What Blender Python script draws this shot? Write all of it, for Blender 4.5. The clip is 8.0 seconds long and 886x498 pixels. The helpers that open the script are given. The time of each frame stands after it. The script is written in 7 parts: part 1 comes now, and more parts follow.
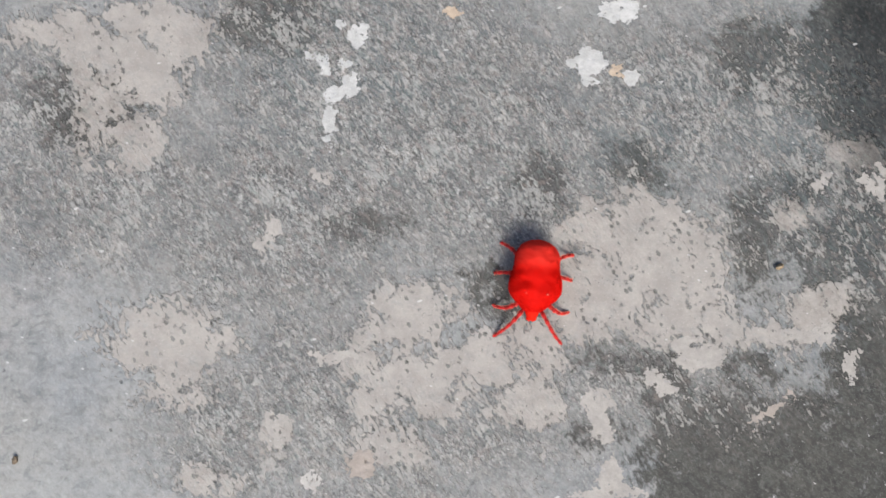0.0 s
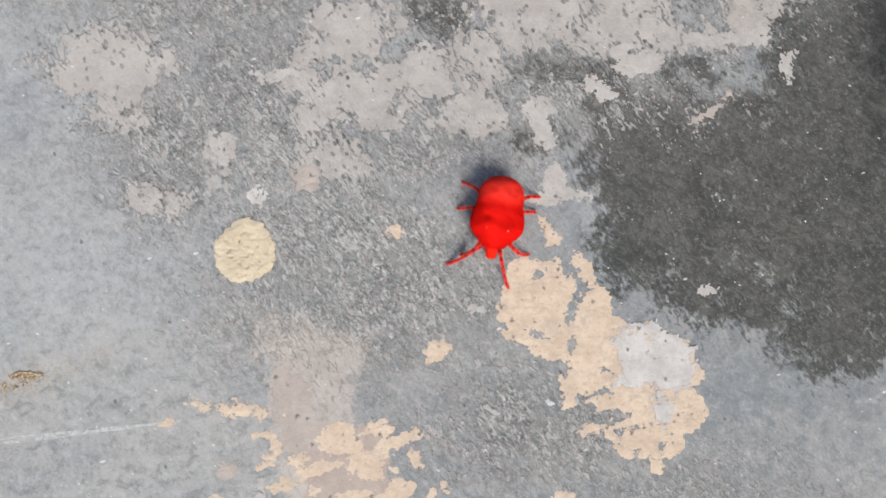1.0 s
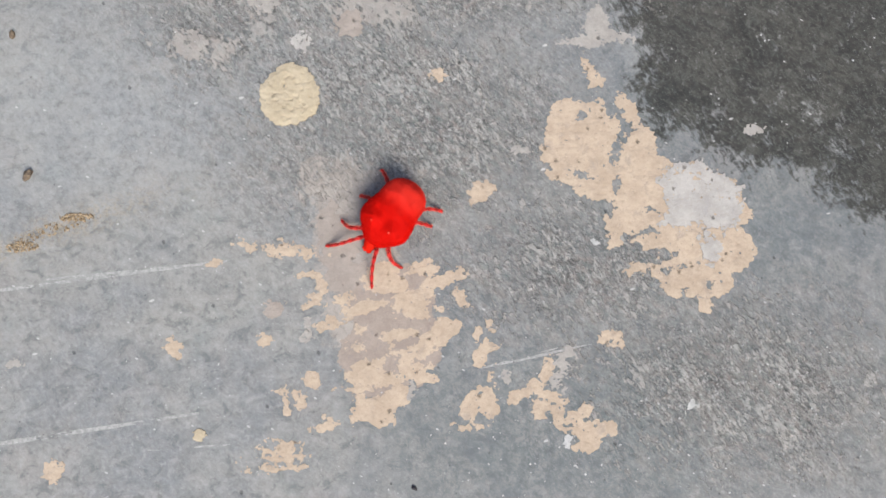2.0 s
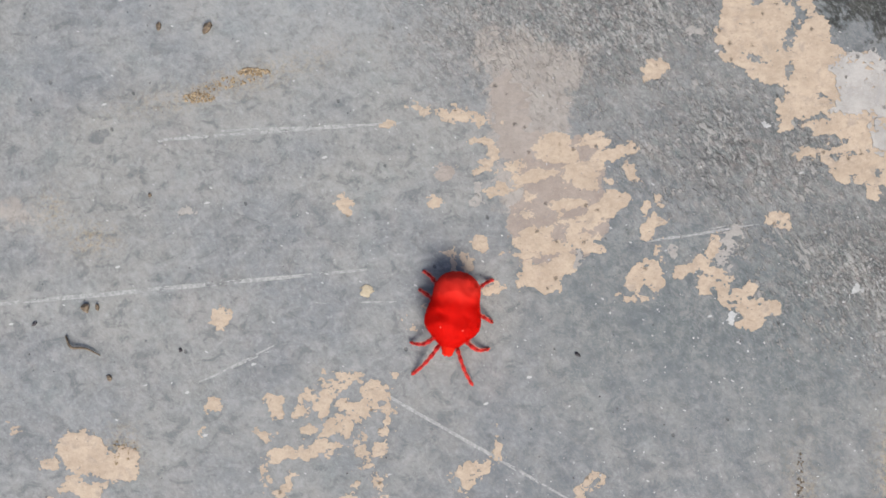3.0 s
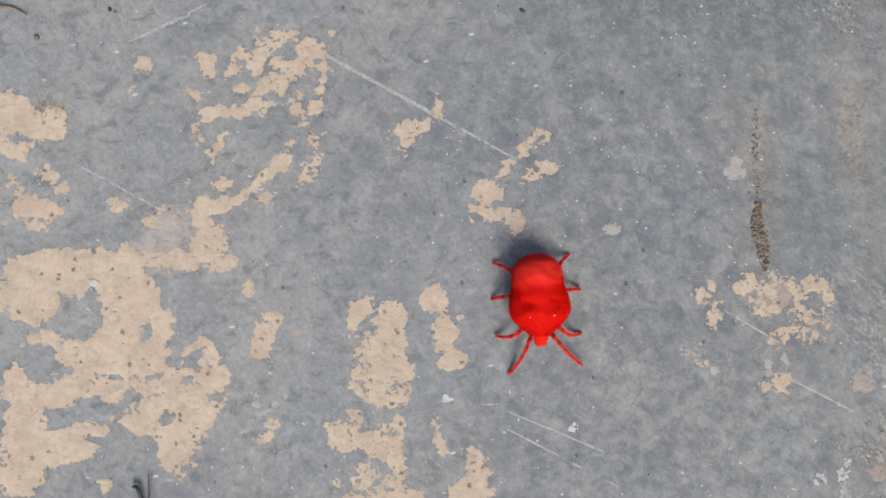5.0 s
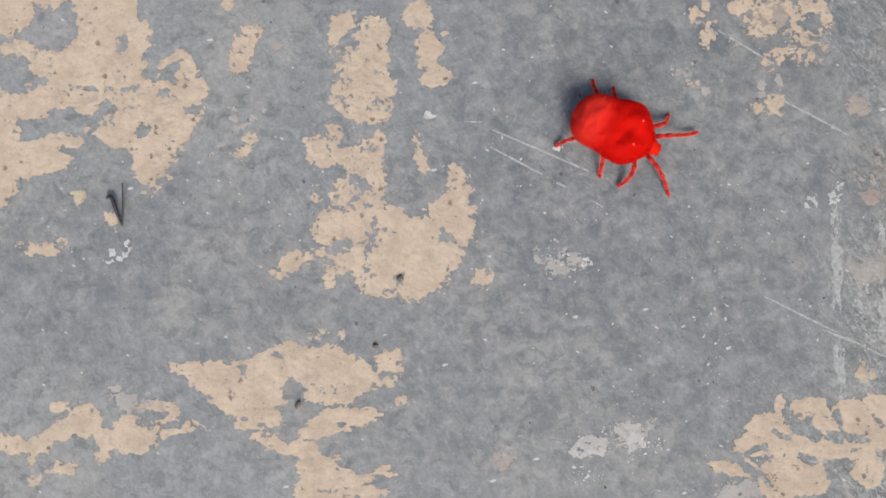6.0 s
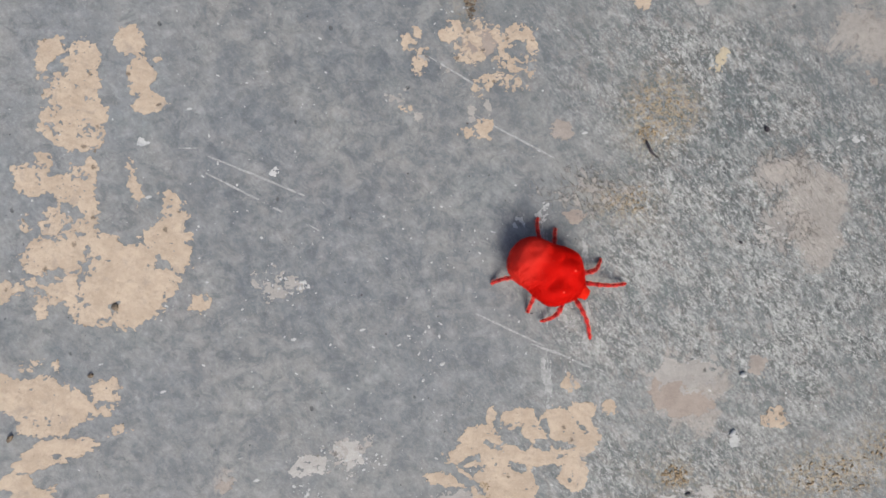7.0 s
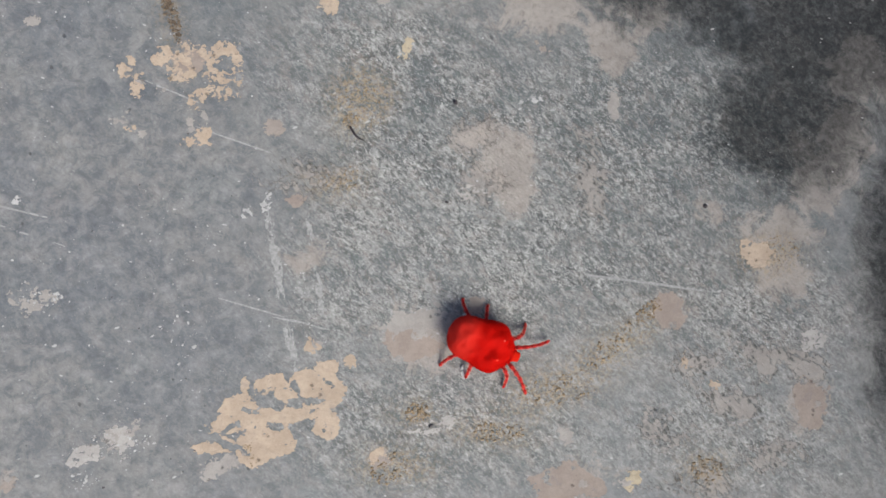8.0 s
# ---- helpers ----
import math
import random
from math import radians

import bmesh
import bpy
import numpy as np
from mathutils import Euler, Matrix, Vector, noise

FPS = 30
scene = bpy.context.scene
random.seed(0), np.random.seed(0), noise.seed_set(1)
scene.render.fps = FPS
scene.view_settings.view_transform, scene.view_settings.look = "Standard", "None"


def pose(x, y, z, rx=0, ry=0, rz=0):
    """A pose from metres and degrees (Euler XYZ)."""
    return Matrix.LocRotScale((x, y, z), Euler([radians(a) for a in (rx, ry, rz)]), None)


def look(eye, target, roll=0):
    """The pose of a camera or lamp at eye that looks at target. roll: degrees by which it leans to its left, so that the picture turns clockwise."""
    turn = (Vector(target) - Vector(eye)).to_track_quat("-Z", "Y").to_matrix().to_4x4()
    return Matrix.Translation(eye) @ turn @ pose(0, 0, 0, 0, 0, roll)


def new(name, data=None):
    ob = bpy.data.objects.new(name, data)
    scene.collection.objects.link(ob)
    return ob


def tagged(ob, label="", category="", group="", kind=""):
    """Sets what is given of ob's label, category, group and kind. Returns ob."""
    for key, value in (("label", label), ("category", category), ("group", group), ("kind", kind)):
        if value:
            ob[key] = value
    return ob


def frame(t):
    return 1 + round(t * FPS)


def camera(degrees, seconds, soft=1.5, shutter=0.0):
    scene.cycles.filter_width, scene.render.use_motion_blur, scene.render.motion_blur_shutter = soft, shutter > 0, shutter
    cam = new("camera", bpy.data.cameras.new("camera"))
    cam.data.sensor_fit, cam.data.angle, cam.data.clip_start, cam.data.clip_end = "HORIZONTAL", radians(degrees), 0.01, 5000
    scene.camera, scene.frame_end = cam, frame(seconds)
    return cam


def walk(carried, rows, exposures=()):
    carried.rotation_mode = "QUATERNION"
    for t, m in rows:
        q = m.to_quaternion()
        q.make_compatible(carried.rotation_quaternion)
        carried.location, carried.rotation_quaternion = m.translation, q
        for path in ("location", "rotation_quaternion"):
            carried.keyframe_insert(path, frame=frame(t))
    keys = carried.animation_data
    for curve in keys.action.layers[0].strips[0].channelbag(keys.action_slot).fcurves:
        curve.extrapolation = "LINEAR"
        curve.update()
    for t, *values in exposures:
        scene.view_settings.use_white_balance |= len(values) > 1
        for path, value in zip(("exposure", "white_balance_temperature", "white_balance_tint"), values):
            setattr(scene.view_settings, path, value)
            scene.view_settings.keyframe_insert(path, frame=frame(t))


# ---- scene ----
# ---- camera ----
cam = camera(65, 8.0, soft=1.6)
# seconds, x, y, z in millimetres, turns in degrees
PATH = [
    (0, 2.63, 79.46, 114.67, 4.31, -1.26, 2.38),
    (0.2, 7.91, 66.90, 114.29, 3.91, -1.39, 1.52),
    (0.5, 10.79, 55.75, 113.80, 4.13, -1.40, 1.05),
    (0.8, 13.04, 46.03, 113.63, 3.60, -1.56, -0.17),
    (1, 11.83, 33.90, 112.46, 3.74, -1.68, -0.28),
    (1.2, 10.16, 26.94, 111.63, 3.56, -1.96, -0.82),
    (2.3, 5.24, 2.20, 110.19, 4.96, 0.48, -0.62),
    (2.5, 0.01, 0.01, 109.99, 5.07, 0.36, 0.01),
    (2.8, -12.11, -7.99, 109.77, 5.28, -0.11, 1.56),
    (3, -18.27, -14.91, 109.67, 4.73, 0.03, 2.56),
    (3.2, -20.73, -20.13, 109.78, 5.07, -0.04, 2.88),
    (3.5, -20.66, -29.70, 108.78, 5.21, -0.12, 2.73),
    (3.8, -21.98, -33.35, 107.40, 4.58, -0.22, 2.42),
    (4, -20.76, -37.71, 106.53, 5.76, 0.17, 2.67),
    (4.2, -11.52, -47.10, 104.62, 4.86, 0.14, 2.28),
    (5.3, -4.51, -77.05, 100.07, 3.41, 1.04, 2.82),
    (5.5, -3.26, -89.44, 98.75, 2.29, 0.98, 3.31),
    (5.8, -1.03, -97.40, 97.24, 2.32, 1.42, 3.55),
    (6, -0.22, -101.47, 96.40, 2.37, 1.24, 3.77),
    (6.3, 4.40, -103.73, 94.25, 1.41, 0.46, 5.31),
    (6.5, 8.88, -106.36, 92.04, 0.81, -0.12, 6.02),
    (6.8, 20.11, -101.82, 93.95, 1.61, -3.36, 4.01),
    (7, 29.82, -95.12, 99.06, 1.52, -4.05, 2.28),
    (7.2, 33.52, -91.87, 105.21, 1.70, -4.64, 0.88),
    (7.5, 47.74, -96.48, 110.98, 1.77, -5.43, -1.83),
    (7.8, 57.74, -103.49, 115.02, 3.97, -5.21, -5.20),
    (8, 64.23, -102.86, 116.42, 3.55, -6.91, -6.59),
]
walk(cam, [(t, pose(x / 1000, y / 1000, z / 1000, a, b, c)) for t, x, y, z, a, b, c in PATH],
     [(0, 1.19), (1.2, 1.26), (2.5, 1.08), (3.0, 1.06), (4.2, 0.92), (5.3, 0.92), (6.5, 0.92), (7.0, 0.93), (7.5, 0.92), (8.0, 0.91)])

# ---- light: open shade, a broad soft source from the low side of the floor ----
world = bpy.data.worlds.new("sky")
scene.world = world
world.use_nodes = True
wn = world.node_tree
sky = wn.nodes.new("ShaderNodeTexSky")
sky.sky_type, sky.sun_disc = "NISHITA", False
sky.sun_elevation, sky.sun_rotation = radians(48), radians(159)
sky.air_density, sky.dust_density = 1.0, 3.2
wn.nodes["Background"].inputs["Strength"].default_value = 0.08
wn.links.new(sky.outputs[0], wn.nodes["Background"].inputs[0])
sun = new("sun", bpy.data.lights.new("sun", "SUN"))
sun.data.energy, sun.data.angle, sun.data.color = 1.95, radians(34), (1.0, 0.965, 0.90)
sun.matrix_world = look((0.36, -0.85, 0.95), (0, 0, 0))

MM = 0.001


# ---- materials ----
class Nodes:
    """Short hand for a node material."""

    def __init__(self, name, rough=0.8):
        self.mat = bpy.data.materials.new(name)
        self.mat.use_nodes = True
        self.tree = self.mat.node_tree
        self.bsdf = self.tree.nodes["Principled BSDF"]
        self.bsdf.inputs["Roughness"].default_value = rough
        self.coord = self.tree.nodes.new("ShaderNodeTexCoord").outputs["Object"]

    def put(self, socket, value):
        if isinstance(value, bpy.types.NodeSocket):
            self.tree.links.new(value, socket)
        elif isinstance(value, tuple) and len(value) == 3 and socket.type == "RGBA":
            socket.default_value = (*value, 1)
        else:
            socket.default_value = value

    def space(self, turn=0.0, stretch=(1, 1, 1), shift=(0, 0, 0)):
        n = self.tree.nodes.new("ShaderNodeMapping")
        n.vector_type = "TEXTURE"
        self.put(n.inputs["Vector"], self.coord)
        n.inputs["Rotation"].default_value = (0, 0, radians(turn))
        n.inputs["Scale"].default_value = stretch
        n.inputs["Location"].default_value = shift
        return n.outputs[0]

    def noise(self, size, detail=4.0, rough=0.6, where=None, distort=0.0):
        """Noise whose lumps are about size millimetres across."""
        n = self.tree.nodes.new("ShaderNodeTexNoise")
        self.put(n.inputs["Vector"], where or self.coord)
        n.inputs["Scale"].default_value = 1 / (size * MM)
        n.inputs["Detail"].default_value, n.inputs["Roughness"].default_value = detail, rough
        n.inputs["Distortion"].default_value = distort
        return n.outputs["Fac"]

    def cells(self, size, where=None):
        n = self.tree.nodes.new("ShaderNodeTexVoronoi")
        self.put(n.inputs["Vector"], where or self.coord)
        n.inputs["Scale"].default_value = 1 / (size * MM)
        return n.outputs["Distance"], n.outputs["Color"]

    def math(self, op, a, b=0.0, c=0.0):
        n = self.tree.nodes.new("ShaderNodeMath")
        n.operation = op
        for s, v in zip(n.inputs, (a, b, c)):
            self.put(s, v)
        return n.outputs[0]

    def ramp(self, fac, lo, hi, to_lo=0.0, to_hi=1.0):
        n = self.tree.nodes.new("ShaderNodeMapRange")
        n.interpolation_type = "SMOOTHSTEP"
        for s, v in zip(n.inputs, (fac, lo, hi, to_lo, to_hi)):
            self.put(s, v)
        return n.outputs[0]

    def mix(self, fac, a, b):
        n = self.tree.nodes.new("ShaderNodeMix")
        n.data_type = "RGBA"
        self.put(n.inputs["Factor"], fac)
        self.put(n.inputs[6], a)
        self.put(n.inputs[7], b)
        return n.outputs[2]

    def field(self, name):
        n = self.tree.nodes.new("ShaderNodeAttribute")
        n.attribute_name = name
        return n.outputs["Fac"]

    def done(self, colour, height=None, depth=0.1, rough=None):
        self.put(self.bsdf.inputs["Base Color"], colour)
        if rough is not None:
            self.put(self.bsdf.inputs["Roughness"], rough)
        if height is not None:
            n = self.tree.nodes.new("ShaderNodeBump")
            n.inputs["Strength"].default_value = 1.0
            n.inputs["Distance"].default_value = depth * MM
            self.put(n.inputs["Height"], height)
            self.put(self.bsdf.inputs["Normal"], n.outputs[0])
        return self.mat


def cement_material():
    """Worn grey cement: cloudy grey, damp dark stains, a pale skin that wears into brushed lumps, soil dust, grit."""
    m = Nodes("worn_cement", 0.62)
    broad = m.noise(30, 6, 0.62)
    rubbed = m.field("rubbed")
    cloud = m.noise(7, 8, 0.72)
    fine = m.noise(0.9, 5, 0.75)
    grit = m.noise(0.33, 3, 0.6)
    lumps = m.noise(0.90, 5, 0.62, m.space(-56, (1.5, 0.72, 1)), 0.5)
    flakes = m.noise(5.0, 11, 0.76, m.space(-48, (1.2, 0.9, 1)), 0.6)
    scuff = m.noise(1.0, 6, 0.75, m.space(-30, (1.7, 0.7, 1)), 0.8)
    skin, stain, brushed, dust = m.field("skin"), m.field("stain"), m.field("brushed"), m.field("dust")
    chips = m.noise(0.42, 4, 0.7, m.space(-40, (1.4, 0.8, 1)), 0.6)
    mottle = m.noise(1.7, 9, 0.8, None, 0.4)
    base = m.mix(m.ramp(broad, 0.36, 0.62), (0.192, 0.205, 0.218), (0.264, 0.262, 0.247))
    base = m.mix(m.ramp(m.noise(13, 6, 0.7), 0.52, 0.68, 0.0, 0.45), base, (0.185, 0.222, 0.222))
    base = m.mix(m.ramp(m.noise(16, 6, 0.7, m.space(0, (1, 1, 1), (0.3, 0.1, 0))), 0.53, 0.68, 0.0, 0.5), base, (0.285, 0.262, 0.252))
    base = m.mix(m.ramp(cloud, 0.46, 0.66, 0.0, 0.45), base, (0.318, 0.319, 0.302))
    base = m.mix(m.ramp(cloud, 0.50, 0.34, 0.0, 0.42), base, (0.122, 0.131, 0.138))
    base = m.mix(m.ramp(fine, 0.52, 0.32, 0.0, 0.4), base, (0.110, 0.114, 0.117))
    base = m.mix(m.ramp(fine, 0.54, 0.70, 0.0, 0.55), base, (0.38, 0.375, 0.36))
    base = m.mix(m.ramp(scuff, 0.61, 0.72, 0.0, 0.6), base, (0.44, 0.44, 0.43))
    base = m.mix(m.ramp(grit, 0.60, 0.72, 0.0, 0.3), base, (0.42, 0.42, 0.41))
    # blotches of a few millimetres, with ragged rims
    blotch = m.noise(2.6, 6, 0.66, m.space(12, (1.15, 0.85, 1), (0.04, 0.01, 0)), 0.7)
    base = m.mix(m.ramp(blotch, 0.53, 0.66, 0.0, 0.5), base, (0.335, 0.34, 0.335))
    base = m.mix(m.ramp(blotch, 0.48, 0.36, 0.0, 0.75), base, (0.108, 0.116, 0.124))
    speckle = m.noise(0.55, 6, 0.8, m.space(0, (1, 1, 1), (0.11, 0.07, 0)), 0.3)
    base = m.mix(m.ramp(speckle, 0.56, 0.68, 0.0, 0.45), base, (0.40, 0.405, 0.40))
    base = m.mix(m.ramp(speckle, 0.44, 0.33, 0.0, 0.18), base, (0.085, 0.092, 0.098))
    # broad places, darker and bluer in blotches
    base = m.mix(m.math("MULTIPLY", m.field("dark_zone"), m.ramp(m.noise(3.4, 8, 0.72, None, 0.4), 0.36, 0.60, 0.95, 0.16)), base, (0.086, 0.100, 0.119))
    # broad places, paler in blotches
    pale_zone = m.field("pale_zone")
    base = m.mix(m.math("MULTIPLY", pale_zone, m.ramp(mottle, 0.38, 0.56, 0.15, 0.62)), base, (0.318, 0.332, 0.338))
    # roughened places: blue-green hollows, brown and pale blotches
    base = m.mix(m.math("MULTIPLY", brushed, 0.55), base, m.mix(m.ramp(m.noise(9, 6, 0.68, None, 0.3), 0.40, 0.60), (0.160, 0.182, 0.190), (0.290, 0.303, 0.300)))
    base = m.mix(m.math("MULTIPLY", brushed, m.ramp(m.noise(4.5, 7, 0.75, None, 0.5), 0.50, 0.62, 0.0, 0.6)), base, (0.255, 0.225, 0.188))
    base = m.mix(m.math("MULTIPLY", brushed, m.ramp(mottle, 0.52, 0.38, 0.0, 0.85)), base, (0.070, 0.074, 0.072))
    base = m.mix(m.math("MULTIPLY", brushed, m.ramp(chips, 0.52, 0.66, 0.0, 0.7)), base, (0.35, 0.355, 0.335))
    base = m.mix(m.math("MULTIPLY", brushed, m.ramp(chips, 0.46, 0.34, 0.0, 0.7)), base, (0.055, 0.058, 0.058))
    # bluish wet-looking places
    cool = m.field("cool")
    base = m.mix(m.math("MULTIPLY", cool, m.ramp(mottle, 0.62, 0.42, 0.25, 0.85)), base, (0.088, 0.108, 0.116))
    # rubbed ground: short fine strokes, pale and dark, over blue-green and warm blotches
    stroke = m.noise(0.8, 4, 0.62, m.space(-52, (1.6, 0.7, 1), (0.05, 0.03, 0)), 0.8)
    plot = m.noise(8, 8, 0.70, m.space(-20, (1.2, 0.85, 1), (0.13, 0.02, 0)), 0.6)
    blot = m.noise(3.0, 8, 0.74, m.space(30, (1.2, 0.85, 1), (0.23, 0.12, 0)), 0.6)
    soil = m.mix(m.ramp(plot, 0.42, 0.58), (0.118, 0.133, 0.136), (0.262, 0.264, 0.250))
    soil = m.mix(m.ramp(blot, 0.53, 0.62, 0.0, 0.6), soil, (0.318, 0.318, 0.296))
    soil = m.mix(m.ramp(blot, 0.47, 0.39, 0.0, 0.6), soil, (0.118, 0.132, 0.134))
    soil = m.mix(m.ramp(m.noise(5, 6, 0.72, m.space(0, (1, 1, 1), (0.33, 0.2, 0)), 0.5), 0.54, 0.63, 0.0, 0.5), soil, (0.262, 0.230, 0.196))
    base = m.mix(m.math("MULTIPLY", rubbed, 0.85), base, soil)
    # a mosaic of scraped tones over all the rough ground, coarse to fine
    rough_ = m.math("MAXIMUM", rubbed, m.math("MULTIPLY", brushed, 0.8))

    def tones(size, shift, turn, low, low_mix, low_colour, high, high_mix, high_colour):
        n = m.noise(size, 3, 0.62, m.space(turn, (1.35, 0.78, 1), (shift, shift * 0.7, 0)), 0.9)
        out = m.mix(m.math("MULTIPLY", rough_, m.ramp(n, low, low - 0.035, 0.0, low_mix)), base, low_colour)
        return m.mix(m.math("MULTIPLY", rough_, m.ramp(n, high, high + 0.035, 0.0, high_mix)), out, high_colour)

    base = tones(3.4, 0.31, -40, 0.475, 0.8, (0.092, 0.106, 0.110), 0.54, 0.65, (0.335, 0.337, 0.316))
    base = tones(1.9, 0.47, -50, 0.43, 0.6, (0.110, 0.140, 0.132), 0.57, 0.5, (0.272, 0.226, 0.196))
    base = m.mix(m.math("MULTIPLY", m.math("MULTIPLY", rubbed, cool), 0.38), base, (0.078, 0.094, 0.100))
    rough_ = m.math("MULTIPLY", rough_, m.ramp(plot, 0.40, 0.57, 0.45, 1.0))
    base = m.mix(m.math("MULTIPLY", m.math("MULTIPLY", rubbed, pale_zone), 0.34), base, (0.335, 0.342, 0.326))
    base = tones(1.3, 0.12, -54, 0.45, 0.8, (0.078, 0.084, 0.084), 0.555, 0.7, (0.400, 0.406, 0.385))
    base = tones(0.75, 0.66, -52, 0.435, 0.75, (0.058, 0.061, 0.060), 0.575, 0.7, (0.490, 0.493, 0.475))
    base = tones(0.42, 0.39, -40, 0.42, 0.7, (0.060, 0.063, 0.062), 0.59, 0.7, (0.540, 0.540, 0.520))
    # dark damp stain under the skin
    ragged = m.math("MULTIPLY", m.math("SUBTRACT", m.noise(3.2, 8, 0.75, None, 0.5), 0.5), 2.1)
    damp = m.math("ADD", m.math("ADD", stain, ragged), m.math("MULTIPLY", m.math("SUBTRACT", lumps, 0.5), 1.3))
    damp = m.math("MULTIPLY", damp, m.ramp(stain, 0.01, 0.12, 0.45, 1.0))
    dark = m.mix(m.ramp(cloud, 0.38, 0.62), (0.018, 0.019, 0.017), (0.050, 0.050, 0.043))
    dark = m.mix(m.ramp(mottle, 0.50, 0.64, 0.0, 0.7), dark, (0.074, 0.078, 0.070))
    dark = m.mix(m.ramp(mottle, 0.48, 0.36, 0.0, 0.8), dark, (0.018, 0.018, 0.017))
    dark = m.mix(m.ramp(chips, 0.57, 0.70, 0.0, 0.5), dark, (0.15, 0.152, 0.14))
    dark = m.mix(m.ramp(scuff, 0.64, 0.72, 0.0, 0.5), dark, (0.30, 0.305, 0.29))
    base = m.mix(m.ramp(damp, 0.36, 0.84, 0.0, 0.95), base, dark)
    rough_ = m.ramp(damp, 0.5, 0.9, 0.0, 0.7)
    base = tones(2.2, 0.19, -35, 0.44, 0.6, (0.026, 0.027, 0.025), 0.56, 0.45, (0.092, 0.095, 0.084))
    base = tones(1.0, 0.55, -45, 0.43, 0.6, (0.022, 0.022, 0.021), 0.58, 0.5, (0.125, 0.128, 0.115))
    base = tones(0.5, 0.77, -45, 0.41, 0.5, (0.020, 0.020, 0.020), 0.61, 0.5, (0.190, 0.192, 0.180))
    # shade towards the right edge, painted in as near-black colour with less gloss
    edge_shade = m.ramp(m.math("ADD", m.field("edge_shade"), m.math("MULTIPLY", m.math("SUBTRACT", flakes, 0.5), 1.1)), 0.18, 0.72)
    edge_shade = m.math("MULTIPLY", edge_shade, m.ramp(m.field("edge_shade"), 0.01, 0.12))
    gloom = m.math("MULTIPLY", edge_shade, m.ramp(mottle, 0.66, 0.42, 0.72, 1.0))
    base = m.mix(m.math("MULTIPLY", gloom, 0.93), base, (0.012, 0.0145, 0.016))
    # pale skin: whole where it is thick, lumps along the brush's way where it is thin
    thick = m.math("MAXIMUM", skin, m.math("MULTIPLY", brushed, 0.47))
    cover = m.math("ADD", thick, m.math("MULTIPLY", m.math("SUBTRACT", lumps, 0.5), m.math("SUBTRACT", 2.6, m.math("MULTIPLY", skin, 1.4))))
    patchy = m.math("MULTIPLY", m.math("SUBTRACT", flakes, 0.5), m.math("ADD", 2.4, m.math("MULTIPLY", skin, 2.2)))
    swathe = m.math("MULTIPLY", m.math("SUBTRACT", m.noise(11, 5, 0.62), 0.5), m.math("MULTIPLY", brushed, 1.3))
    patchy = m.math("ADD", patchy, swathe)
    cover = m.math("ADD", cover, patchy)
    cover = m.math("ADD", cover, m.math("MULTIPLY", m.math("SUBTRACT", chips, 0.5), 0.7))
    shown = m.math("MULTIPLY", m.ramp(cover, 0.41, 0.60), m.ramp(thick, 0.06, 0.16, 0.0, 1.0))
    pale = m.mix(m.ramp(m.noise(5, 6, 0.7), 0.36, 0.64), (0.262, 0.242, 0.222), (0.330, 0.307, 0.281))
    pale = m.mix(m.ramp(fine, 0.48, 0.32, 0.0, 0.5), pale, (0.25, 0.235, 0.215))
    pale = m.mix(m.ramp(grit, 0.58, 0.72, 0.0, 0.4), pale, (0.52, 0.50, 0.47))
    pale = m.mix(m.math("MULTIPLY", brushed, m.ramp(skin, 0.65, 0.2, 0.0, 0.9)), pale, m.mix(m.ramp(chips, 0.4, 0.6), (0.235, 0.238, 0.228), (0.335, 0.334, 0.318)))
    hollow = m.math("MULTIPLY", brushed, m.ramp(cover, 0.50, 0.24))
    base = m.mix(m.math("MULTIPLY", hollow, 0.66), base, m.mix(cool, (0.098, 0.091, 0.088), (0.072, 0.088, 0.095)))
    body = m.math("MULTIPLY", m.math("MULTIPLY", shown, m.math("SUBTRACT", 1.0, m.math("MULTIPLY", edge_shade, 0.68))), m.ramp(m.noise(2.6, 6, 0.75), 0.34, 0.52, 0.62, 0.96))
    base = m.mix(body, base, pale)
    rough_ = m.math("MULTIPLY", m.math("MULTIPLY", m.math("MULTIPLY", brushed, m.ramp(damp, 0.35, 0.60, 1.0, 0.25)), m.ramp(skin, 0.6, 0.2, 0.0, 0.85)), m.ramp(m.noise(7, 5, 0.6, m.space(-35, (1.3, 0.8, 1), (0.4, 0.1, 0)), 0.6), 0.42, 0.58, 0.10, 1.0))
    base = tones(5.0, 0.93, -45, 0.46, 0.6, (0.120, 0.114, 0.110), 0.55, 0.55, (0.290, 0.268, 0.245))
    base = tones(2.4, 0.81, -48, 0.44, 0.6, (0.098, 0.092, 0.088), 0.57, 0.5, (0.300, 0.270, 0.240))
    base = tones(1.2, 0.27, -54, 0.435, 0.75, (0.070, 0.068, 0.066), 0.56, 0.6, (0.372, 0.370, 0.350))
    base = tones(0.8, 0.58, -56, 0.43, 0.7, (0.060, 0.060, 0.060), 0.58, 0.65, (0.440, 0.430, 0.410))
    base = tones(0.45, 0.71, -50, 0.42, 0.65, (0.062, 0.060, 0.058), 0.59, 0.65, (0.480, 0.470, 0.450))
    base = m.mix(m.math("MULTIPLY", m.math("MULTIPLY", pale_zone, brushed), m.ramp(mottle, 0.44, 0.60, 0.0, 0.45)), base, (0.35, 0.35, 0.33))
    hue = m.noise(1.3, 4, 0.6, m.space(-40, (1.3, 0.8, 1), (0.07, 0.02, 0)))
    base = m.mix(m.math("MULTIPLY", brushed, m.ramp(hue, 0.54, 0.66, 0.0, 0.42)), base, (0.250, 0.205, 0.186))
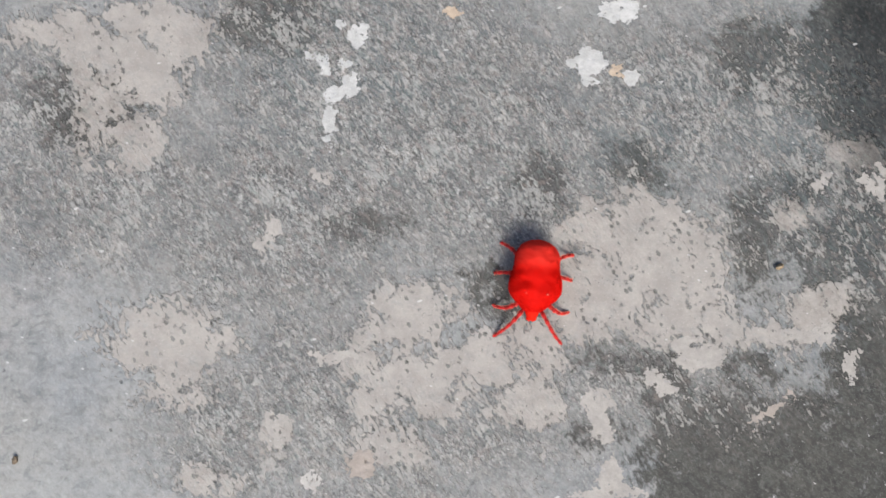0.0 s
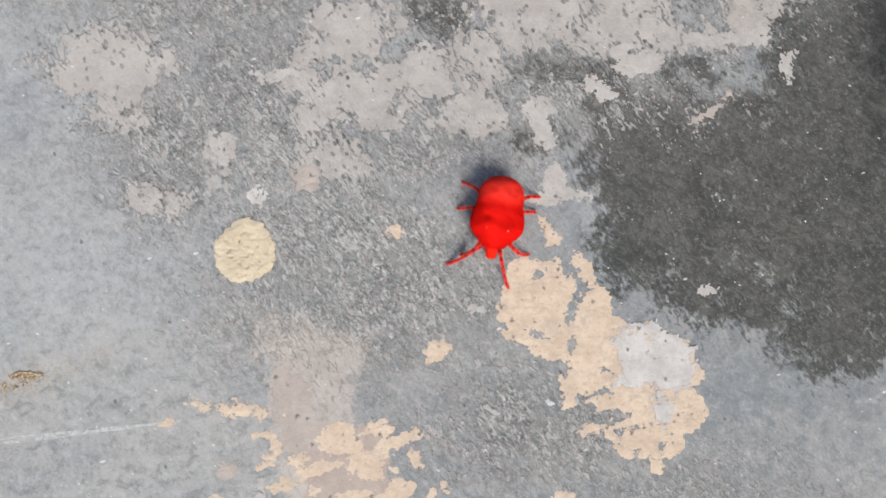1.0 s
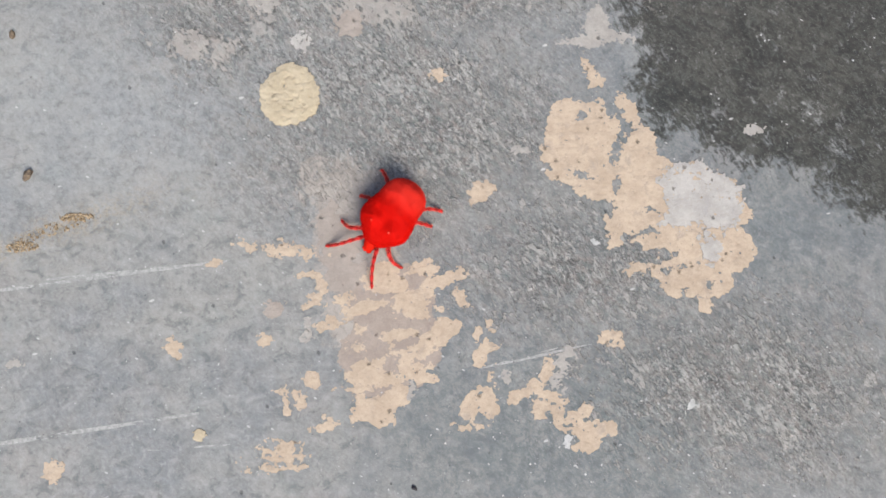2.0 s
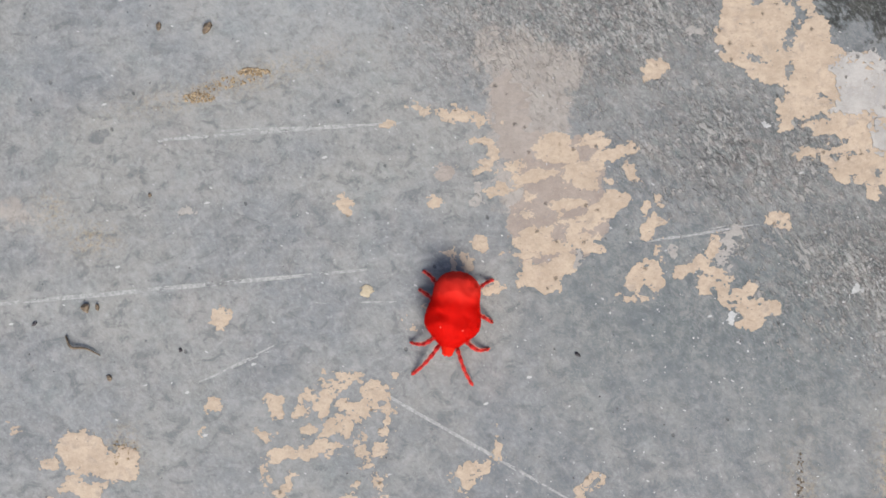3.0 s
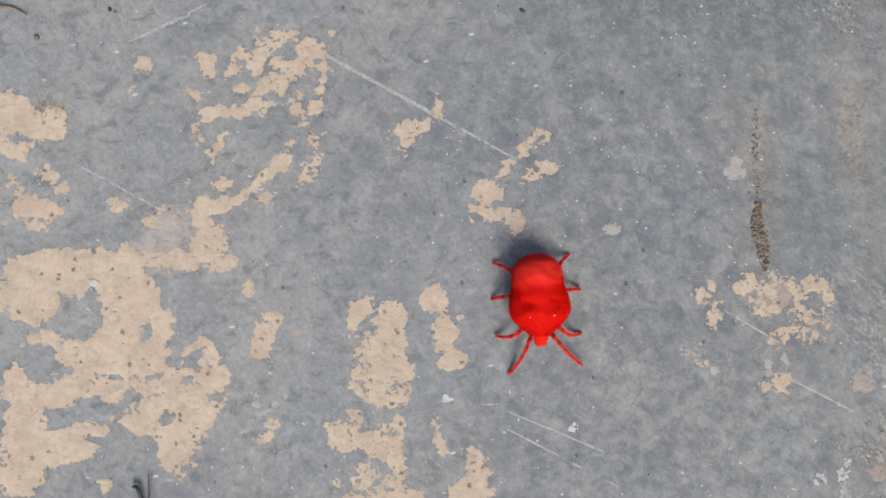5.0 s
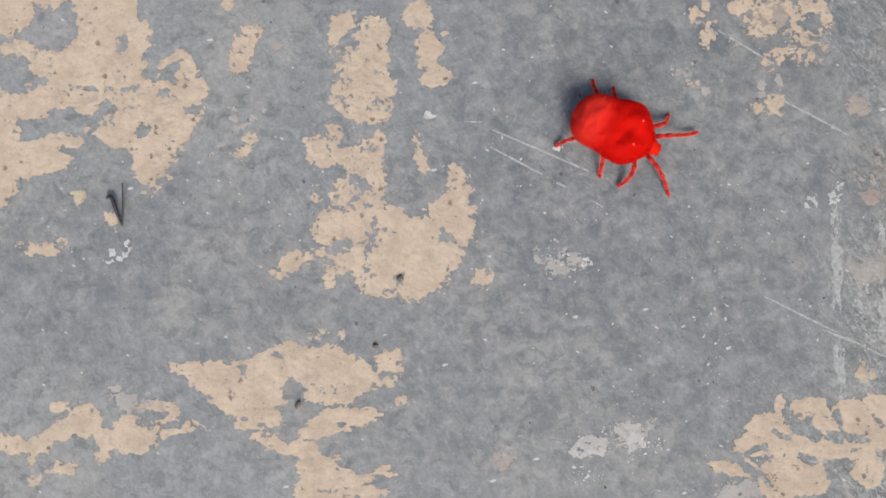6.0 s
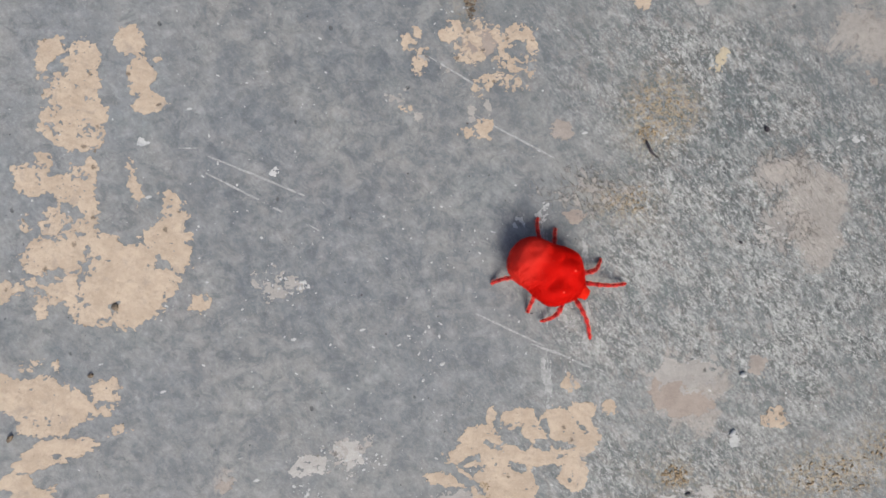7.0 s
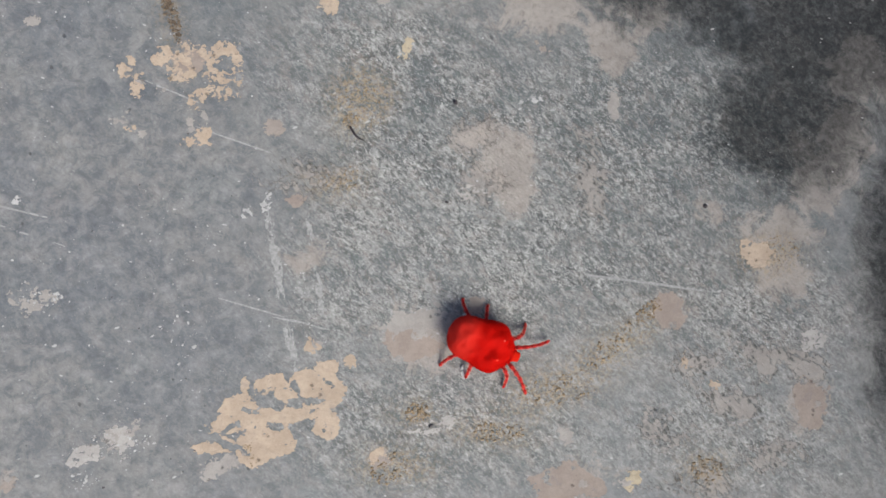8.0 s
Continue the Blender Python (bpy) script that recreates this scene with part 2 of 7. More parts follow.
    base = m.mix(m.math("MULTIPLY", brushed, m.ramp(hue, 0.46, 0.34, 0.0, 0.38)), base, (0.150, 0.188, 0.176))
    # chips out of the skin, thickest along its rim
    dist, tint = m.cells(1.0, m.space(-56, (1.3, 0.8, 1), (0.02, 0.05, 0)))
    gap = m.tree.nodes.new("ShaderNodeSeparateColor")
    m.put(gap.inputs[0], tint)
    gone = m.math("MULTIPLY", m.ramp(m.math("ADD", dist, m.math("MULTIPLY", m.math("SUBTRACT", grit, 0.5), 0.6)), 0.42, 0.30), m.ramp(gap.outputs[0], m.ramp(cover, 0.55, 1.3, 0.62, 0.97), 1.0, 0.0, 6.0))
    gone = m.math("MINIMUM", m.math("MULTIPLY", gone, m.ramp(skin, 0.25, 0.5)), 1.0)
    base = m.mix(m.math("MULTIPLY", gone, 0.8), base, m.mix(m.ramp(cloud, 0.4, 0.6), (0.075, 0.072, 0.068), (0.15, 0.155, 0.148)))
    # thin tan film, rubbed and blotchy
    veil = m.math("ADD", m.field("film"), m.math("MULTIPLY", m.math("SUBTRACT", m.noise(5.0, 10, 0.8, None, 0.6), 0.5), 3.2))
    veil = m.math("MULTIPLY", veil, m.ramp(m.field("film"), 0.01, 0.12, 0.4, 1.0))
    tan = m.mix(m.ramp(cloud, 0.38, 0.62), (0.292, 0.260, 0.230), (0.372, 0.335, 0.298))
    tan = m.mix(m.ramp(mottle, 0.50, 0.36, 0.0, 0.6), tan, (0.15, 0.13, 0.112))
    tan = m.mix(m.ramp(chips, 0.56, 0.70, 0.0, 0.6), tan, (0.40, 0.385, 0.36))
    base = m.mix(m.math("MULTIPLY", m.ramp(veil, 0.36, 0.70, 0.0, 0.75), m.math("SUBTRACT", 1.0, m.math("MULTIPLY", edge_shade, 0.8))), base, tan)
    # soil dust
    grain = m.math("MULTIPLY", dust, m.ramp(m.noise(0.8, 5, 0.75), 0.44, 0.60))
    base = m.mix(m.math("MULTIPLY", grain, 0.85), base, (0.34, 0.265, 0.165))
    base = m.mix(m.math("MULTIPLY", dust, m.ramp(m.noise(0.45, 4, 0.6, m.space(0, (1, 1, 1), (0.3, 0.4, 0))), 0.44, 0.40, 0.0, 0.7)), base, (0.085, 0.065, 0.045))
    # scattered white specks and dark pits
    def dots(size, turn, stretch, shift, near, rare):
        dist, tint = m.cells(size, m.space(turn, stretch, shift))
        pick = m.tree.nodes.new("ShaderNodeSeparateColor")
        m.put(pick.inputs[0], tint)
        ragged = m.math("ADD", dist, m.math("MULTIPLY", m.math("SUBTRACT", grit, 0.5), 0.07))
        return m.math("MULTIPLY", m.ramp(ragged, near, near * 0.6), m.ramp(pick.outputs[0], rare, rare + 0.03))

    speck = m.math("MAXIMUM", dots(2.3, -25, (1.7, 0.8, 1), (0.0, 0.0, 0), 0.085, 0.55), dots(5.5, 15, (1.5, 0.7, 1), (0.01, 0.02, 0), 0.065, 0.45))
    base = m.mix(m.math("MULTIPLY", speck, 0.6), base, (0.56, 0.555, 0.54))
    pit = m.math("MAXIMUM", dots(4.3, 20, (1, 1.4, 1), (0.013, 0.007, 0), 0.07, 0.5), dots(2.2, 60, (1.2, 0.8, 1), (0.003, 0.009, 0), 0.08, 0.84))
    base = m.mix(m.math("MULTIPLY", pit, 0.6), base, (0.055, 0.056, 0.060))
    high = m.math("ADD", m.math("MULTIPLY", fine, 0.5), m.math("MULTIPLY", shown, 0.75))
    high = m.math("ADD", high, m.math("MULTIPLY", lumps, m.ramp(brushed, 0.1, 0.9, 0.12, 2.6)))
    high = m.math("ADD", high, m.math("MULTIPLY", m.math("MULTIPLY", stroke, rubbed), 1.6))
    high = m.math("SUBTRACT", high, pit)
    m.put(m.bsdf.inputs["Specular IOR Level"], m.math("MULTIPLY", m.ramp(edge_shade, 0.1, 0.8, 0.45, 0.12), m.ramp(damp, 0.4, 0.7, 1.0, 0.45)))
    high = m.math("ADD", high, m.math("MULTIPLY", m.math("MULTIPLY", chips, brushed), 0.5))
    return m.done(base, high, 0.12, m.ramp(cloud, 0.3, 0.7, 0.58, 0.8))


def plaster_material(name, dark, light, spot, pits=0.55, depth=0.14, holes=0.75):
    """Chalky residue: warm mottling, small dark pits, rubbed grey places."""
    m = Nodes(name, 0.9)
    cloud, fine, grit = m.noise(4, 6, 0.7), m.noise(0.8, 6, 0.75), m.noise(0.28, 3, 0.6)
    c = m.mix(m.ramp(cloud, 0.36, 0.64), dark, light)
    c = m.mix(m.ramp(m.noise(2.8, 8, 0.78, None, 0.5), 0.54, 0.64, 0.0, pits), c, tuple(v * k for v, k in zip(spot, (0.86, 0.93, 1.05))))
    c = m.mix(m.ramp(fine, 0.48, 0.34, 0.0, pits), c, spot)
    c = m.mix(m.ramp(grit, 0.55, 0.75, 0.0, 0.4), c, tuple(min(1.0, v * 1.22) for v in light))
    dist, tint = m.cells(1.9)
    pick = m.tree.nodes.new("ShaderNodeSeparateColor")
    m.put(pick.inputs[0], tint)
    ragged = m.math("ADD", dist, m.math("MULTIPLY", m.math("SUBTRACT", grit, 0.5), 0.5))
    pit = m.math("MULTIPLY", m.ramp(ragged, 0.20, 0.09), m.ramp(pick.outputs[0], 0.50, 0.55))
    c = m.mix(m.math("MULTIPLY", pit, holes), c, tuple(v * 0.42 for v in spot))
    grain_ = m.noise(0.45, 6, 0.8, None, 0.3)
    c = m.mix(m.ramp(grain_, 0.42, 0.32, 0.0, pits), c, tuple(v * 0.62 for v in spot))
    scrape = m.noise(1.1, 7, 0.75, m.space(-28, (2.4, 0.55, 1)), 0.5)
    c = m.mix(m.ramp(scrape, 0.60, 0.70, 0.0, pits * 0.7), c, tuple(v * 0.80 for v in spot))
    return m.done(c, m.math("SUBTRACT", m.math("ADD", m.math("MULTIPLY", fine, 0.7), m.math("MULTIPLY", grain_, 0.5)), pit), depth * 0.8)


def velvet_material(name, colour, sheen=0.6, bands=0.0, tail=None):
    m = Nodes(name, 0.75)
    fine = m.noise(0.5, 3, 0.6)
    c = m.mix(m.ramp(fine, 0.3, 0.7), tuple(v * 0.9 for v in colour), colour)
    if tail:
        # paler, pinker hair towards the tail
        along = m.tree.nodes.new("ShaderNodeSeparateXYZ")
        m.put(along.inputs[0], m.coord)
        c = m.mix(m.ramp(m.math("ADD", along.outputs[0], m.math("MULTIPLY", m.math("SUBTRACT", m.noise(2.5, 3, 0.6), 0.5), 0.004)), 0.0, -0.0045), c, tail)
    if bands:
        # darker rings between the joints, along the leg
        split = m.tree.nodes.new("ShaderNodeSeparateXYZ")
        m.put(split.inputs[0], m.coord)
        ring = m.math("SINE", m.math("MULTIPLY", split.outputs[0], 2 * math.pi / (bands * MM)))
        c = m.mix(m.ramp(ring, -0.2, 0.8, 0.0, 0.75), c, tuple(v * 0.38 for v in colour))
    m.bsdf.inputs["Sheen Weight"].default_value = sheen
    m.bsdf.inputs["Sheen Roughness"].default_value = 0.4
    m.bsdf.inputs["Sheen Tint"].default_value = (1.0, 0.25, 0.15, 1)
    m.bsdf.inputs["Specular IOR Level"].default_value = 0.08
    return m.done(c, fine, 0.025)


def plain_material(name, a, b, size=1.0, rough=0.7, depth=0.05):
    m = Nodes(name, rough)
    n = m.noise(size, 4, 0.6)
    return m.done(m.mix(m.ramp(n, 0.35, 0.65), a, b), n, depth)


CEMENT = cement_material()
BEIGE = plaster_material("beige_plaster", (0.388, 0.308, 0.232), (0.466, 0.376, 0.288), (0.325, 0.260, 0.197))
YELLOW = plaster_material("cream_plaster", (0.385, 0.325, 0.228), (0.455, 0.388, 0.280), (0.38, 0.318, 0.222), 0.4, 0.1, 0.12)
SKIM = plaster_material("pale_skim", (0.285, 0.268, 0.247), (0.352, 0.333, 0.308), (0.27, 0.25, 0.235), 0.4)
ROSE = plaster_material("rose_skim", (0.265, 0.232, 0.205), (0.325, 0.285, 0.252), (0.25, 0.22, 0.195), 0.4)
TAN = plaster_material("tan_skim", (0.262, 0.219, 0.190), (0.322, 0.272, 0.234), (0.25, 0.21, 0.182), 0.5)
FILM = plaster_material("worn_white_film", (0.34, 0.325, 0.305), (0.42, 0.402, 0.38), (0.33, 0.30, 0.27), 0.4)
WHITE = plaster_material("white_paint", (0.36, 0.36, 0.35), (0.48, 0.48, 0.47), (0.30, 0.30, 0.29), 0.4)
SAND = plain_material("brown_soil", (0.17, 0.12, 0.07), (0.36, 0.28, 0.18), 0.5, 0.95, 0.1)
CHALK = plain_material("chalky_scratch", (0.245, 0.25, 0.245), (0.36, 0.36, 0.35), 0.6, 0.9)
BLACK = plain_material("dark_fibre", (0.02, 0.017, 0.02), (0.05, 0.04, 0.045), 0.5, 0.5)
STRAW = plain_material("dry_brown", (0.085, 0.062, 0.042), (0.19, 0.145, 0.10), 0.6, 0.8)
RED = velvet_material("red_velvet", (0.52, 0.0030, 0.0006), 0.06, 0.0, (0.61, 0.027, 0.017))
SNOUT_RED = velvet_material("orange_red_velvet", (0.54, 0.010, 0.002), 0.1)
LEG_RED = velvet_material("red_leg", (0.46, 0.022, 0.022), 0.4, 1.3)
HAIR_RED = velvet_material("pale_red_hair", (0.80, 0.17, 0.12), 0.5)
EYE_RED = plain_material("glossy_red", (0.85, 0.05, 0.03), (0.9, 0.10, 0.06), 0.3, 0.25)


# ---- shapes ----
def value_noise(x, y, seed):
    """Smooth noise from 0 to 1 on a unit lattice."""
    xi, yi = np.floor(x).astype(np.int64), np.floor(y).astype(np.int64)
    u, v = x - xi, y - yi
    u, v = u * u * (3 - 2 * u), v * v * (3 - 2 * v)

    def corner(a, b):
        h = (a * 374761393 + b * 668265263 + seed * 1442695041) & 0x7FFFFFFF
        h = ((h ^ (h >> 13)) * 1274126177) & 0x7FFFFFFF
        return ((h ^ (h >> 16)) & 0xFFFF) / 65535.0

    low = corner(xi, yi) * (1 - u) + corner(xi + 1, yi) * u
    return low * (1 - v) + (corner(xi, yi + 1) * (1 - u) + corner(xi + 1, yi + 1) * u) * v


def layered(x, y, seed, octaves=4, gain=0.55):
    total, weight, size = 0.0, 0.0, 1.0
    for n in range(octaves):
        total = total + (value_noise(x * size, y * size, seed + 17 * n) - 0.5) * gain**n
        weight, size = weight + gain**n, size * 2.07
    return total / weight


def spread(x, y, blobs):
    """How far inside a union of turned ellipses each place lies, in millimetres."""
    best = np.full(np.shape(x), -1e3)
    for bx, by, rx, ry, turn in blobs:
        c, s = math.cos(radians(turn)), math.sin(radians(turn))
        u, v = (x - bx) * c + (y - by) * s, (y - by) * c - (x - bx) * s
        d = (1 - np.sqrt((u / rx) ** 2 + (v / ry) ** 2 + 1e-9)) * min(rx, ry)
        top = np.maximum(best, d)
        best = top + 0.10 * np.exp(-np.abs(best - d) / 0.3)
    return best


def mesh_object(name, verts, faces, material, smooth=False):
    me = bpy.data.meshes.new(name)
    me.from_pydata(verts, [], faces)
    me.materials.append(material)
    if smooth:
        me.shade_smooth()
    return new(name, me)


PATCH = [0]


def patch(name, material, blobs, holes=(), label="", category="plaster patch", group="", rough=1.2, grain=1.9, pits=0.35,
          high=0.11, step=0.16, lift=0.0, streak=0.0, stretch=1.0, kind=""):
    """A thin ragged layer on the floor: a union of ellipses less some holes, its rim broken by noise, cut out of a fine lattice."""
    PATCH[0] += 1
    seed = 31 * PATCH[0]
    far = 2.0 + rough
    lo = [min(b[i] - max(b[2], b[3]) for b in blobs) - far for i in (0, 1)]
    hi = [max(b[i] + max(b[2], b[3]) for b in blobs) + far for i in (0, 1)]
    nx, ny = [int((hi[i] - lo[i]) / step) + 2 for i in (0, 1)]
    gx, gy = np.meshgrid(lo[0] + step * np.arange(nx), lo[1] + step * np.arange(ny), indexing="ij")
    bend = 2.6 * min(1.0, rough)
    wx, wy = gx + bend * layered(gx / 2.6, gy / 2.6, seed + 5, 5, 0.6), gy + bend * layered(gx / 2.6, gy / 2.6, seed + 9, 5, 0.6)
    f = spread(wx, wy, blobs)
    if holes:
        f = np.minimum(f, -spread(wx, wy, holes))
    c, s = math.cos(radians(streak)), math.sin(radians(streak))
    u, v = (gx * c + gy * s) / stretch, gy * c - gx * s
    f = f + rough * layered(u / grain, v / grain, seed, 6, 0.74) * 3.6
    small = layered(u / 1.3, v / 0.8, seed + 3, 4, 0.75)
    worn = np.clip(0.45 + 2.6 * layered(gx / 6.5, gy / 6.5, seed + 21, 2), 0, 1.3)
    vein = np.abs(layered(u / 2.1, v / 1.7, seed + 41, 4, 0.6))
    f = np.minimum(f, (vein - 0.075 * pits * np.clip(worn * 1.6 - 0.35, 0, 1.2)) * 9.0) if pits > 0.25 else f
    f = np.minimum(f, (0.36 - pits * 0.62 * worn - small) * 3.0) if pits else f
    crisp = min(0.8, 0.2 + 0.9 * rough) if high > 0.05 else 0.0
    f = f + crisp * (2.0 * layered(u / 0.85, v / 0.65, seed + 51, 3, 0.8) - 1.1 * np.clip(layered(gx / 1.5, gy / 1.5, seed + 57, 3, 0.6), 0, 1))
    nick = layered(u / 0.7, v / 0.55, seed + 61, 2, 0.6)
    f = np.minimum(f, (0.41 - 0.25 * pits - 0.06 * worn - nick) * 3.0) if crisp else f
    f += 0.013 * step + 0.10 * min(rough, 1.0)
    relief = layered(gx / 0.9, gy / 0.9, seed + 2, 3)
    top = high * (0.45 + 0.55 * np.clip(f / 0.9, 0, 1)) * (1 + 0.5 * relief) + lift
    inside = f > 0
    number, verts, faces, rims = {}, [], [], []

    def grid_vert(i, j):
        key = (i, j)
        if key not in number:
            number[key] = len(verts)
            verts.append((gx[i, j] * MM, gy[i, j] * MM, top[i, j] * MM))
        return number[key]

    def edge_vert(i, j, k, l):
        key = (i, j, k, l) if (i, j) < (k, l) else (k, l, i, j)
        if key not in number:
            a, b = f[i, j], f[k, l]
            w = a / (a - b)
            number[key] = len(verts)
            verts.append(((gx[i, j] + (gx[k, l] - gx[i, j]) * w) * MM, (gy[i, j] + (gy[k, l] - gy[i, j]) * w) * MM,
                          (high * 0.40 + lift) * MM))
        return number[key]

    count = inside[:-1, :-1].astype(int) + inside[1:, :-1] + inside[1:, 1:] + inside[:-1, 1:]
    for i, j in zip(*np.nonzero(count)):
        ring = ((i, j), (i + 1, j), (i + 1, j + 1), (i, j + 1))
        if count[i, j] == 4:
            faces.append([grid_vert(*p) for p in ring])
            continue
        face, cuts = [], []
        for a in range(4):
            p, q = ring[a], ring[(a + 1) % 4]
            if inside[p]:
                face.append(grid_vert(*p))
            if inside[p] != inside[q]:
                e = edge_vert(*p, *q)
                cuts.append((e, inside[p]))
                face.append(e)
        if len(face) > 2:
            faces.append(face)
            for a in range(len(cuts)):
                if cuts[a][1]:
                    rims.append((cuts[a][0], cuts[(a + 1) % len(cuts)][0]))
    foot = {}
    for a, b in rims:
        for e in (a, b):
            if e not in foot:
                foot[e] = len(verts)
                verts.append((verts[e][0], verts[e][1], (lift - 0.06) * MM))
        faces.append([a, foot[a], foot[b], b][::-1])
    if not faces:
        return None
    ob = mesh_object(name, verts, faces, material, True)
    return tagged(ob, label, category, group, kind)


# ---- the floor ----
FIELDS = {}


def field(name, blobs, soft, ground):
    """Adds ellipses (centre, radii, turn) to one kind of wear; soft: how far its rim fades, in millimetres."""
    FIELDS.setdefault(name, ([], soft, ground))[0].extend(blobs)


# skin: pale coat; film: tan veil; pale_zone: paler; cool: bluish; stain: damp; brushed: roughened; edge_shade: shade
# painted near-black
field("skin", [(-47.7, 115.4, 10.3, 7.7, 3), (-50.8, 107.1, 6, 6.2, 3), (-56.7, 121.7, 7, 5.8, 3), (-53.2, 101.3, 4.2, 1.9, 3), (30.6, 91.3, 8, 8, 2), (29.1, 78.1, 9.9, 5.5, 2), (47.8, 87.3, 5.2, 8.4, 2), (44.1, 78.7, 10.9, 5.1, 2), (57.3, 77.4, 7.6, 3.2, 2), (68.7, 81.6, 5.2, 4.3, 2), (62.9, 97.7, 3.5, 2.5, 3), (-48.1, 120.2, 12.2, 7.2, 3)], 2.2, 0)
field("skin", [(-38.7, 121.2, 4.2, 5.8, 3), (-47.4, 105.3, 5.6, 5.7, 3), (-65, 121.3, 5.6, 2.9, 3), (-50.3, 112.4, 4.2, 4.8, 3), (-40, 72.5, 10, 6.4, 2), (-29, 72.1, 4.1, 2.7, 2), (-35.7, 63.6, 6.4, 4.1, 2), (-30.2, 49.5, 6.3, 2.7, 2), (39.2, 90.7, 10.4, 9.4, 2), (32.8, 80.1, 14.1, 4.6, 2), (48.8, 83.6, 4.7, 3.7, 2), (1.1, 77.9, 9.3, 6, 2)], 2.2, 0)
field("skin", [(-0.1, 65, 8.7, 6.3, 2), (13.5, 70.1, 12.1, 4.6, 2), (19.8, 63, 6.9, 5, 2), (-3.3, 55, 6.4, 3.6, 2), (24.5, 75.2, 6.5, 2.8, 2), (25.2, 83.6, 4.7, 4.7, 2), (-7.7, 69.3, 3.7, 5.5, 2), (44.2, 75.5, 9.4, 1.7, 2), (66.8, 80.6, 3.8, 2.2, 2), (73.5, 107.6, 4.8, 2.8, -18), (62.9, 97.5, 3.1, 1.7, 3), (48.4, 72.2, 2.6, 2.2, 2)], 2.2, 0)
field("skin", [(-32.2, 49, 4.5, 3.6, 0), (-20.6, 56.2, 2.3, 3.7, 0), (59, -82.1, 4.4, 1.7, 1), (120.8, -122.6, 3.1, 2, -7), (132.7, -121.1, 3.9, 2.4, -7), (141, -124.1, 2.8, 3, -7), (127.1, -130.3, 4.2, 2, -8), (134.4, -139.2, 4.3, 2.5, -8), (114.2, -132.5, 4.1, 2.3, -8), (120, -143, 5.2, 1.9, -8), (105.8, -87.1, 2.2, 5, -5), (86.6, -79.4, 2.6, 2.9, -5)], 2.2, 0)
field("skin", [(86.7, -87.3, 2.9, 2.3, -6)], 2.2, 0)
field("film", [(145.6, -86.2, 2.2, 1.7, -5), (91.5, -84.8, 6, 7, -5), (87.6, -79.5, 3, 3.3, -5), (101.4, -57.5, 11.3, 3.9, -4), (113, -63.9, 4.7, 5.1, -4), (121, -59.8, 4.3, 2.9, -4), (161.1, -73.3, 7.5, 6.6, -4), (154.7, -85.5, 5.1, 6.3, -5), (149, -93.3, 6.1, 5.2, -6), (140.8, -99.7, 6.8, 4.7, -6), (141, -131.4, 3.7, 4.4, -8), (96.2, -138.5, 6.1, 3, -8)], 2.5, 0)
field("film", [(140, -108.8, 5, 4.6, -6), (117.1, -111.7, 3.1, 3.5, -7), (73.2, -111.3, 4.9, 4.9, -7), (56.6, -96.1, 3.7, 2.4, -6), (127.8, -95.8, 2.6, 2, -6), (-6.9, 19, 6.9, 10.3, 3), (-2.3, 5.2, 7.7, 7.8, 3), (-9.5, 26.4, 5.5, 4.7, 3), (-2.1, 25.8, 4.6, 4.7, 3), (-47.9, -58.4, 4.2, 4.9, 3), (-3.8, 7.3, 4.5, 6.5, 3), (-86.5, -3.9, 2.7, 1.8, 3)], 2.5, 0)
field("film", [(73.5, -112.4, 4, 2.6, 0), (69.9, -107.7, 2.2, 1.3, 0), (8.2, -126.2, 1, 0.7, 6)], 2.5, 0)
field("pale_zone", [(126.8, -132.2, 23.6, 11.7, -8), (105.7, -135.1, 18.4, 7.6, -8), (112.8, -120.5, 12.4, 5.8, -7), (90.5, -96.4, 18.1, 12.5, -6), (-38.9, 39.5, 29.7, 15.9, 1), (-13.9, 45.3, 16.4, 16.1, 1), (-42.5, 73.2, 11.9, 12, 1), (-12.6, 46.9, 21, 10, 0)], 10, 0)
field("cool", [(122.2, -74.4, 28.3, 14.2, -5), (132.7, -91.7, 18.6, 13.2, -6), (79.4, -73.9, 11.8, 8.8, -5), (100.3, -98.5, 12.2, 5.9, -6), (78.6, -131.2, 15.5, 5.5, -8), (56.6, 18.9, 15.3, 7.3, 0), (40, 34.6, 5.5, 5.6, 0), (-12.1, 118.1, 15.2, 9.7, 3), (41.7, 110, 14.5, 8.7, 3), (65.8, 114.1, 13.6, 19.3, 3), (72.5, 93.1, 7.7, 10.4, 2), (22.3, -15.2, 16.6, 9.7, 3)], 8, 0)
field("cool", [(36.3, -16.3, 10.5, 14, 3), (5.6, -11.5, 5.3, 10.7, 3)], 8, 0)
field("stain", [(58.7, 51.5, 21.5, 16, -20), (84.2, 49.6, 21.1, 23.3, 0), (46.6, 59, 8.5, 8.5, 0), (87.5, 79.4, 11.7, 13.6, 0), (15.9, 79.8, 7, 4.3, -20), (19.5, 99.4, 5.2, 7.1, -7), (12.1, 83, 3.7, 4.2, 2), (57.2, 95.3, 5.7, 5.7, 3), (36.1, 103.9, 6.7, 4.3, 3), (-25.8, 125.2, 11.4, 5.9, 3), (-55.7, 109.2, 8.4, 7.6, 3), (33, 70.9, 5.6, 2.8, 2)], 3.5, 0)
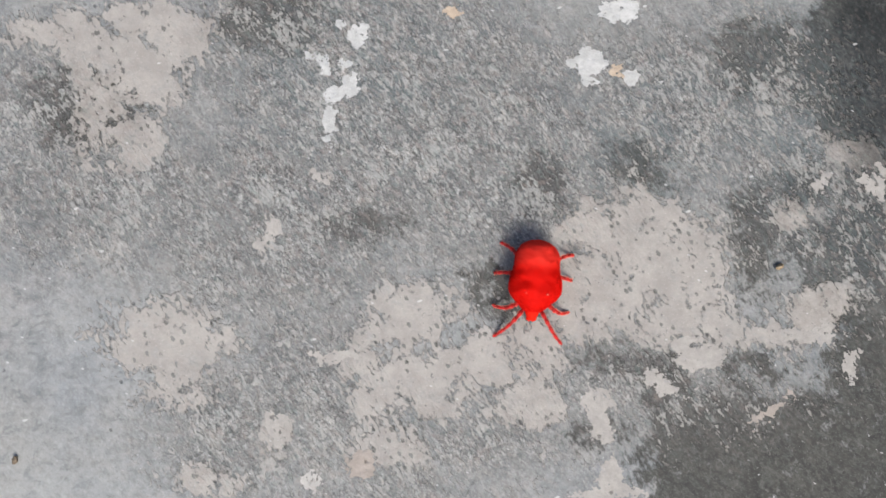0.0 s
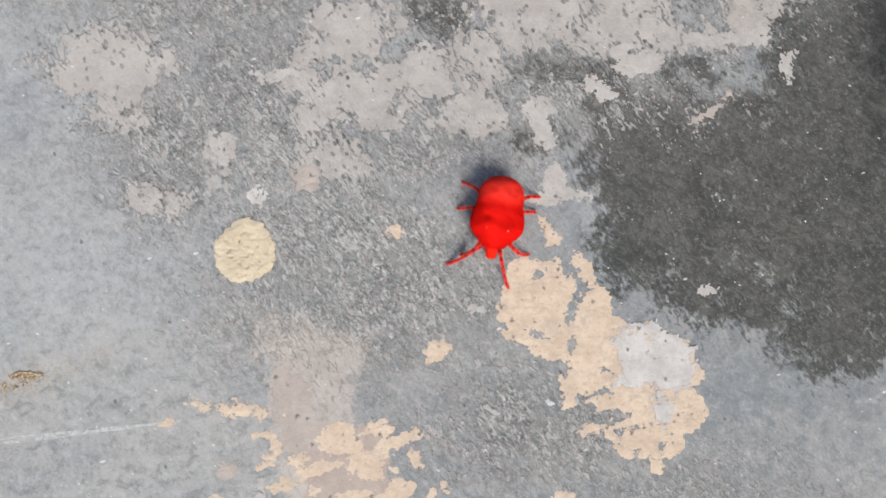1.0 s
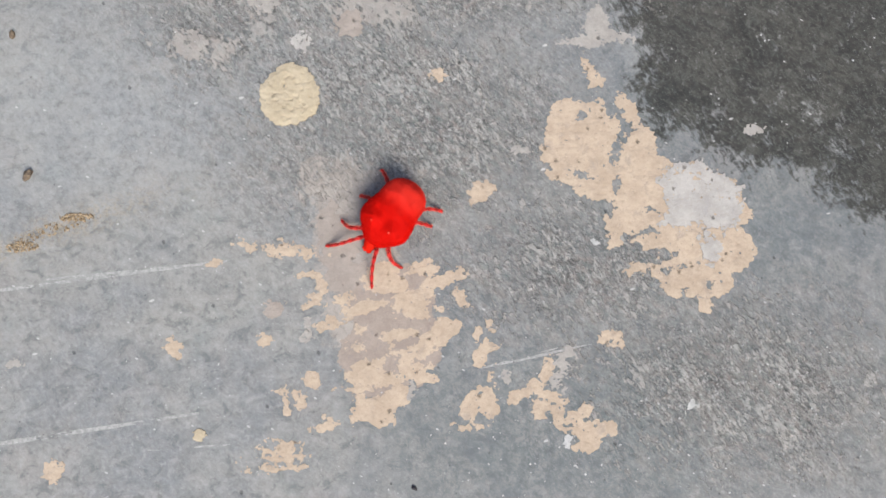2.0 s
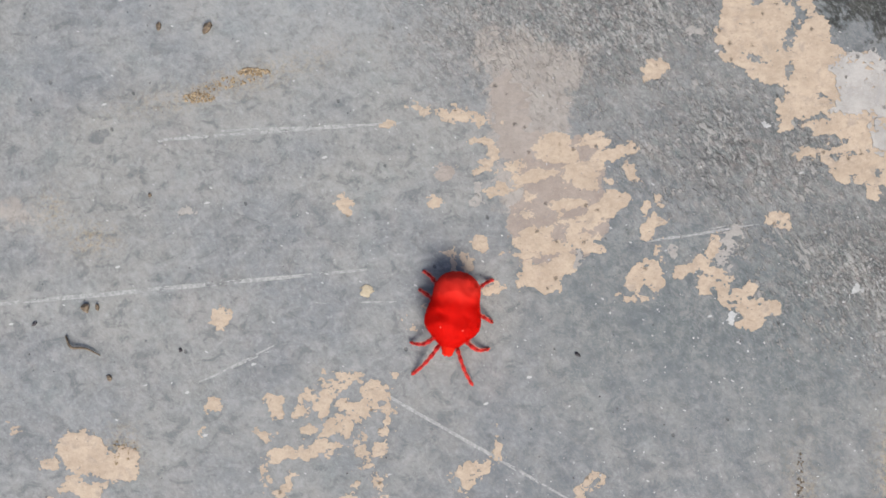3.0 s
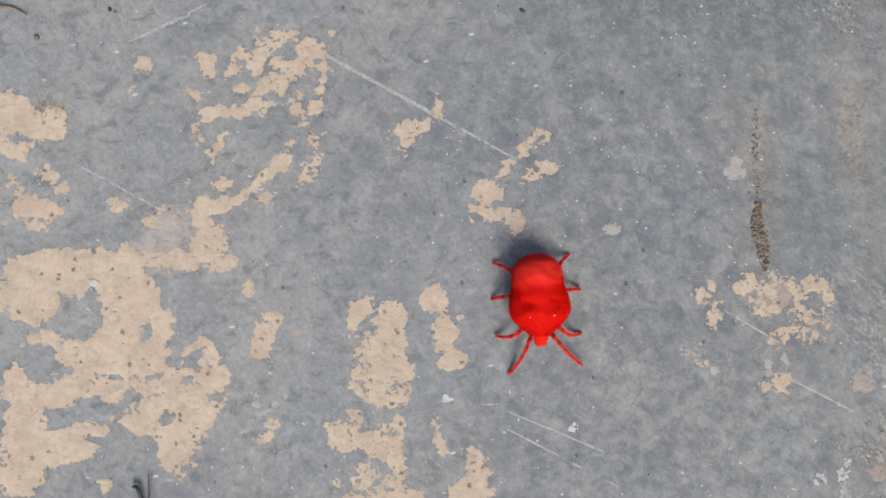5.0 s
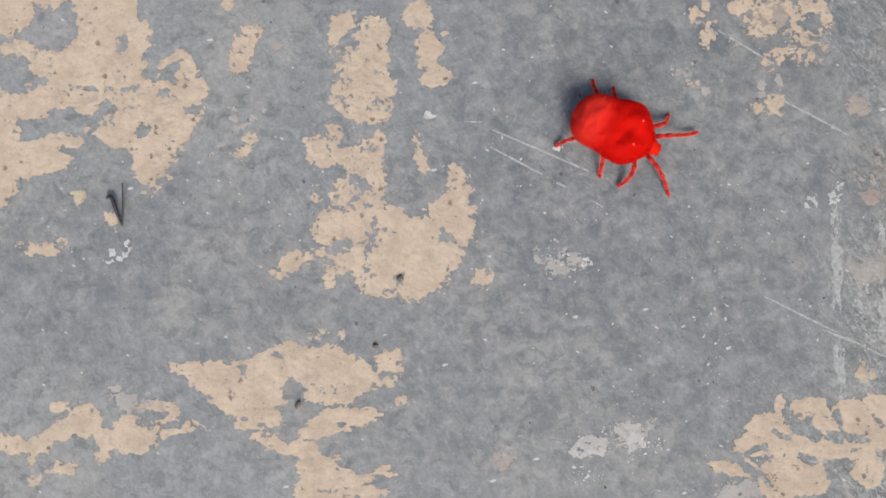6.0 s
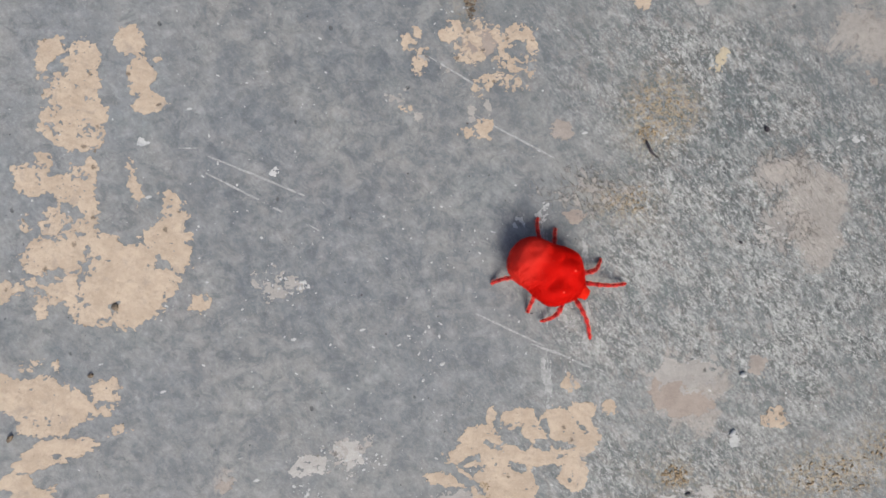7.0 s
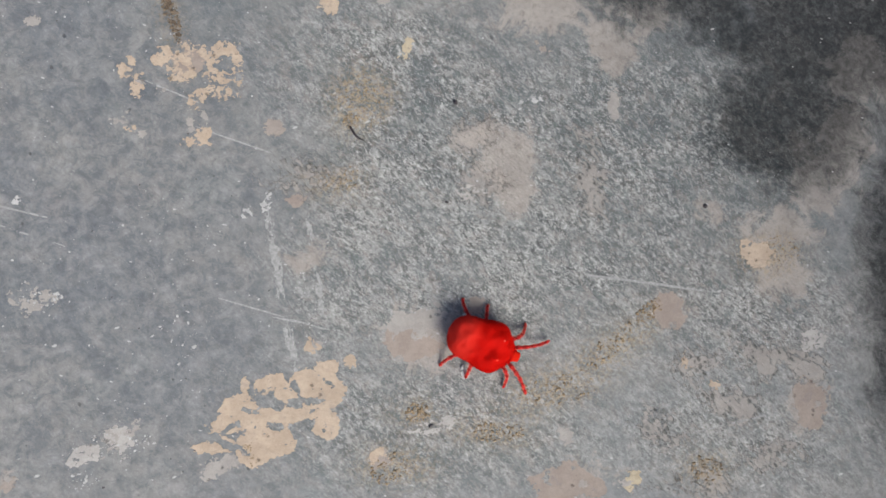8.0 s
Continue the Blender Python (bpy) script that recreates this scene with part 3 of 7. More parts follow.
field("stain", [(81.2, 69.6, 12, 13, 0), (65.6, 62.4, 11, 7, 0), (56.4, 71.8, 7.5, 2.8, 2), (-8.8, 91.5, 7.5, 3.7, 3), (41.2, 68.5, 5.7, 5.7, 0), (31.6, 59, 5.6, 2.8, 0), (47.2, 43.1, 8.3, 10.2, -30), (61.9, 33.8, 18.5, 6.5, -20), (79.5, 27.2, 12.3, 7.3, 0), (76.6, 72.5, 8.7, 11.5, 0), (75.6, 122.4, 13.8, 15.7, 3), (57, 122.5, 9.8, 7.9, 3), (71.6, 92.1, 10.6, 5.7, 2), (57.2, 91.5, 4.8, 8.5, 2)], 3.5, 0)
field("stain", [(72.5, 83.7, 8.6, 8.4, 2), (79.6, 96.2, 10.7, 12.7, 2), (85.1, 83.7, 5.8, 11.5, 1), (65.1, 101.7, 5.8, 4.9, 2)], 3.5, 0)
field("brushed", [(76.7, 96.1, 12.7, 13.6, 2), (64.9, 101.4, 14.5, 11.5, 3), (0.6, 111, 37.8, 20.9, -23), (48.3, 116.2, 25.3, 12.6, 3), (-51.8, 96.1, 21.3, 10.3, 3), (-23.8, 92.7, 20.5, 15.8, 3), (-64.1, 109.8, 11.1, 8.6, 3), (39.6, 67.5, 15, 5.5, 2), (-16.5, 61.7, 10, 14.3, 2), (1.1, 39.5, 20.9, 12.7, -21), (28.8, 12, 13.7, 8, -1), (-26.9, 56.3, 10.8, 10.1, 0)], 7, 0.12)
field("brushed", [(12.2, 57.9, 11.1, 5.6, 0), (1.6, 34.9, 21, 13, -1), (54.2, -6.4, 19.3, 10.4, -1)], 7, 0.12)
field("rubbed", [(83.4, -84.2, 22.4, 21.2, 1), (102, -92.8, 17.1, 19.6, 1), (68, -87.2, 8.1, 10.5, 1), (95.3, -97.9, 33.9, 19.3, -6), (117.9, -82.2, 30.2, 16.1, -5), (129.4, -114.7, 19.5, 11.9, -7), (63.3, -98.3, 8.4, 12.1, -6), (77.3, -125.4, 25.4, 11.1, -8), (128.5, -135.4, 21.5, 8.7, -8)], 8, 0.0)
field("rubbed", [(74.5, -65.6, 17.6, 10.7, -4)], 8, 0.0)
field("edge_shade", [(91.2, 93.6, 6.8, 19.4, 1), (134, -57.5, 7.3, 7.9, 0), (146.2, -74.2, 6.7, 14.6, -5), (139.9, -64.3, 10, 4.2, -4), (158.9, -65.6, 22.1, 12.8, -4), (163.3, -59.4, 18.8, 11.9, -4), (145.1, -81.5, 14.6, 11.4, -5), (162.2, -110.3, 6.5, 20, -6), (157.3, -126.2, 3, 8, -6), (126, -56, 12, 5, -4), (150, -62, 14, 9, -4), (79, 123.6, 7.4, 20.6, 3), (90, 77, 2.5, 9, 0)], 9, 0)
field("dark_zone", [(25.8, -15, 22.8, 14.9, 3), (41.3, -29.2, 9.5, 19.6, 3), (5.4, -121, 23.6, 11.9, -3), (25, -4.4, 29.7, 23.1, 3), (12.4, -40.2, 34.9, 13.5, 3), (30.9, -62, 33.7, 26.6, 3), (35.6, -89.9, 27.6, 23.4, 3), (-48.4, -100.7, 24.3, 8.7, 3), (25.5, -107.7, 31.4, 24.6, 6), (-19.5, -108.7, 22.4, 6, 6), (17.7, -91.4, 26, 29.1, -6), (27.7, -124, 22.8, 9.6, -8)], 11, 0)
field("cool", [(44.1, -49.5, 4.5, 5, 0), (46.2, -52.7, 4, 4, 0)], 8, 0)
field("dark_zone", [(47.9, -42.6, 12, 14, 0), (63.7, -0.8, 13, 9, 0), (60.9, -20.0, 13, 12, 0), (22.0, -123.8, 14, 7, 0), (-54.9, -104.1, 16, 9, 0), (65.6, -59.1, 29.3, 5.8, -4), (55.9, 4.3, 24.1, 10.7, -1), (69, 22.7, 20.2, 6.5, -25), (80.9, 18.1, 13.1, 10, -1)], 11, 0)
field("dust", [(106, -117.7, 9.1, 2.5, 31), (95.2, -123.1, 7.9, 2.9, 7), (83.8, -128.2, 4.8, 2.3, -8), (71.8, -123.8, 2.4, 1.5, -8), (63, -84, 3.7, 2.4, -5), (68.2, -71, 4.8, 4.8, -5), (67.2, -131.5, 4.7, 2.7, -8), (137.3, -104.5, 5.4, 3.5, -6), (120.4, -140.2, 3.6, 2.4, -8), (-54.3, 19.4, 7.3, 1.1, 17), (-66.6, -39, 2.5, 2.4, 3), (-74.9, -6.7, 2.5, 1.5, 3)], 2, 0)
field("dust", [(-80.7, -2.4, 1.1, 1.5, 3), (38.3, -51.8, 1.1, 4.9, 3), (52.2, -37, 1.6, 5, 2), (37.7, -41.8, 1, 3.3, 2)], 2, 0)


def floor():
    fine = np.arange(-150, 190.1, 1.5)
    outer = np.array([240, 330, 500, 900, 2000, 6000, 20000.0])
    xs = np.concatenate([-outer[::-1], fine, outer])
    ys = np.concatenate([-outer[::-1], np.arange(-210, 190.1, 1.5), outer])
    gx, gy = np.meshgrid(xs, ys, indexing="ij")
    nx, ny = gx.shape
    verts = np.stack([gx.ravel() * MM, gy.ravel() * MM, np.zeros(gx.size)], 1)
    i, j = np.meshgrid(np.arange(nx - 1), np.arange(ny - 1), indexing="ij")
    a = (i * ny + j).ravel()
    faces = np.stack([a, a + ny, a + ny + 1, a + 1], 1)
    ob = mesh_object("floor", verts.tolist(), faces.tolist(), CEMENT)
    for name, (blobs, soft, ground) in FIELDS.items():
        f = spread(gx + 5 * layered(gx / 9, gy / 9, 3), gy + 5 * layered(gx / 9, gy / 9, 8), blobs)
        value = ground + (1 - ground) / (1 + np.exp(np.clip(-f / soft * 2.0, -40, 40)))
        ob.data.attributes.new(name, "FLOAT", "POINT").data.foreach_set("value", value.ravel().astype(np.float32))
    return tagged(ob, "worn grey cement floor, stained, brushed and scratched", "floor", "", "structure")


floor()


def shade_wall():
    """A plain low wall, added out of sight to take light from that side."""
    bm = bmesh.new()
    bmesh.ops.create_cube(bm, size=1.0)
    for v in bm.verts:
        v.co = Vector((0.335 + 0.18 * v.co.x, 0.1 + 3.0 * v.co.y, 0.104 + 0.21 * v.co.z))
    bmesh.ops.bevel(bm, geom=list(bm.edges), offset=0.006, segments=2, affect="EDGES")
    me = bpy.data.meshes.new("shade_block_east")
    bm.to_mesh(me)
    bm.free()
    me.materials.append(SKIM)
    tagged(new("shade_block_east", me), "plain low grey wall, added unseen to shade the floor", "wall", "", "structure")


shade_wall()

# ---- residues on the floor ----
patch("skim_patch", SKIM, [(76.9, 102.9, 2.4, 2.9, 3)],
      (), label='thin pale grey skim coat worn through', category='skim patch', group='skim coats on the floor', rough=1.5, grain=2.4, pits=0.45, high=0.08, streak=-52, stretch=1.5)
patch("skim_patch", SKIM, [(72.8, 72.5, 1.3, 3, 2)],
      (), label='thin pale grey skim coat worn through', category='skim patch', group='skim coats on the floor', rough=1.5, grain=2.4, pits=0.45, high=0.08, streak=-52, stretch=1.5)
patch("skim_patch", SKIM, [(-20.8, 57.9, 2.3, 2.7, 22)],
      (), label='thin pale grey skim coat worn through', category='skim patch', group='skim coats on the floor', rough=1.5, grain=2.4, pits=0.45, high=0.08, streak=-52, stretch=1.5)
patch("plaster_spot", ROSE, [(-6.9, 53, 2.4, 2.5, 2)],
      (), label='small splash of beige plaster on the cement', category='plaster spot', group='plaster residues on the floor', rough=0.62, grain=0.95, pits=0.2, step=0.15)
patch("plaster_spot", BEIGE, [(4.6, 128.6, 1.1, 0.9, 3)],
      (), label='small splash of beige plaster on the cement', category='plaster spot', group='plaster residues on the floor', rough=0.62, grain=0.95, pits=0.2, step=0.15)
patch("skim_patch", SKIM, [(-24.5, 88.4, 1.3, 3, -13)],
      (), label='thin pale grey skim coat worn through', category='skim patch', group='skim coats on the floor', rough=1.5, grain=2.4, pits=0.45, high=0.08, streak=-52, stretch=1.5)
patch("skim_patch", SKIM, [(-15.9, 98.9, 1.3, 1.1, 3)],
      (), label='thin pale grey skim coat worn through', category='skim patch', group='skim coats on the floor', rough=1.5, grain=2.4, pits=0.45, high=0.08, streak=-52, stretch=1.5)
patch("skim_patch", SKIM, [(68.2, 101.6, 0.9, 1.5, 3)],
      (), label='thin pale grey skim coat worn through', category='skim patch', group='skim coats on the floor', rough=1.5, grain=2.4, pits=0.45, high=0.08, streak=-52, stretch=1.5)
patch("skim_patch", SKIM, [(34.3, 50.5, 2.8, 1.1, 0), (31.7, 64.6, 2.1, 2.8, 0)],
      (), label='thin pale grey skim coat worn through', category='skim patch', group='skim coats on the floor', rough=1.5, grain=2.4, pits=0.45, high=0.08, streak=-52, stretch=1.5)
patch("paint_flake", WHITE, [(-11.2, 123.5, 1.7, 2.3, -33), (-14.3, 125.3, 0.7, 0.6, 3)],
      (), label='flaking white paint residue on the cement', category='paint flake', group='white paint residues', rough=0.7, grain=1.2, pits=0.25, high=0.1, step=0.17)
patch("paint_flake", WHITE, [(-16.6, 118.4, 0.9, 1.9, 23), (-19, 119.9, 0.6, 0.4, 3)],
      (), label='flaking white paint residue on the cement', category='paint flake', group='white paint residues', rough=0.7, grain=1.2, pits=0.25, high=0.1, step=0.17)
patch("paint_flake", WHITE, [(-13.7, 113.4, 2.5, 1.3, 33), (-12.1, 115.2, 1.3, 1.7, 3)],
      (), label='flaking white paint residue on the cement', category='paint flake', group='white paint residues', rough=0.7, grain=1.2, pits=0.25, high=0.1, step=0.17)
patch("paint_flake", WHITE, [(-15, 107.5, 1, 2.7, 3)],
      (), label='flaking white paint residue on the cement', category='paint flake', group='white paint residues', rough=0.7, grain=1.2, pits=0.25, high=0.1, step=0.17)
patch("paint_flake", WHITE, [(-12.6, 118.3, 1.5, 0.6, 3)],
      (), label='flaking white paint residue on the cement', category='paint flake', group='white paint residues', rough=0.7, grain=1.2, pits=0.25, high=0.1, step=0.17)
patch("paint_flake", WHITE, [(32.8, 130.2, 3.7, 2.2, 3)],
      (), label='flaking white paint residue on the cement', category='paint flake', group='white paint residues', rough=0.7, grain=1.2, pits=0.25, high=0.1, step=0.17)
patch("paint_flake", WHITE, [(28.5, 120.9, 2.7, 2.5, 3), (25.6, 120.7, 1.7, 0.8, 3), (28.3, 117.2, 0.9, 0.5, 3)],
      (), label='flaking white paint residue on the cement', category='paint flake', group='white paint residues', rough=0.7, grain=1.2, pits=0.25, high=0.1, step=0.17)
patch("plaster_spot", BEIGE, [(33, 119.7, 1.2, 0.9, 3)],
      (), label='small splash of beige plaster on the cement', category='plaster spot', group='plaster residues on the floor', rough=0.62, grain=0.95, pits=0.2, step=0.15)
patch("paint_flake", WHITE, [(35.3, 118.5, 1.1, 0.9, 3)],
      (), label='flaking white paint residue on the cement', category='paint flake', group='white paint residues', rough=0.7, grain=1.2, pits=0.25, high=0.1, step=0.17)
patch("paint_flake", FILM, [(-14.4, 50.1, 1.3, 1.6, 2)],
      (), label='flaking white paint residue on the cement', category='paint flake', group='white paint residues', rough=1.0, grain=1.2, pits=0.7, high=0.1, step=0.17)
patch("plaster_patch", BEIGE, [(28.8, 34.7, 4.2, 5, -1), (26.9, 31, 3.3, 2.7, -1), (33, 35.5, 3.5, 4.1, -1), (33.8, 30, 5.1, 4.1, -1), (27.3, 27.4, 2.6, 1.4, -1), (32.3, 25.5, 3.8, 2.2, -21), (37.9, 38.4, 1.2, 2.6, 24), (39.3, 30.9, 3.2, 4.1, -21), (41, 27.2, 4.2, 3.2, -1), (39.1, 22.7, 4.1, 3.2, -1), (37.1, 19.3, 3.3, 2.2, -1), (35.4, 16.6, 1.8, 1.1, 33)] + [(43.7, 22.6, 4.6, 4.5, -1), (47.4, 24.4, 5.4, 4.5, -1), (51.9, 21.6, 5, 5.9, -1), (49, 16.2, 7.4, 5.4, -1), (53.1, 15.2, 4.2, 4.5, -1), (47, 10.8, 5.5, 2.5, -1), (49.7, 9.8, 4.6, 2.2, -1), (44.1, 8.6, 1.4, 0.9, -1), (49.1, 6.3, 0.9, 1.3, -1), (39, 12, 1.8, 0.9, -1), (41.2, 16.7, 2.8, 1.3, -1)],
      [(30.8, 37.2, 1, 0.7, -1), (35.6, 37.8, 0.7, 2.2, 29), (35.8, 31.1, 0.7, 1.7, -21), (37.2, 33.1, 1, 0.6, -1), (29.6, 27.5, 1.3, 0.5, -1), (41.3, 21.3, 1.2, 0.5, -1), (39.1, 15.3, 1.2, 1.3, -1), (43.4, 14.3, 1.6, 1.2, -1), (44.4, 12.1, 2.9, 0.4, 13), (49.9, 9.4, 0.6, 0.7, -1), (36.9, 16.8, 0.4, 0.8, -36)], label='flaking beige plaster residue stuck to grey cement', group='plaster residues on the floor', rough=0.6, pits=0.16)
patch("plaster_spot", BEIGE, [(31.8, 44.9, 0.7, 1.8, 24), (33.1, 42.4, 1.2, 1, -1)],
      (), label='small splash of beige plaster on the cement', category='plaster spot', group='plaster residues on the floor', rough=0.62, grain=0.95, pits=0.2, step=0.15)
patch("paint_flake", FILM, [(48.3, 23.9, 5.3, 4.4, -16), (52, 22.5, 3.9, 4.1, -1), (45.4, 20.3, 2.8, 1.6, -1), (50.8, 15.2, 1.7, 2.2, -1)],
      (), label='worn white film over beige plaster', category='paint flake', group='white paint residues', rough=1.2, grain=1.2, pits=0.2, high=0.06, step=0.17, lift=0.15)
patch("plaster_spot", YELLOW, [(-16.6, 41, 4.9, 5.2, -1)],
      (), label='round cream plaster drop on the cement', category='plaster spot', group='plaster residues on the floor', rough=0.26, grain=1.6, pits=0.0, step=0.15, high=0.35)
patch("plaster_spot", BEIGE, [(7.5, 44.2, 1.1, 1, -1)],
      (), label='small splash of beige plaster on the cement', category='plaster spot', group='plaster residues on the floor', rough=0.62, grain=0.95, pits=0.2, step=0.15)
patch("plaster_spot", BEIGE, [(14, 24.4, 1.8, 1.4, 19)],
      (), label='small splash of beige plaster on the cement', category='plaster spot', group='plaster residues on the floor', rough=0.62, grain=0.95, pits=0.2, step=0.15)
patch("plaster_spot", WHITE, [(32, 16.5, 0.9, 0.5, -1)],
      (), label='small splash of beige plaster on the cement', category='plaster spot', group='plaster residues on the floor', rough=0.62, grain=0.95, pits=0.2, step=0.15)
patch("plaster_spot", SKIM, [(21, 31.6, 1.5, 0.6, -1)],
      (), label='small splash of beige plaster on the cement', category='plaster spot', group='plaster residues on the floor', rough=0.62, grain=0.95, pits=0.2, step=0.15)
patch("plaster_spot", SKIM, [(58.2, 34.1, 1.5, 0.7, -1)],
      (), label='small splash of beige plaster on the cement', category='plaster spot', group='plaster residues on the floor', rough=0.62, grain=0.95, pits=0.2, step=0.15)
patch("plaster_patch", BEIGE, [(-18.2, 16, 5.1, 0.8, -7), (-14.2, 15.5, 1.9, 1, -1)],
      (), label='flaking beige plaster residue stuck to grey cement', group='plaster residues on the floor', rough=0.7)
patch("skim_patch", TAN, [(-1.5, 7.1, 5.6, 6.1, 3), (-2.2, 0.2, 6, 4.4, 3), (2.6, 7.8, 4, 5.5, 3), (4.6, 1.9, 3.6, 4.6, 3)],
      (), label='thin tan plaster wash on the cement', category='skim patch', group='skim coats on the floor', rough=0.7, grain=2.4, pits=0.2, high=0.05, streak=-52, stretch=1.5, step=0.17)
patch("plaster_patch", BEIGE, [(-1.1, 12.7, 2.4, 1, 3), (-1.8, 10.7, 3.3, 2, -5), (1.0, 9.9, 1.5, 0.92, 3)],
      (), label='flaking beige plaster residue stuck to grey cement', group='plaster residues on the floor', rough=0.4, pits=0.1)
patch("plaster_patch", BEIGE, [(2.9, 7.9, 3.5, 1.6, 13), (2.5, 5.8, 2.2, 0.92, 8), (4.6, 5.4, 1.3, 0.57, 3)],
      (), label='flaking beige plaster residue stuck to grey cement', group='plaster residues on the floor', rough=0.4, pits=0.15)
patch("plaster_spot", BEIGE, [(8.2, 10.8, 3.1, 1.1, 21), (5.3, 12.3, 1.8, 0.8, 3)],
      (), label='small splash of beige plaster on the cement', category='plaster spot', group='plaster residues on the floor', rough=0.4, grain=0.95, pits=0.1, step=0.15)
patch("plaster_spot", BEIGE, [(10.8, 7.8, 0.88, 1.5, 23)],
      (), label='small splash of beige plaster on the cement', category='plaster spot', group='plaster residues on the floor', rough=0.62, grain=0.95, pits=0.2, step=0.15)
patch("plaster_patch", BEIGE, [(6.2, 1.4, 4, 1.5, 28), (8.0, 3.3, 2.2, 1.6, 13), (4.2, -0.9, 2.7, 0.92, 15)],
      (), label='flaking beige plaster residue stuck to grey cement', group='plaster residues on the floor', rough=0.45, pits=0.15)
patch("plaster_patch", BEIGE, [(1.2, 2.3, 2.9, 0.8, 11)],
      (), label='flaking beige plaster residue stuck to grey cement', group='plaster residues on the floor', rough=0.35, pits=0.1)
patch("plaster_patch", BEIGE, [(-3.6, -2.4, 2.4, 0.92, 8), (-4.5, -4.1, 3.1, 1.1, 3), (-2.0, -4.9, 3.5, 0.92, 7), (-5.7, -6.1, 2.7, 0.46, 3)],
      (), label='flaking beige plaster residue stuck to grey cement', group='plaster residues on the floor', rough=0.4, pits=0.15)
patch("plaster_patch", BEIGE, [(3.0, -3.0, 2.7, 0.92, 11), (4.8, -4.4, 2.2, 0.92, 3)],
      (), label='flaking beige plaster residue stuck to grey cement', group='plaster residues on the floor', rough=0.4, pits=0.15)
patch("plaster_patch", BEIGE, [(-12.6, 11.7, 2, 0.8, 3), (-11.4, 9.8, 1.1, 1.5, 3), (-12.1, 8.3, 1.3, 0.69, 3)],
      (), label='flaking beige plaster residue stuck to grey cement', group='plaster residues on the floor', rough=0.4, pits=0.15)
patch("plaster_spot", BEIGE, [(-12.7, 7.2, 1.8, 0.57, 13)],
      (), label='small splash of beige plaster on the cement', category='plaster spot', group='plaster residues on the floor', rough=0.62, grain=0.95, pits=0.2, step=0.15)
patch("plaster_patch", BEIGE, [(-5.4, 6.0, 2.4, 1.1, 28), (-3.0, 6.7, 1.8, 0.69, 18)],
      (), label='flaking beige plaster residue stuck to grey cement', group='plaster residues on the floor', rough=0.4, pits=0.1)
patch("plaster_spot", BEIGE, [(-10.3, 4.0, 2.2, 0.92, 13)],
      (), label='small splash of beige plaster on the cement', category='plaster spot', group='plaster residues on the floor', rough=0.62, grain=0.95, pits=0.2, step=0.15)
patch("plaster_spot", BEIGE, [(-8.2, 7.9, 1.5, 0.8, 13)],
      (), label='small splash of beige plaster on the cement', category='plaster spot', group='plaster residues on the floor', rough=0.62, grain=0.95, pits=0.2, step=0.15)
patch("plaster_spot", BEIGE, [(-5, 3.4, 0.5, 0.6, 3)],
      (), label='small splash of beige plaster on the cement', category='plaster spot', group='plaster residues on the floor', rough=0.62, grain=0.95, pits=0.2, step=0.15)
patch("plaster_spot", BEIGE, [(-5.6, 0.3, 1, 0.7, 3)],
      (), label='small splash of beige plaster on the cement', category='plaster spot', group='plaster residues on the floor', rough=0.62, grain=0.95, pits=0.2, step=0.15)
patch("plaster_spot", BEIGE, [(-0.4, 0.3, 0.6, 0.4, 3)],
      (), label='small splash of beige plaster on the cement', category='plaster spot', group='plaster residues on the floor', rough=0.62, grain=0.95, pits=0.2, step=0.15)
patch("plaster_patch", BEIGE, [(-2.1, -8.4, 4.4, 1.6, 17), (0.9, -7.1, 1.5, 1.8, 33), (-3.4, -10.0, 2.2, 1, 3), (-2.2, -11.1, 1.8, 0.69, 3)],
      (), label='flaking beige plaster residue stuck to grey cement', group='plaster residues on the floor', rough=0.45, pits=0.15)
patch("plaster_spot", BEIGE, [(-6.6, -10.5, 0.4, 1.6, 3)],
      (), label='small splash of beige plaster on the cement', category='plaster spot', group='plaster residues on the floor', rough=0.62, grain=0.95, pits=0.2, step=0.15)
patch("plaster_spot", SKIM, [(2.4, -6.6, 0.3, 1.1, -17)],
      (), label='small splash of beige plaster on the cement', category='plaster spot', group='plaster residues on the floor', rough=0.62, grain=0.95, pits=0.2, step=0.15)
patch("plaster_spot", BEIGE, [(-12.6, -4.9, 1.2, 1.2, 3), (-13.3, -3.6, 0.8, 0.6, 3)],
      (), label='small splash of beige plaster on the cement', category='plaster spot', group='plaster residues on the floor', rough=0.8, grain=0.95, pits=0.2, step=0.15)
patch("plaster_spot", BEIGE, [(-17.7, -6.3, 0.9, 0.5, 3), (-15.4, -6.9, 0.8, 1, 3), (-16.6, -7.5, 0.7, 0.5, 3)],
      (), label='small splash of beige plaster on the cement', category='plaster spot', group='plaster residues on the floor', rough=0.8, grain=0.95, pits=0.4, step=0.15)
patch("plaster_spot", BEIGE, [(-14.7, -8.4, 0.4, 0.7, 3)],
      (), label='small splash of beige plaster on the cement', category='plaster spot', group='plaster residues on the floor', rough=0.62, grain=0.95, pits=0.2, step=0.15)
patch("plaster_spot", BEIGE, [(-17, -9.6, 0.8, 0.9, 3)],
      (), label='small splash of beige plaster on the cement', category='plaster spot', group='plaster residues on the floor', rough=0.62, grain=0.95, pits=0.2, step=0.15)
patch("plaster_spot", BEIGE, [(-11, -11.6, 1.6, 0.9, 13)],
      (), label='small splash of beige plaster on the cement', category='plaster spot', group='plaster residues on the floor', rough=0.8, grain=0.95, pits=0.2, step=0.15)
patch("plaster_spot", BEIGE, [(-20.3, 1.3, 1.1, 0.8, 3)],
      (), label='small splash of beige plaster on the cement', category='plaster spot', group='plaster residues on the floor', rough=0.62, grain=0.95, pits=0.2, step=0.15)
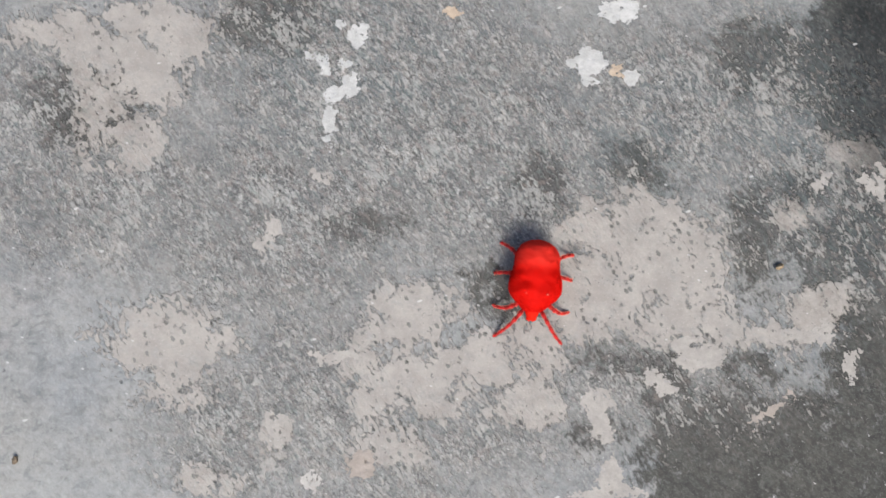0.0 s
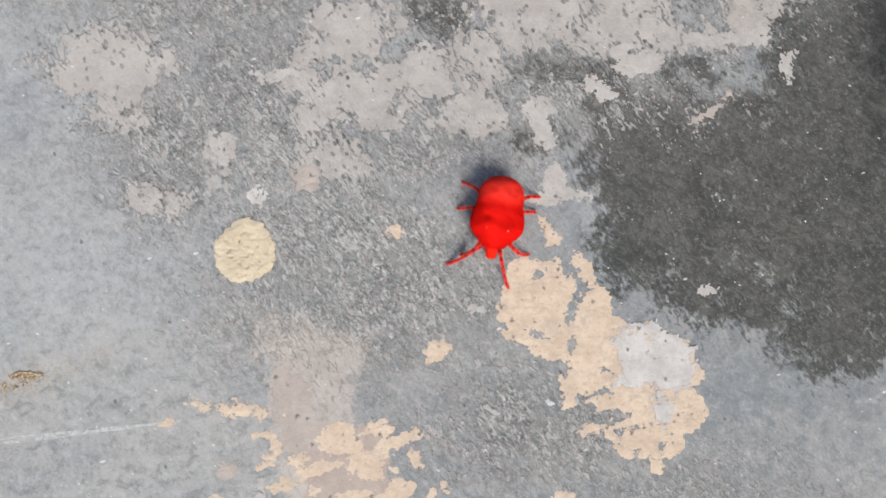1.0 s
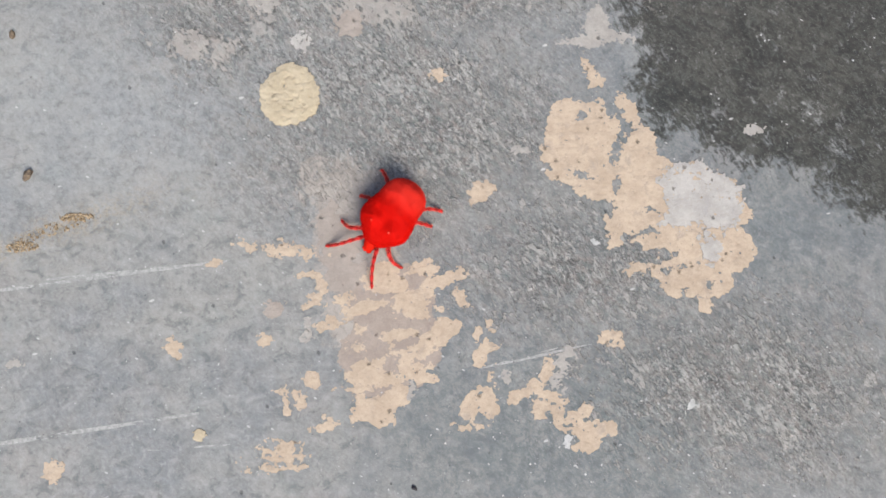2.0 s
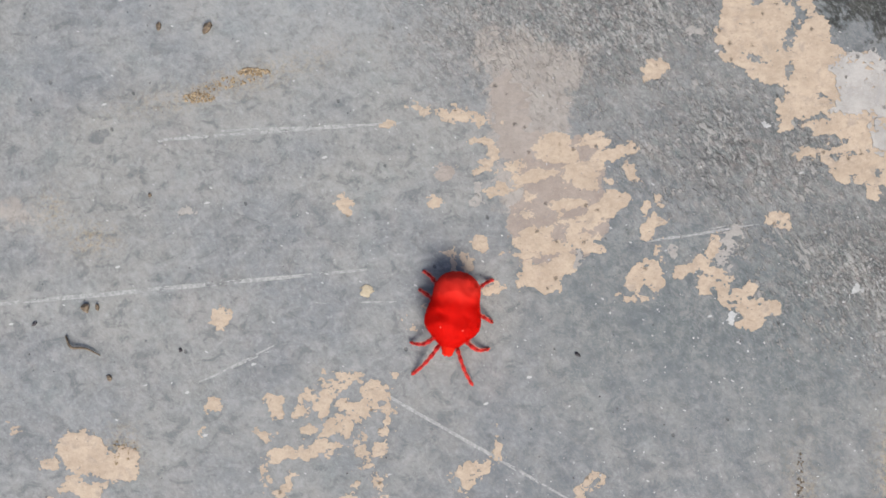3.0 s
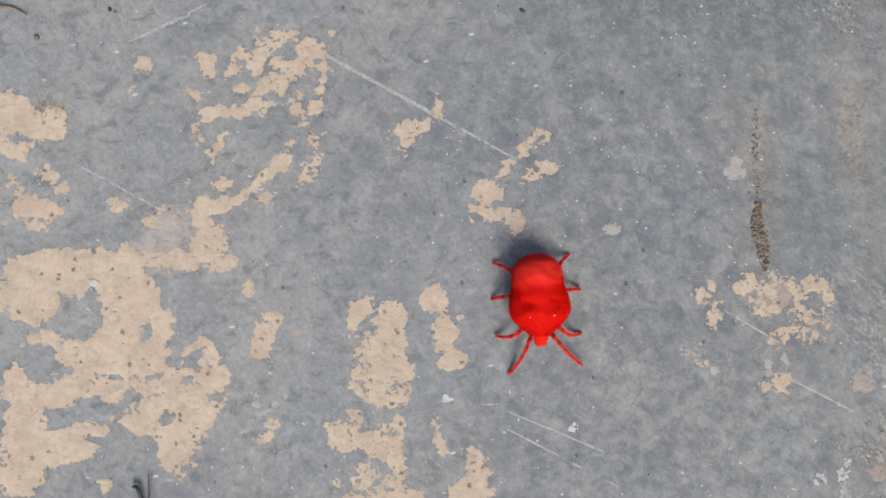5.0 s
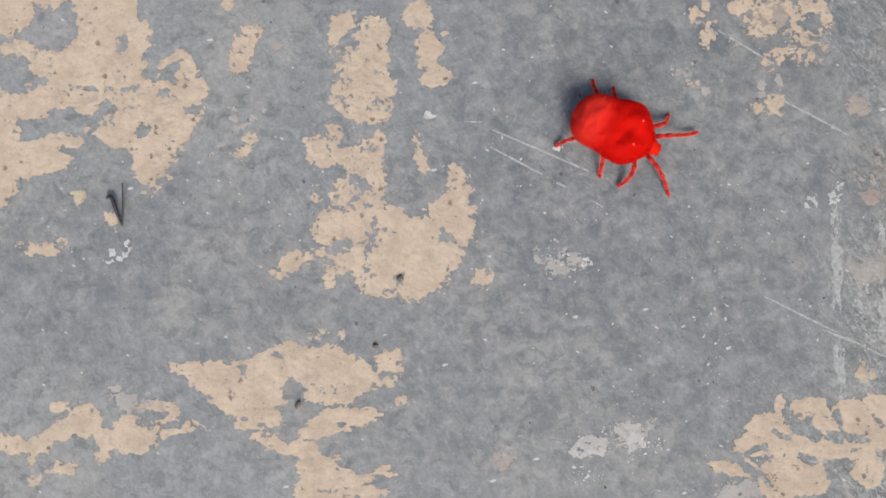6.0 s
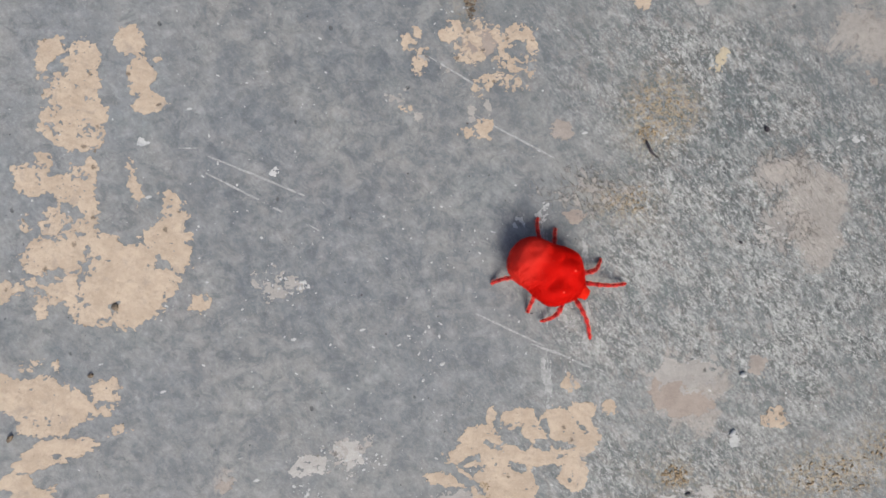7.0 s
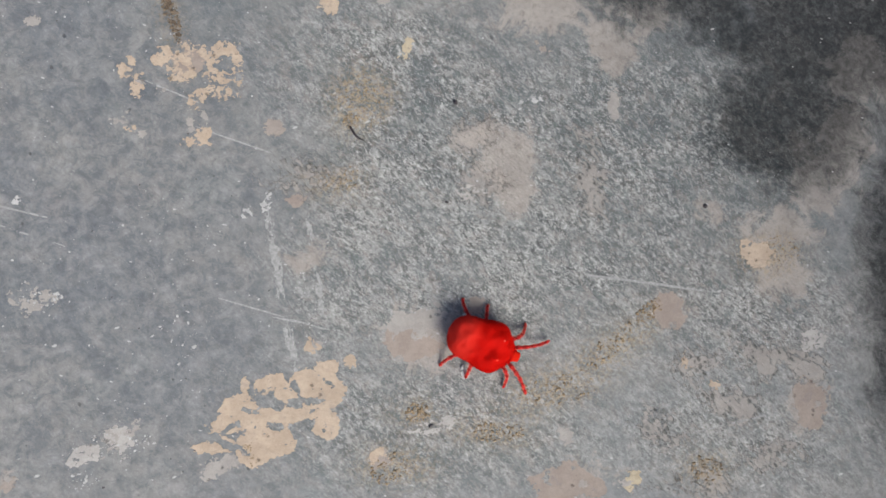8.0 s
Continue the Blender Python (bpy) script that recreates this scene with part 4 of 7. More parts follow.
patch("plaster_spot", ROSE, [(-19.1, 6.6, 1.8, 1.4, 3)],
      (), label='small splash of beige plaster on the cement', category='plaster spot', group='plaster residues on the floor', rough=0.62, grain=0.95, pits=0.2, step=0.15)
patch("plaster_spot", SKIM, [(-13.6, 4.2, 0.5, 0.6, 3)],
      (), label='small splash of beige plaster on the cement', category='plaster spot', group='plaster residues on the floor', rough=0.62, grain=0.95, pits=0.2, step=0.15)
patch("plaster_spot", SKIM, [(-14.2, 1.9, 1.1, 0.8, 3)],
      (), label='small splash of beige plaster on the cement', category='plaster spot', group='plaster residues on the floor', rough=0.62, grain=0.95, pits=0.5, step=0.15)
patch("plaster_patch", BEIGE, [(13.7, -0.8, 1, 2, -23), (13.1, 1.9, 0.6, 1.2, 3), (15.4, 0.2, 1, 0.6, 3), (14.5, 0.8, 0.7, 0.7, 3)],
      (), label='flaking beige plaster residue stuck to grey cement', group='plaster residues on the floor', rough=0.5, pits=0.2)
patch("plaster_spot", BEIGE, [(15.3, 3.4, 0.5, 0.8, 3)],
      (), label='small splash of beige plaster on the cement', category='plaster spot', group='plaster residues on the floor', rough=0.62, grain=0.95, pits=0.2, step=0.15)
patch("plaster_spot", BEIGE, [(15.5, -4.3, 0.8, 1.3, 3)],
      (), label='small splash of beige plaster on the cement', category='plaster spot', group='plaster residues on the floor', rough=0.62, grain=0.95, pits=0.4, step=0.15)
patch("plaster_spot", SKIM, [(17.3, -4.8, 0.6, 0.8, 3)],
      (), label='small splash of beige plaster on the cement', category='plaster spot', group='plaster residues on the floor', rough=0.62, grain=0.95, pits=0.2, step=0.15)
patch("plaster_patch", BEIGE, [(13.8, -8.1, 2.4, 2, 3), (11.6, -10, 1.3, 1.3, 3), (15.2, -9.8, 1.3, 1.2, 3)],
      (), label='flaking beige plaster residue stuck to grey cement', group='plaster residues on the floor', rough=0.5, pits=0.2)
patch("plaster_spot", BEIGE, [(11, -12.1, 1.3, 0.2, 3)],
      (), label='small splash of beige plaster on the cement', category='plaster spot', group='plaster residues on the floor', rough=0.62, grain=0.95, pits=0.2, step=0.15)
patch("plaster_patch", BEIGE, [(20.1, -7.3, 2.9, 0.7, 7), (21.9, -6.1, 1, 0.8, 3), (18.8, -8.3, 0.7, 0.6, 3), (23.7, -7.4, 1.6, 0.7, 3)],
      (), label='flaking beige plaster residue stuck to grey cement', group='plaster residues on the floor', rough=0.45, pits=0.2)
patch("plaster_spot", BEIGE, [(24.1, -3.5, 1.1, 2, -7)],
      (), label='small splash of beige plaster on the cement', category='plaster spot', group='plaster residues on the floor', rough=0.62, grain=0.95, pits=0.2, step=0.15)
patch("plaster_spot", BEIGE, [(22.9, -9.9, 1.1, 1.6, 3)],
      (), label='small splash of beige plaster on the cement', category='plaster spot', group='plaster residues on the floor', rough=0.62, grain=0.95, pits=0.2, step=0.15)
patch("plaster_patch", BEIGE, [(25.5, -8.9, 1.9, 1.2, -17), (27.3, -11.5, 2.2, 1.9, 3), (29.5, -10.4, 1.7, 1.3, 3), (30.9, -13.1, 3.2, 1.7, 3), (29.6, -15.4, 2.2, 1.2, 3), (33.1, -12.5, 1.3, 1.2, 3), (25.5, -10.6, 0.8, 1, 3)],
      [(26.7, -10.6, 0.4, 0.7, 3)], label='flaking beige plaster residue stuck to grey cement', group='plaster residues on the floor', rough=0.5, pits=0.25)
patch("paint_flake", SKIM, [(27.6, -2.9, 2.2, 2.9, 3), (25.9, -5.2, 1.3, 1.6, 3)],
      (), label='flaking white paint residue on the cement', category='paint flake', group='white paint residues', rough=1.0, grain=1.2, pits=0.85, high=0.1, step=0.17)
patch("plaster_spot", BEIGE, [(34.4, 1.1, 1.8, 1.3, -7)],
      [(34.1, 0.6, 0.8, 0.2, 3)], label='small splash of beige plaster on the cement', category='plaster spot', group='plaster residues on the floor', rough=0.7, grain=0.95, pits=0.2, step=0.15)
patch("plaster_spot", WHITE, [(27.1, -14.6, 0.7, 0.6, 3)],
      (), label='small splash of beige plaster on the cement', category='plaster spot', group='plaster residues on the floor', rough=0.62, grain=0.95, pits=0.2, step=0.15)
patch("plaster_spot", BEIGE, [(-34.9, 0.4, 1.4, 1.6, 23)],
      [(-34, -0.2, 0.5, 0.4, 3)], label='small splash of beige plaster on the cement', category='plaster spot', group='plaster residues on the floor', rough=0.62, grain=0.95, pits=0.2, step=0.15)
patch("plaster_spot", YELLOW, [(-30.6, -13.1, 1.1, 1, 3)],
      (), label='round cream plaster drop on the cement', category='plaster spot', group='plaster residues on the floor', rough=0.26, grain=1.6, pits=0.0, step=0.15, high=0.35)
patch("plaster_spot", BEIGE, [(-52.8, -18.4, 1.3, 1.5, 3)],
      (), label='small splash of beige plaster on the cement', category='plaster spot', group='plaster residues on the floor', rough=0.62, grain=0.95, pits=0.2, step=0.15)
patch("plaster_spot", BEIGE, [(-53.2, -31.8, 1.1, 1, 3)],
      (), label='small splash of beige plaster on the cement', category='plaster spot', group='plaster residues on the floor', rough=0.62, grain=0.95, pits=0.2, step=0.15)
patch("plaster_spot", BEIGE, [(-28.4, 13.8, 1, 0.6, 23)],
      (), label='small splash of beige plaster on the cement', category='plaster spot', group='plaster residues on the floor', rough=0.62, grain=0.95, pits=0.2, step=0.15)
patch("plaster_spot", BEIGE, [(14.6, 25, 1.8, 1.3, 3)],
      (), label='small splash of beige plaster on the cement', category='plaster spot', group='plaster residues on the floor', rough=0.6, grain=0.95, pits=0.2, step=0.15)
patch("plaster_spot", BEIGE, [(-84, -36.6, 0.8, 0.6, 3)],
      (), label='small splash of beige plaster on the cement', category='plaster spot', group='plaster residues on the floor', rough=0.62, grain=0.95, pits=0.2, step=0.15)
patch("plaster_spot", SKIM, [(-60.1, -1.8, 1.2, 0.8, 3)],
      (), label='small splash of beige plaster on the cement', category='plaster spot', group='plaster residues on the floor', rough=0.62, grain=0.95, pits=0.2, step=0.15)
patch("plaster_spot", WHITE, [(46.3, -9.4, 0.6, 0.4, 32)],
      (), label='small splash of beige plaster on the cement', category='plaster spot', group='plaster residues on the floor', rough=0.62, grain=0.95, pits=0.2, step=0.15)
patch("plaster_spot", SKIM, [(35.1, -44, 1.1, 1.4, 3)],
      (), label='small splash of beige plaster on the cement', category='plaster spot', group='plaster residues on the floor', rough=0.62, grain=0.95, pits=0.2, step=0.15)
patch("plaster_patch", BEIGE, [(-74, -39.8, 2.6, 2.8, 3), (-68.5, -41.7, 3.9, 1.9, 3), (-71, -38.8, 1.4, 1.4, 3)],
      (), label='flaking beige plaster residue stuck to grey cement', group='plaster residues on the floor', rough=0.9)
patch("plaster_patch", BEIGE, [(-43.3, -31.6, 1.3, 1.8, 2), (-44.2, -30.4, 1, 0.7, 2)],
      (), label='flaking beige plaster residue stuck to grey cement', group='plaster residues on the floor', rough=0.4, pits=0.1)
patch("plaster_spot", BEIGE, [(-45, -35.8, 1.1, 0.6, 2), (-45.9, -35.2, 0.5, 0.3, 2)],
      (), label='small splash of beige plaster on the cement', category='plaster spot', group='plaster residues on the floor', rough=0.62, grain=0.95, pits=0.2, step=0.15)
patch("plaster_patch", BEIGE, [(-41.5, -38.7, 3.1, 1, 10), (-42.7, -39.8, 1.4, 0.7, 2)],
      (), label='flaking beige plaster residue stuck to grey cement', group='plaster residues on the floor', rough=0.35, pits=0.1)
patch("plaster_patch", BEIGE, [(-38.1, -38.7, 1.3, 1.1, 2), (-36.8, -37.4, 1.5, 1.2, 38)],
      (), label='flaking beige plaster residue stuck to grey cement', group='plaster residues on the floor', rough=0.4, pits=0.2)
patch("plaster_spot", BEIGE, [(-34.5, -37.8, 1.7, 0.7, 2)],
      (), label='small splash of beige plaster on the cement', category='plaster spot', group='plaster residues on the floor', rough=0.62, grain=0.95, pits=0.2, step=0.15)
patch("plaster_spot", BEIGE, [(-38.3, -34.9, 1, 0.7, 2)],
      (), label='small splash of beige plaster on the cement', category='plaster spot', group='plaster residues on the floor', rough=0.62, grain=0.95, pits=0.2, step=0.15)
patch("plaster_spot", BEIGE, [(-39.7, -32, 1.3, 1, 2)],
      (), label='small splash of beige plaster on the cement', category='plaster spot', group='plaster residues on the floor', rough=0.62, grain=0.95, pits=0.2, step=0.15)
patch("plaster_spot", BEIGE, [(-38.8, -29.7, 1.2, 1.1, 2)],
      (), label='small splash of beige plaster on the cement', category='plaster spot', group='plaster residues on the floor', rough=0.62, grain=0.95, pits=0.3, step=0.15)
patch("plaster_patch", BEIGE, [(-35.8, -31.3, 0.7, 1.9, -23), (-36.8, -31.5, 1, 0.8, 2), (-37.6, -31.8, 0.7, 0.4, 2)],
      (), label='flaking beige plaster residue stuck to grey cement', group='plaster residues on the floor', rough=0.5, pits=0.3)
patch("plaster_patch", BEIGE, [(-37, -27.4, 1.2, 0.6, 2), (-34.4, -27.8, 1.9, 1.1, 2), (-32.8, -26.8, 1.6, 0.8, 2), (-35.6, -29.4, 1, 0.9, 2), (-36.1, -25.9, 0.4, 0.4, 2), (-33.7, -26.2, 1, 0.4, 2)],
      (), label='flaking beige plaster residue stuck to grey cement', group='plaster residues on the floor', rough=0.6, pits=0.4)
patch("plaster_patch", BEIGE, [(-34.1, -33.8, 2.1, 1.5, 2), (-30.7, -32.4, 2.4, 1.4, 38), (-28.3, -29.1, 2.2, 2.3, 2), (-26.4, -30.5, 1.1, 1.2, 2), (-29.5, -30.9, 2.1, 1.7, 2), (-32.7, -30.7, 1, 0.8, 2), (-35.3, -35.2, 1.1, 0.6, 2), (-31.9, -34.6, 1.2, 0.9, 38)],
      [(-34, -31.4, 0.6, 0.5, 2), (-26.8, -30.4, 0.5, 0.4, 2), (-29.4, -33.6, 1.2, 0.3, 48)], label='flaking beige plaster residue stuck to grey cement', group='plaster residues on the floor', rough=0.55, pits=0.5)
patch("plaster_spot", BEIGE, [(-26.1, -32.8, 0.5, 1.6, 2), (-26.5, -34.6, 0.7, 0.5, 2)],
      (), label='small splash of beige plaster on the cement', category='plaster spot', group='plaster residues on the floor', rough=0.8, grain=0.95, pits=0.3, step=0.15)
patch("plaster_spot", BEIGE, [(-27.1, -37, 1.2, 0.9, 2)],
      (), label='small splash of beige plaster on the cement', category='plaster spot', group='plaster residues on the floor', rough=0.9, grain=0.95, pits=0.4, step=0.15)
patch("plaster_spot", BEIGE, [(-30, -37.8, 0.9, 0.8, 2)],
      (), label='small splash of beige plaster on the cement', category='plaster spot', group='plaster residues on the floor', rough=0.9, grain=0.95, pits=0.4, step=0.15)
patch("plaster_spot", BEIGE, [(-29.5, -35.6, 0.5, 0.6, 2)],
      (), label='small splash of beige plaster on the cement', category='plaster spot', group='plaster residues on the floor', rough=0.8, grain=0.95, pits=0.2, step=0.15)
patch("plaster_spot", BEIGE, [(-27.2, -41.7, 1.2, 1.4, -13)],
      (), label='small splash of beige plaster on the cement', category='plaster spot', group='plaster residues on the floor', rough=0.8, grain=0.95, pits=0.5, step=0.15)
patch("plaster_spot", BEIGE, [(-29.8, -40.1, 0.6, 0.4, 2)],
      (), label='small splash of beige plaster on the cement', category='plaster spot', group='plaster residues on the floor', rough=0.8, grain=0.95, pits=0.2, step=0.15)
patch("plaster_spot", BEIGE, [(-30.2, -42.9, 0.4, 0.6, 2)],
      (), label='small splash of beige plaster on the cement', category='plaster spot', group='plaster residues on the floor', rough=0.8, grain=0.95, pits=0.2, step=0.15)
patch("plaster_patch", BEIGE, [(-27, -46.2, 0.9, 1.7, -13), (-28.2, -45.2, 0.7, 0.9, -27), (-28, -48, 0.5, 0.7, 2)],
      (), label='flaking beige plaster residue stuck to grey cement', group='plaster residues on the floor', rough=0.6, pits=0.3)
patch("plaster_patch", BEIGE, [(-31.9, -45.9, 2.2, 1.1, 48), (-34.3, -48.2, 2.2, 0.9, 43), (-37.2, -51, 2, 0.8, 37), (-41.5, -52.9, 3.4, 1.3, 17), (-43, -52.3, 1.5, 1.1, 2), (-42.6, -55, 1.7, 0.8, 2)],
      (), label='flaking beige plaster residue stuck to grey cement', group='plaster residues on the floor', rough=0.5, pits=0.2)
patch("plaster_spot", BEIGE, [(-33.9, -51.1, 1.2, 0.7, 2)],
      (), label='small splash of beige plaster on the cement', category='plaster spot', group='plaster residues on the floor', rough=0.62, grain=0.95, pits=0.2, step=0.15)
patch("plaster_spot", BEIGE, [(-40.7, -42.7, 0.6, 1.3, -18)],
      (), label='small splash of beige plaster on the cement', category='plaster spot', group='plaster residues on the floor', rough=0.62, grain=0.95, pits=0.2, step=0.15)
patch("plaster_spot", BEIGE, [(-42, -45.1, 0.5, 1.2, -13)],
      (), label='small splash of beige plaster on the cement', category='plaster spot', group='plaster residues on the floor', rough=0.8, grain=0.95, pits=0.2, step=0.15)
patch("plaster_spot", BEIGE, [(-40.4, -49.3, 1.3, 0.9, 2)],
      (), label='small splash of beige plaster on the cement', category='plaster spot', group='plaster residues on the floor', rough=0.62, grain=0.95, pits=0.2, step=0.15)
patch("plaster_spot", BEIGE, [(-44.8, -41.1, 0.5, 1.5, 2)],
      (), label='small splash of beige plaster on the cement', category='plaster spot', group='plaster residues on the floor', rough=0.8, grain=0.95, pits=0.2, step=0.15)
patch("plaster_spot", SKIM, [(-45.5, -49, 0.7, 0.3, -37)],
      (), label='small splash of beige plaster on the cement', category='plaster spot', group='plaster residues on the floor', rough=0.62, grain=0.95, pits=0.2, step=0.15)
patch("plaster_patch", BEIGE, [(-48.5, -55.7, 2.2, 1.7, 2), (-46.9, -60.6, 3.5, 1.5, 2), (-41.1, -58.3, 2.2, 2.5, 2), (-40.1, -61.6, 1.5, 1, 2)],
      (), label='flaking beige plaster residue stuck to grey cement', group='plaster residues on the floor', rough=1.0, pits=0.6)
patch("plaster_patch", BEIGE, [(-73.2, -39.3, 3.4, 1.9, 2), (-74.2, -38, 2.6, 0.9, 2), (-69.6, -41.3, 3.8, 1.6, 2), (-66.9, -42.4, 2.9, 1.5, 2), (-66.2, -40.3, 1.7, 1.7, 2)],
      (), label='flaking beige plaster residue stuck to grey cement', group='plaster residues on the floor', rough=0.45, pits=0.2)
patch("plaster_patch", BEIGE, [(-72.6, -45.5, 2.7, 0.9, 2), (-74, -44.2, 1.3, 0.9, 2), (-70.9, -46.4, 1, 0.6, 2), (-69.7, -44.5, 1.2, 0.3, 2)],
      (), label='flaking beige plaster residue stuck to grey cement', group='plaster residues on the floor', rough=0.5, pits=0.2)
patch("plaster_patch", BEIGE, [(-67.6, -54.3, 3.4, 1.7, 2), (-69, -53.3, 1.9, 1.3, 2), (-67.4, -56.4, 2.1, 0.9, 2), (-65.5, -54.2, 1.4, 0.8, 2)],
      (), label='flaking beige plaster residue stuck to grey cement', group='plaster residues on the floor', rough=0.5, pits=0.2)
patch("plaster_spot", BEIGE, [(-66.4, -49.2, 1.5, 0.9, 2), (-67, -48.4, 0.7, 0.7, 2)],
      (), label='small splash of beige plaster on the cement', category='plaster spot', group='plaster residues on the floor', rough=0.62, grain=0.95, pits=0.2, step=0.15)
patch("plaster_spot", BEIGE, [(-64.1, -51.1, 1.1, 1.1, 2)],
      (), label='small splash of beige plaster on the cement', category='plaster spot', group='plaster residues on the floor', rough=0.7, grain=0.95, pits=0.2, step=0.15)
patch("plaster_spot", BEIGE, [(-72.4, -50.4, 1.4, 0.9, 2)],
      [(-72.6, -50.7, 0.6, 0.4, 2)], label='small splash of beige plaster on the cement', category='plaster spot', group='plaster residues on the floor', rough=0.7, grain=0.95, pits=0.2, step=0.15)
patch("plaster_spot", BEIGE, [(-70.6, -51.3, 0.6, 0.8, 2)],
      (), label='small splash of beige plaster on the cement', category='plaster spot', group='plaster residues on the floor', rough=0.62, grain=0.95, pits=0.2, step=0.15)
patch("plaster_spot", BEIGE, [(-77.7, -48.4, 0.8, 1.4, 2)],
      (), label='small splash of beige plaster on the cement', category='plaster spot', group='plaster residues on the floor', rough=0.62, grain=0.95, pits=0.2, step=0.15)
patch("plaster_spot", BEIGE, [(-76.6, -51.3, 0.6, 1.1, 2)],
      (), label='small splash of beige plaster on the cement', category='plaster spot', group='plaster residues on the floor', rough=0.62, grain=0.95, pits=0.2, step=0.15)
patch("plaster_spot", BEIGE, [(-78.1, -41.8, 1.2, 0.8, 2)],
      (), label='small splash of beige plaster on the cement', category='plaster spot', group='plaster residues on the floor', rough=0.62, grain=0.95, pits=0.2, step=0.15)
patch("plaster_spot", SKIM, [(-71.9, -56.3, 0.8, 0.3, 33)],
      (), label='small splash of beige plaster on the cement', category='plaster spot', group='plaster residues on the floor', rough=0.62, grain=0.95, pits=0.2, step=0.15)
patch("plaster_spot", BEIGE, [(-55.7, -53.2, 1.1, 0.9, 2), (-54.1, -53.1, 0.7, 0.5, 2)],
      (), label='small splash of beige plaster on the cement', category='plaster spot', group='plaster residues on the floor', rough=0.62, grain=0.95, pits=0.2, step=0.15)
patch("plaster_spot", BEIGE, [(-53.6, -31.7, 1, 0.9, 2)],
      (), label='small splash of beige plaster on the cement', category='plaster spot', group='plaster residues on the floor', rough=0.62, grain=0.95, pits=0.2, step=0.15)
patch("plaster_spot", BEIGE, [(-54.7, -35.5, 0.4, 0.7, 2)],
      (), label='small splash of beige plaster on the cement', category='plaster spot', group='plaster residues on the floor', rough=0.62, grain=0.95, pits=0.2, step=0.15)
patch("plaster_spot", BEIGE, [(-25.2, -25.8, 0.7, 0.5, 2)],
      (), label='small splash of beige plaster on the cement', category='plaster spot', group='plaster residues on the floor', rough=0.62, grain=0.95, pits=0.2, step=0.15)
patch("plaster_patch", BEIGE, [(-17.3, -15.2, 3.1, 1.3, 2), (-18.5, -16.6, 3.5, 0.6, 2)],
      (), label='flaking beige plaster residue stuck to grey cement', group='plaster residues on the floor', rough=0.8)
patch("plaster_spot", BEIGE, [(-17.6, -18.1, 3.6, 0.4, 2)],
      (), label='small splash of beige plaster on the cement', category='plaster spot', group='plaster residues on the floor', rough=0.7, grain=0.95, pits=0.2, step=0.15)
patch("plaster_spot", BEIGE, [(-13.4, -40.1, 2.4, 0.8, 27)],
      (), label='small splash of beige plaster on the cement', category='plaster spot', group='plaster residues on the floor', rough=0.8, grain=0.95, pits=0.2, step=0.15)
patch("plaster_spot", BEIGE, [(-9, -36.3, 0.7, 1.9, 2)],
      (), label='small splash of beige plaster on the cement', category='plaster spot', group='plaster residues on the floor', rough=0.62, grain=0.95, pits=0.2, step=0.15)
patch("plaster_patch", BEIGE, [(-61.8, -63.3, 5, 3.5, 3), (-56.6, -65.5, 4.1, 4.1, 3), (-53.7, -71.1, 4.5, 4.9, 3), (-62.3, -77.7, 4.9, 2.6, 3), (-57.5, -75.8, 6.6, 3.1, 3), (-65.1, -73.4, 2.9, 1.6, 3), (-66.5, -86.6, 3.3, 4.9, 3), (-45.2, -86.6, 2.3, 4.9, 3), (-42.7, -75.4, 4.1, 3.7, 3), (-67, -80.1, 3.3, 3.3, 3), (-65.9, -63.1, 5.8, 2.3, 3), (-57.3, -62.2, 4.5, 2.5, 3)] + [(-53.8, -61.4, 2.3, 2.8, 3), (-51.9, -67.3, 3.7, 6.2, 11), (-49.2, -70.5, 3.3, 3.3, -27), (-52.1, -76, 7, 3.7, 3), (-45.7, -78.9, 7.4, 3.6, -12), (-40.1, -77.7, 3.1, 2.8, -31), (-66.8, -67.7, 4.1, 3.7, 3), (-61.2, -81, 8.6, 2, 3), (-48.6, -83.9, 4.9, 2.4, 3), (-42.2, -81.9, 4.1, 3.2, 3)],
      [(-58.9, -69.7, 2.3, 3.1, -12), (-65.4, -76.3, 3, 2.1, 3), (-50.5, -71.4, 0.6, 1.2, -7), (-56.9, -83.1, 3.8, 1.6, 3), (-60.9, -84.2, 3, 1.3, 3), (-45.2, -74.3, 1.6, 0.5, 44), (-42.9, -75.6, 0.7, 1.3, 44), (-43.9, -72.3, 2.4, 1.4, 24), (-42.5, -74.6, 1.6, 0.71, 44), (-45.2, -75.3, 1.1, 0.78, 34), (-45.7, -77.3, 1.7, 0.39, 39), (-48.3, -77.9, 1.6, 0.39, 34), (-43.8, -78.4, 1.1, 0.31, 34), (-48.7, -81.0, 1.7, 0.31, 34), (-45.0, -79.6, 1.3, 0.24, 29), (-46.1, -84.1, 1.6, 1, 14), (-38.8, -79.9, 1.4, 0.94, 4), (-64.9, -76.0, 2.4, 1.9, -16), (-62.2, -77.1, 1.7, 0.47, -6), (-64.5, -78.4, 1.7, 0.94, 4), (-60.8, -69.9, 2, 2.4, 14), (-59.3, -72.2, 1.3, 1.1, 4), (-58.3, -67.1, 2.2, 0.71, 24), (-40.8, -83.7, 0.63, 0.71, 4), (-54.7, -78.2, 1.9, 0.16, -1)], label='flaking beige plaster residue stuck to grey cement', group='plaster residues on the floor', rough=0.6, pits=0.18)
patch("plaster_patch", BEIGE, [(-63, -88.8, 7, 2.9, 3), (-57.5, -86.2, 2.5, 1.1, 3), (-66.8, -93.1, 3.7, 2.8, 3)],
      [(-67.7, -88.3, 1.3, 2.4, 3)], label='flaking beige plaster residue stuck to grey cement', group='plaster residues on the floor', rough=0.6, pits=0.21)
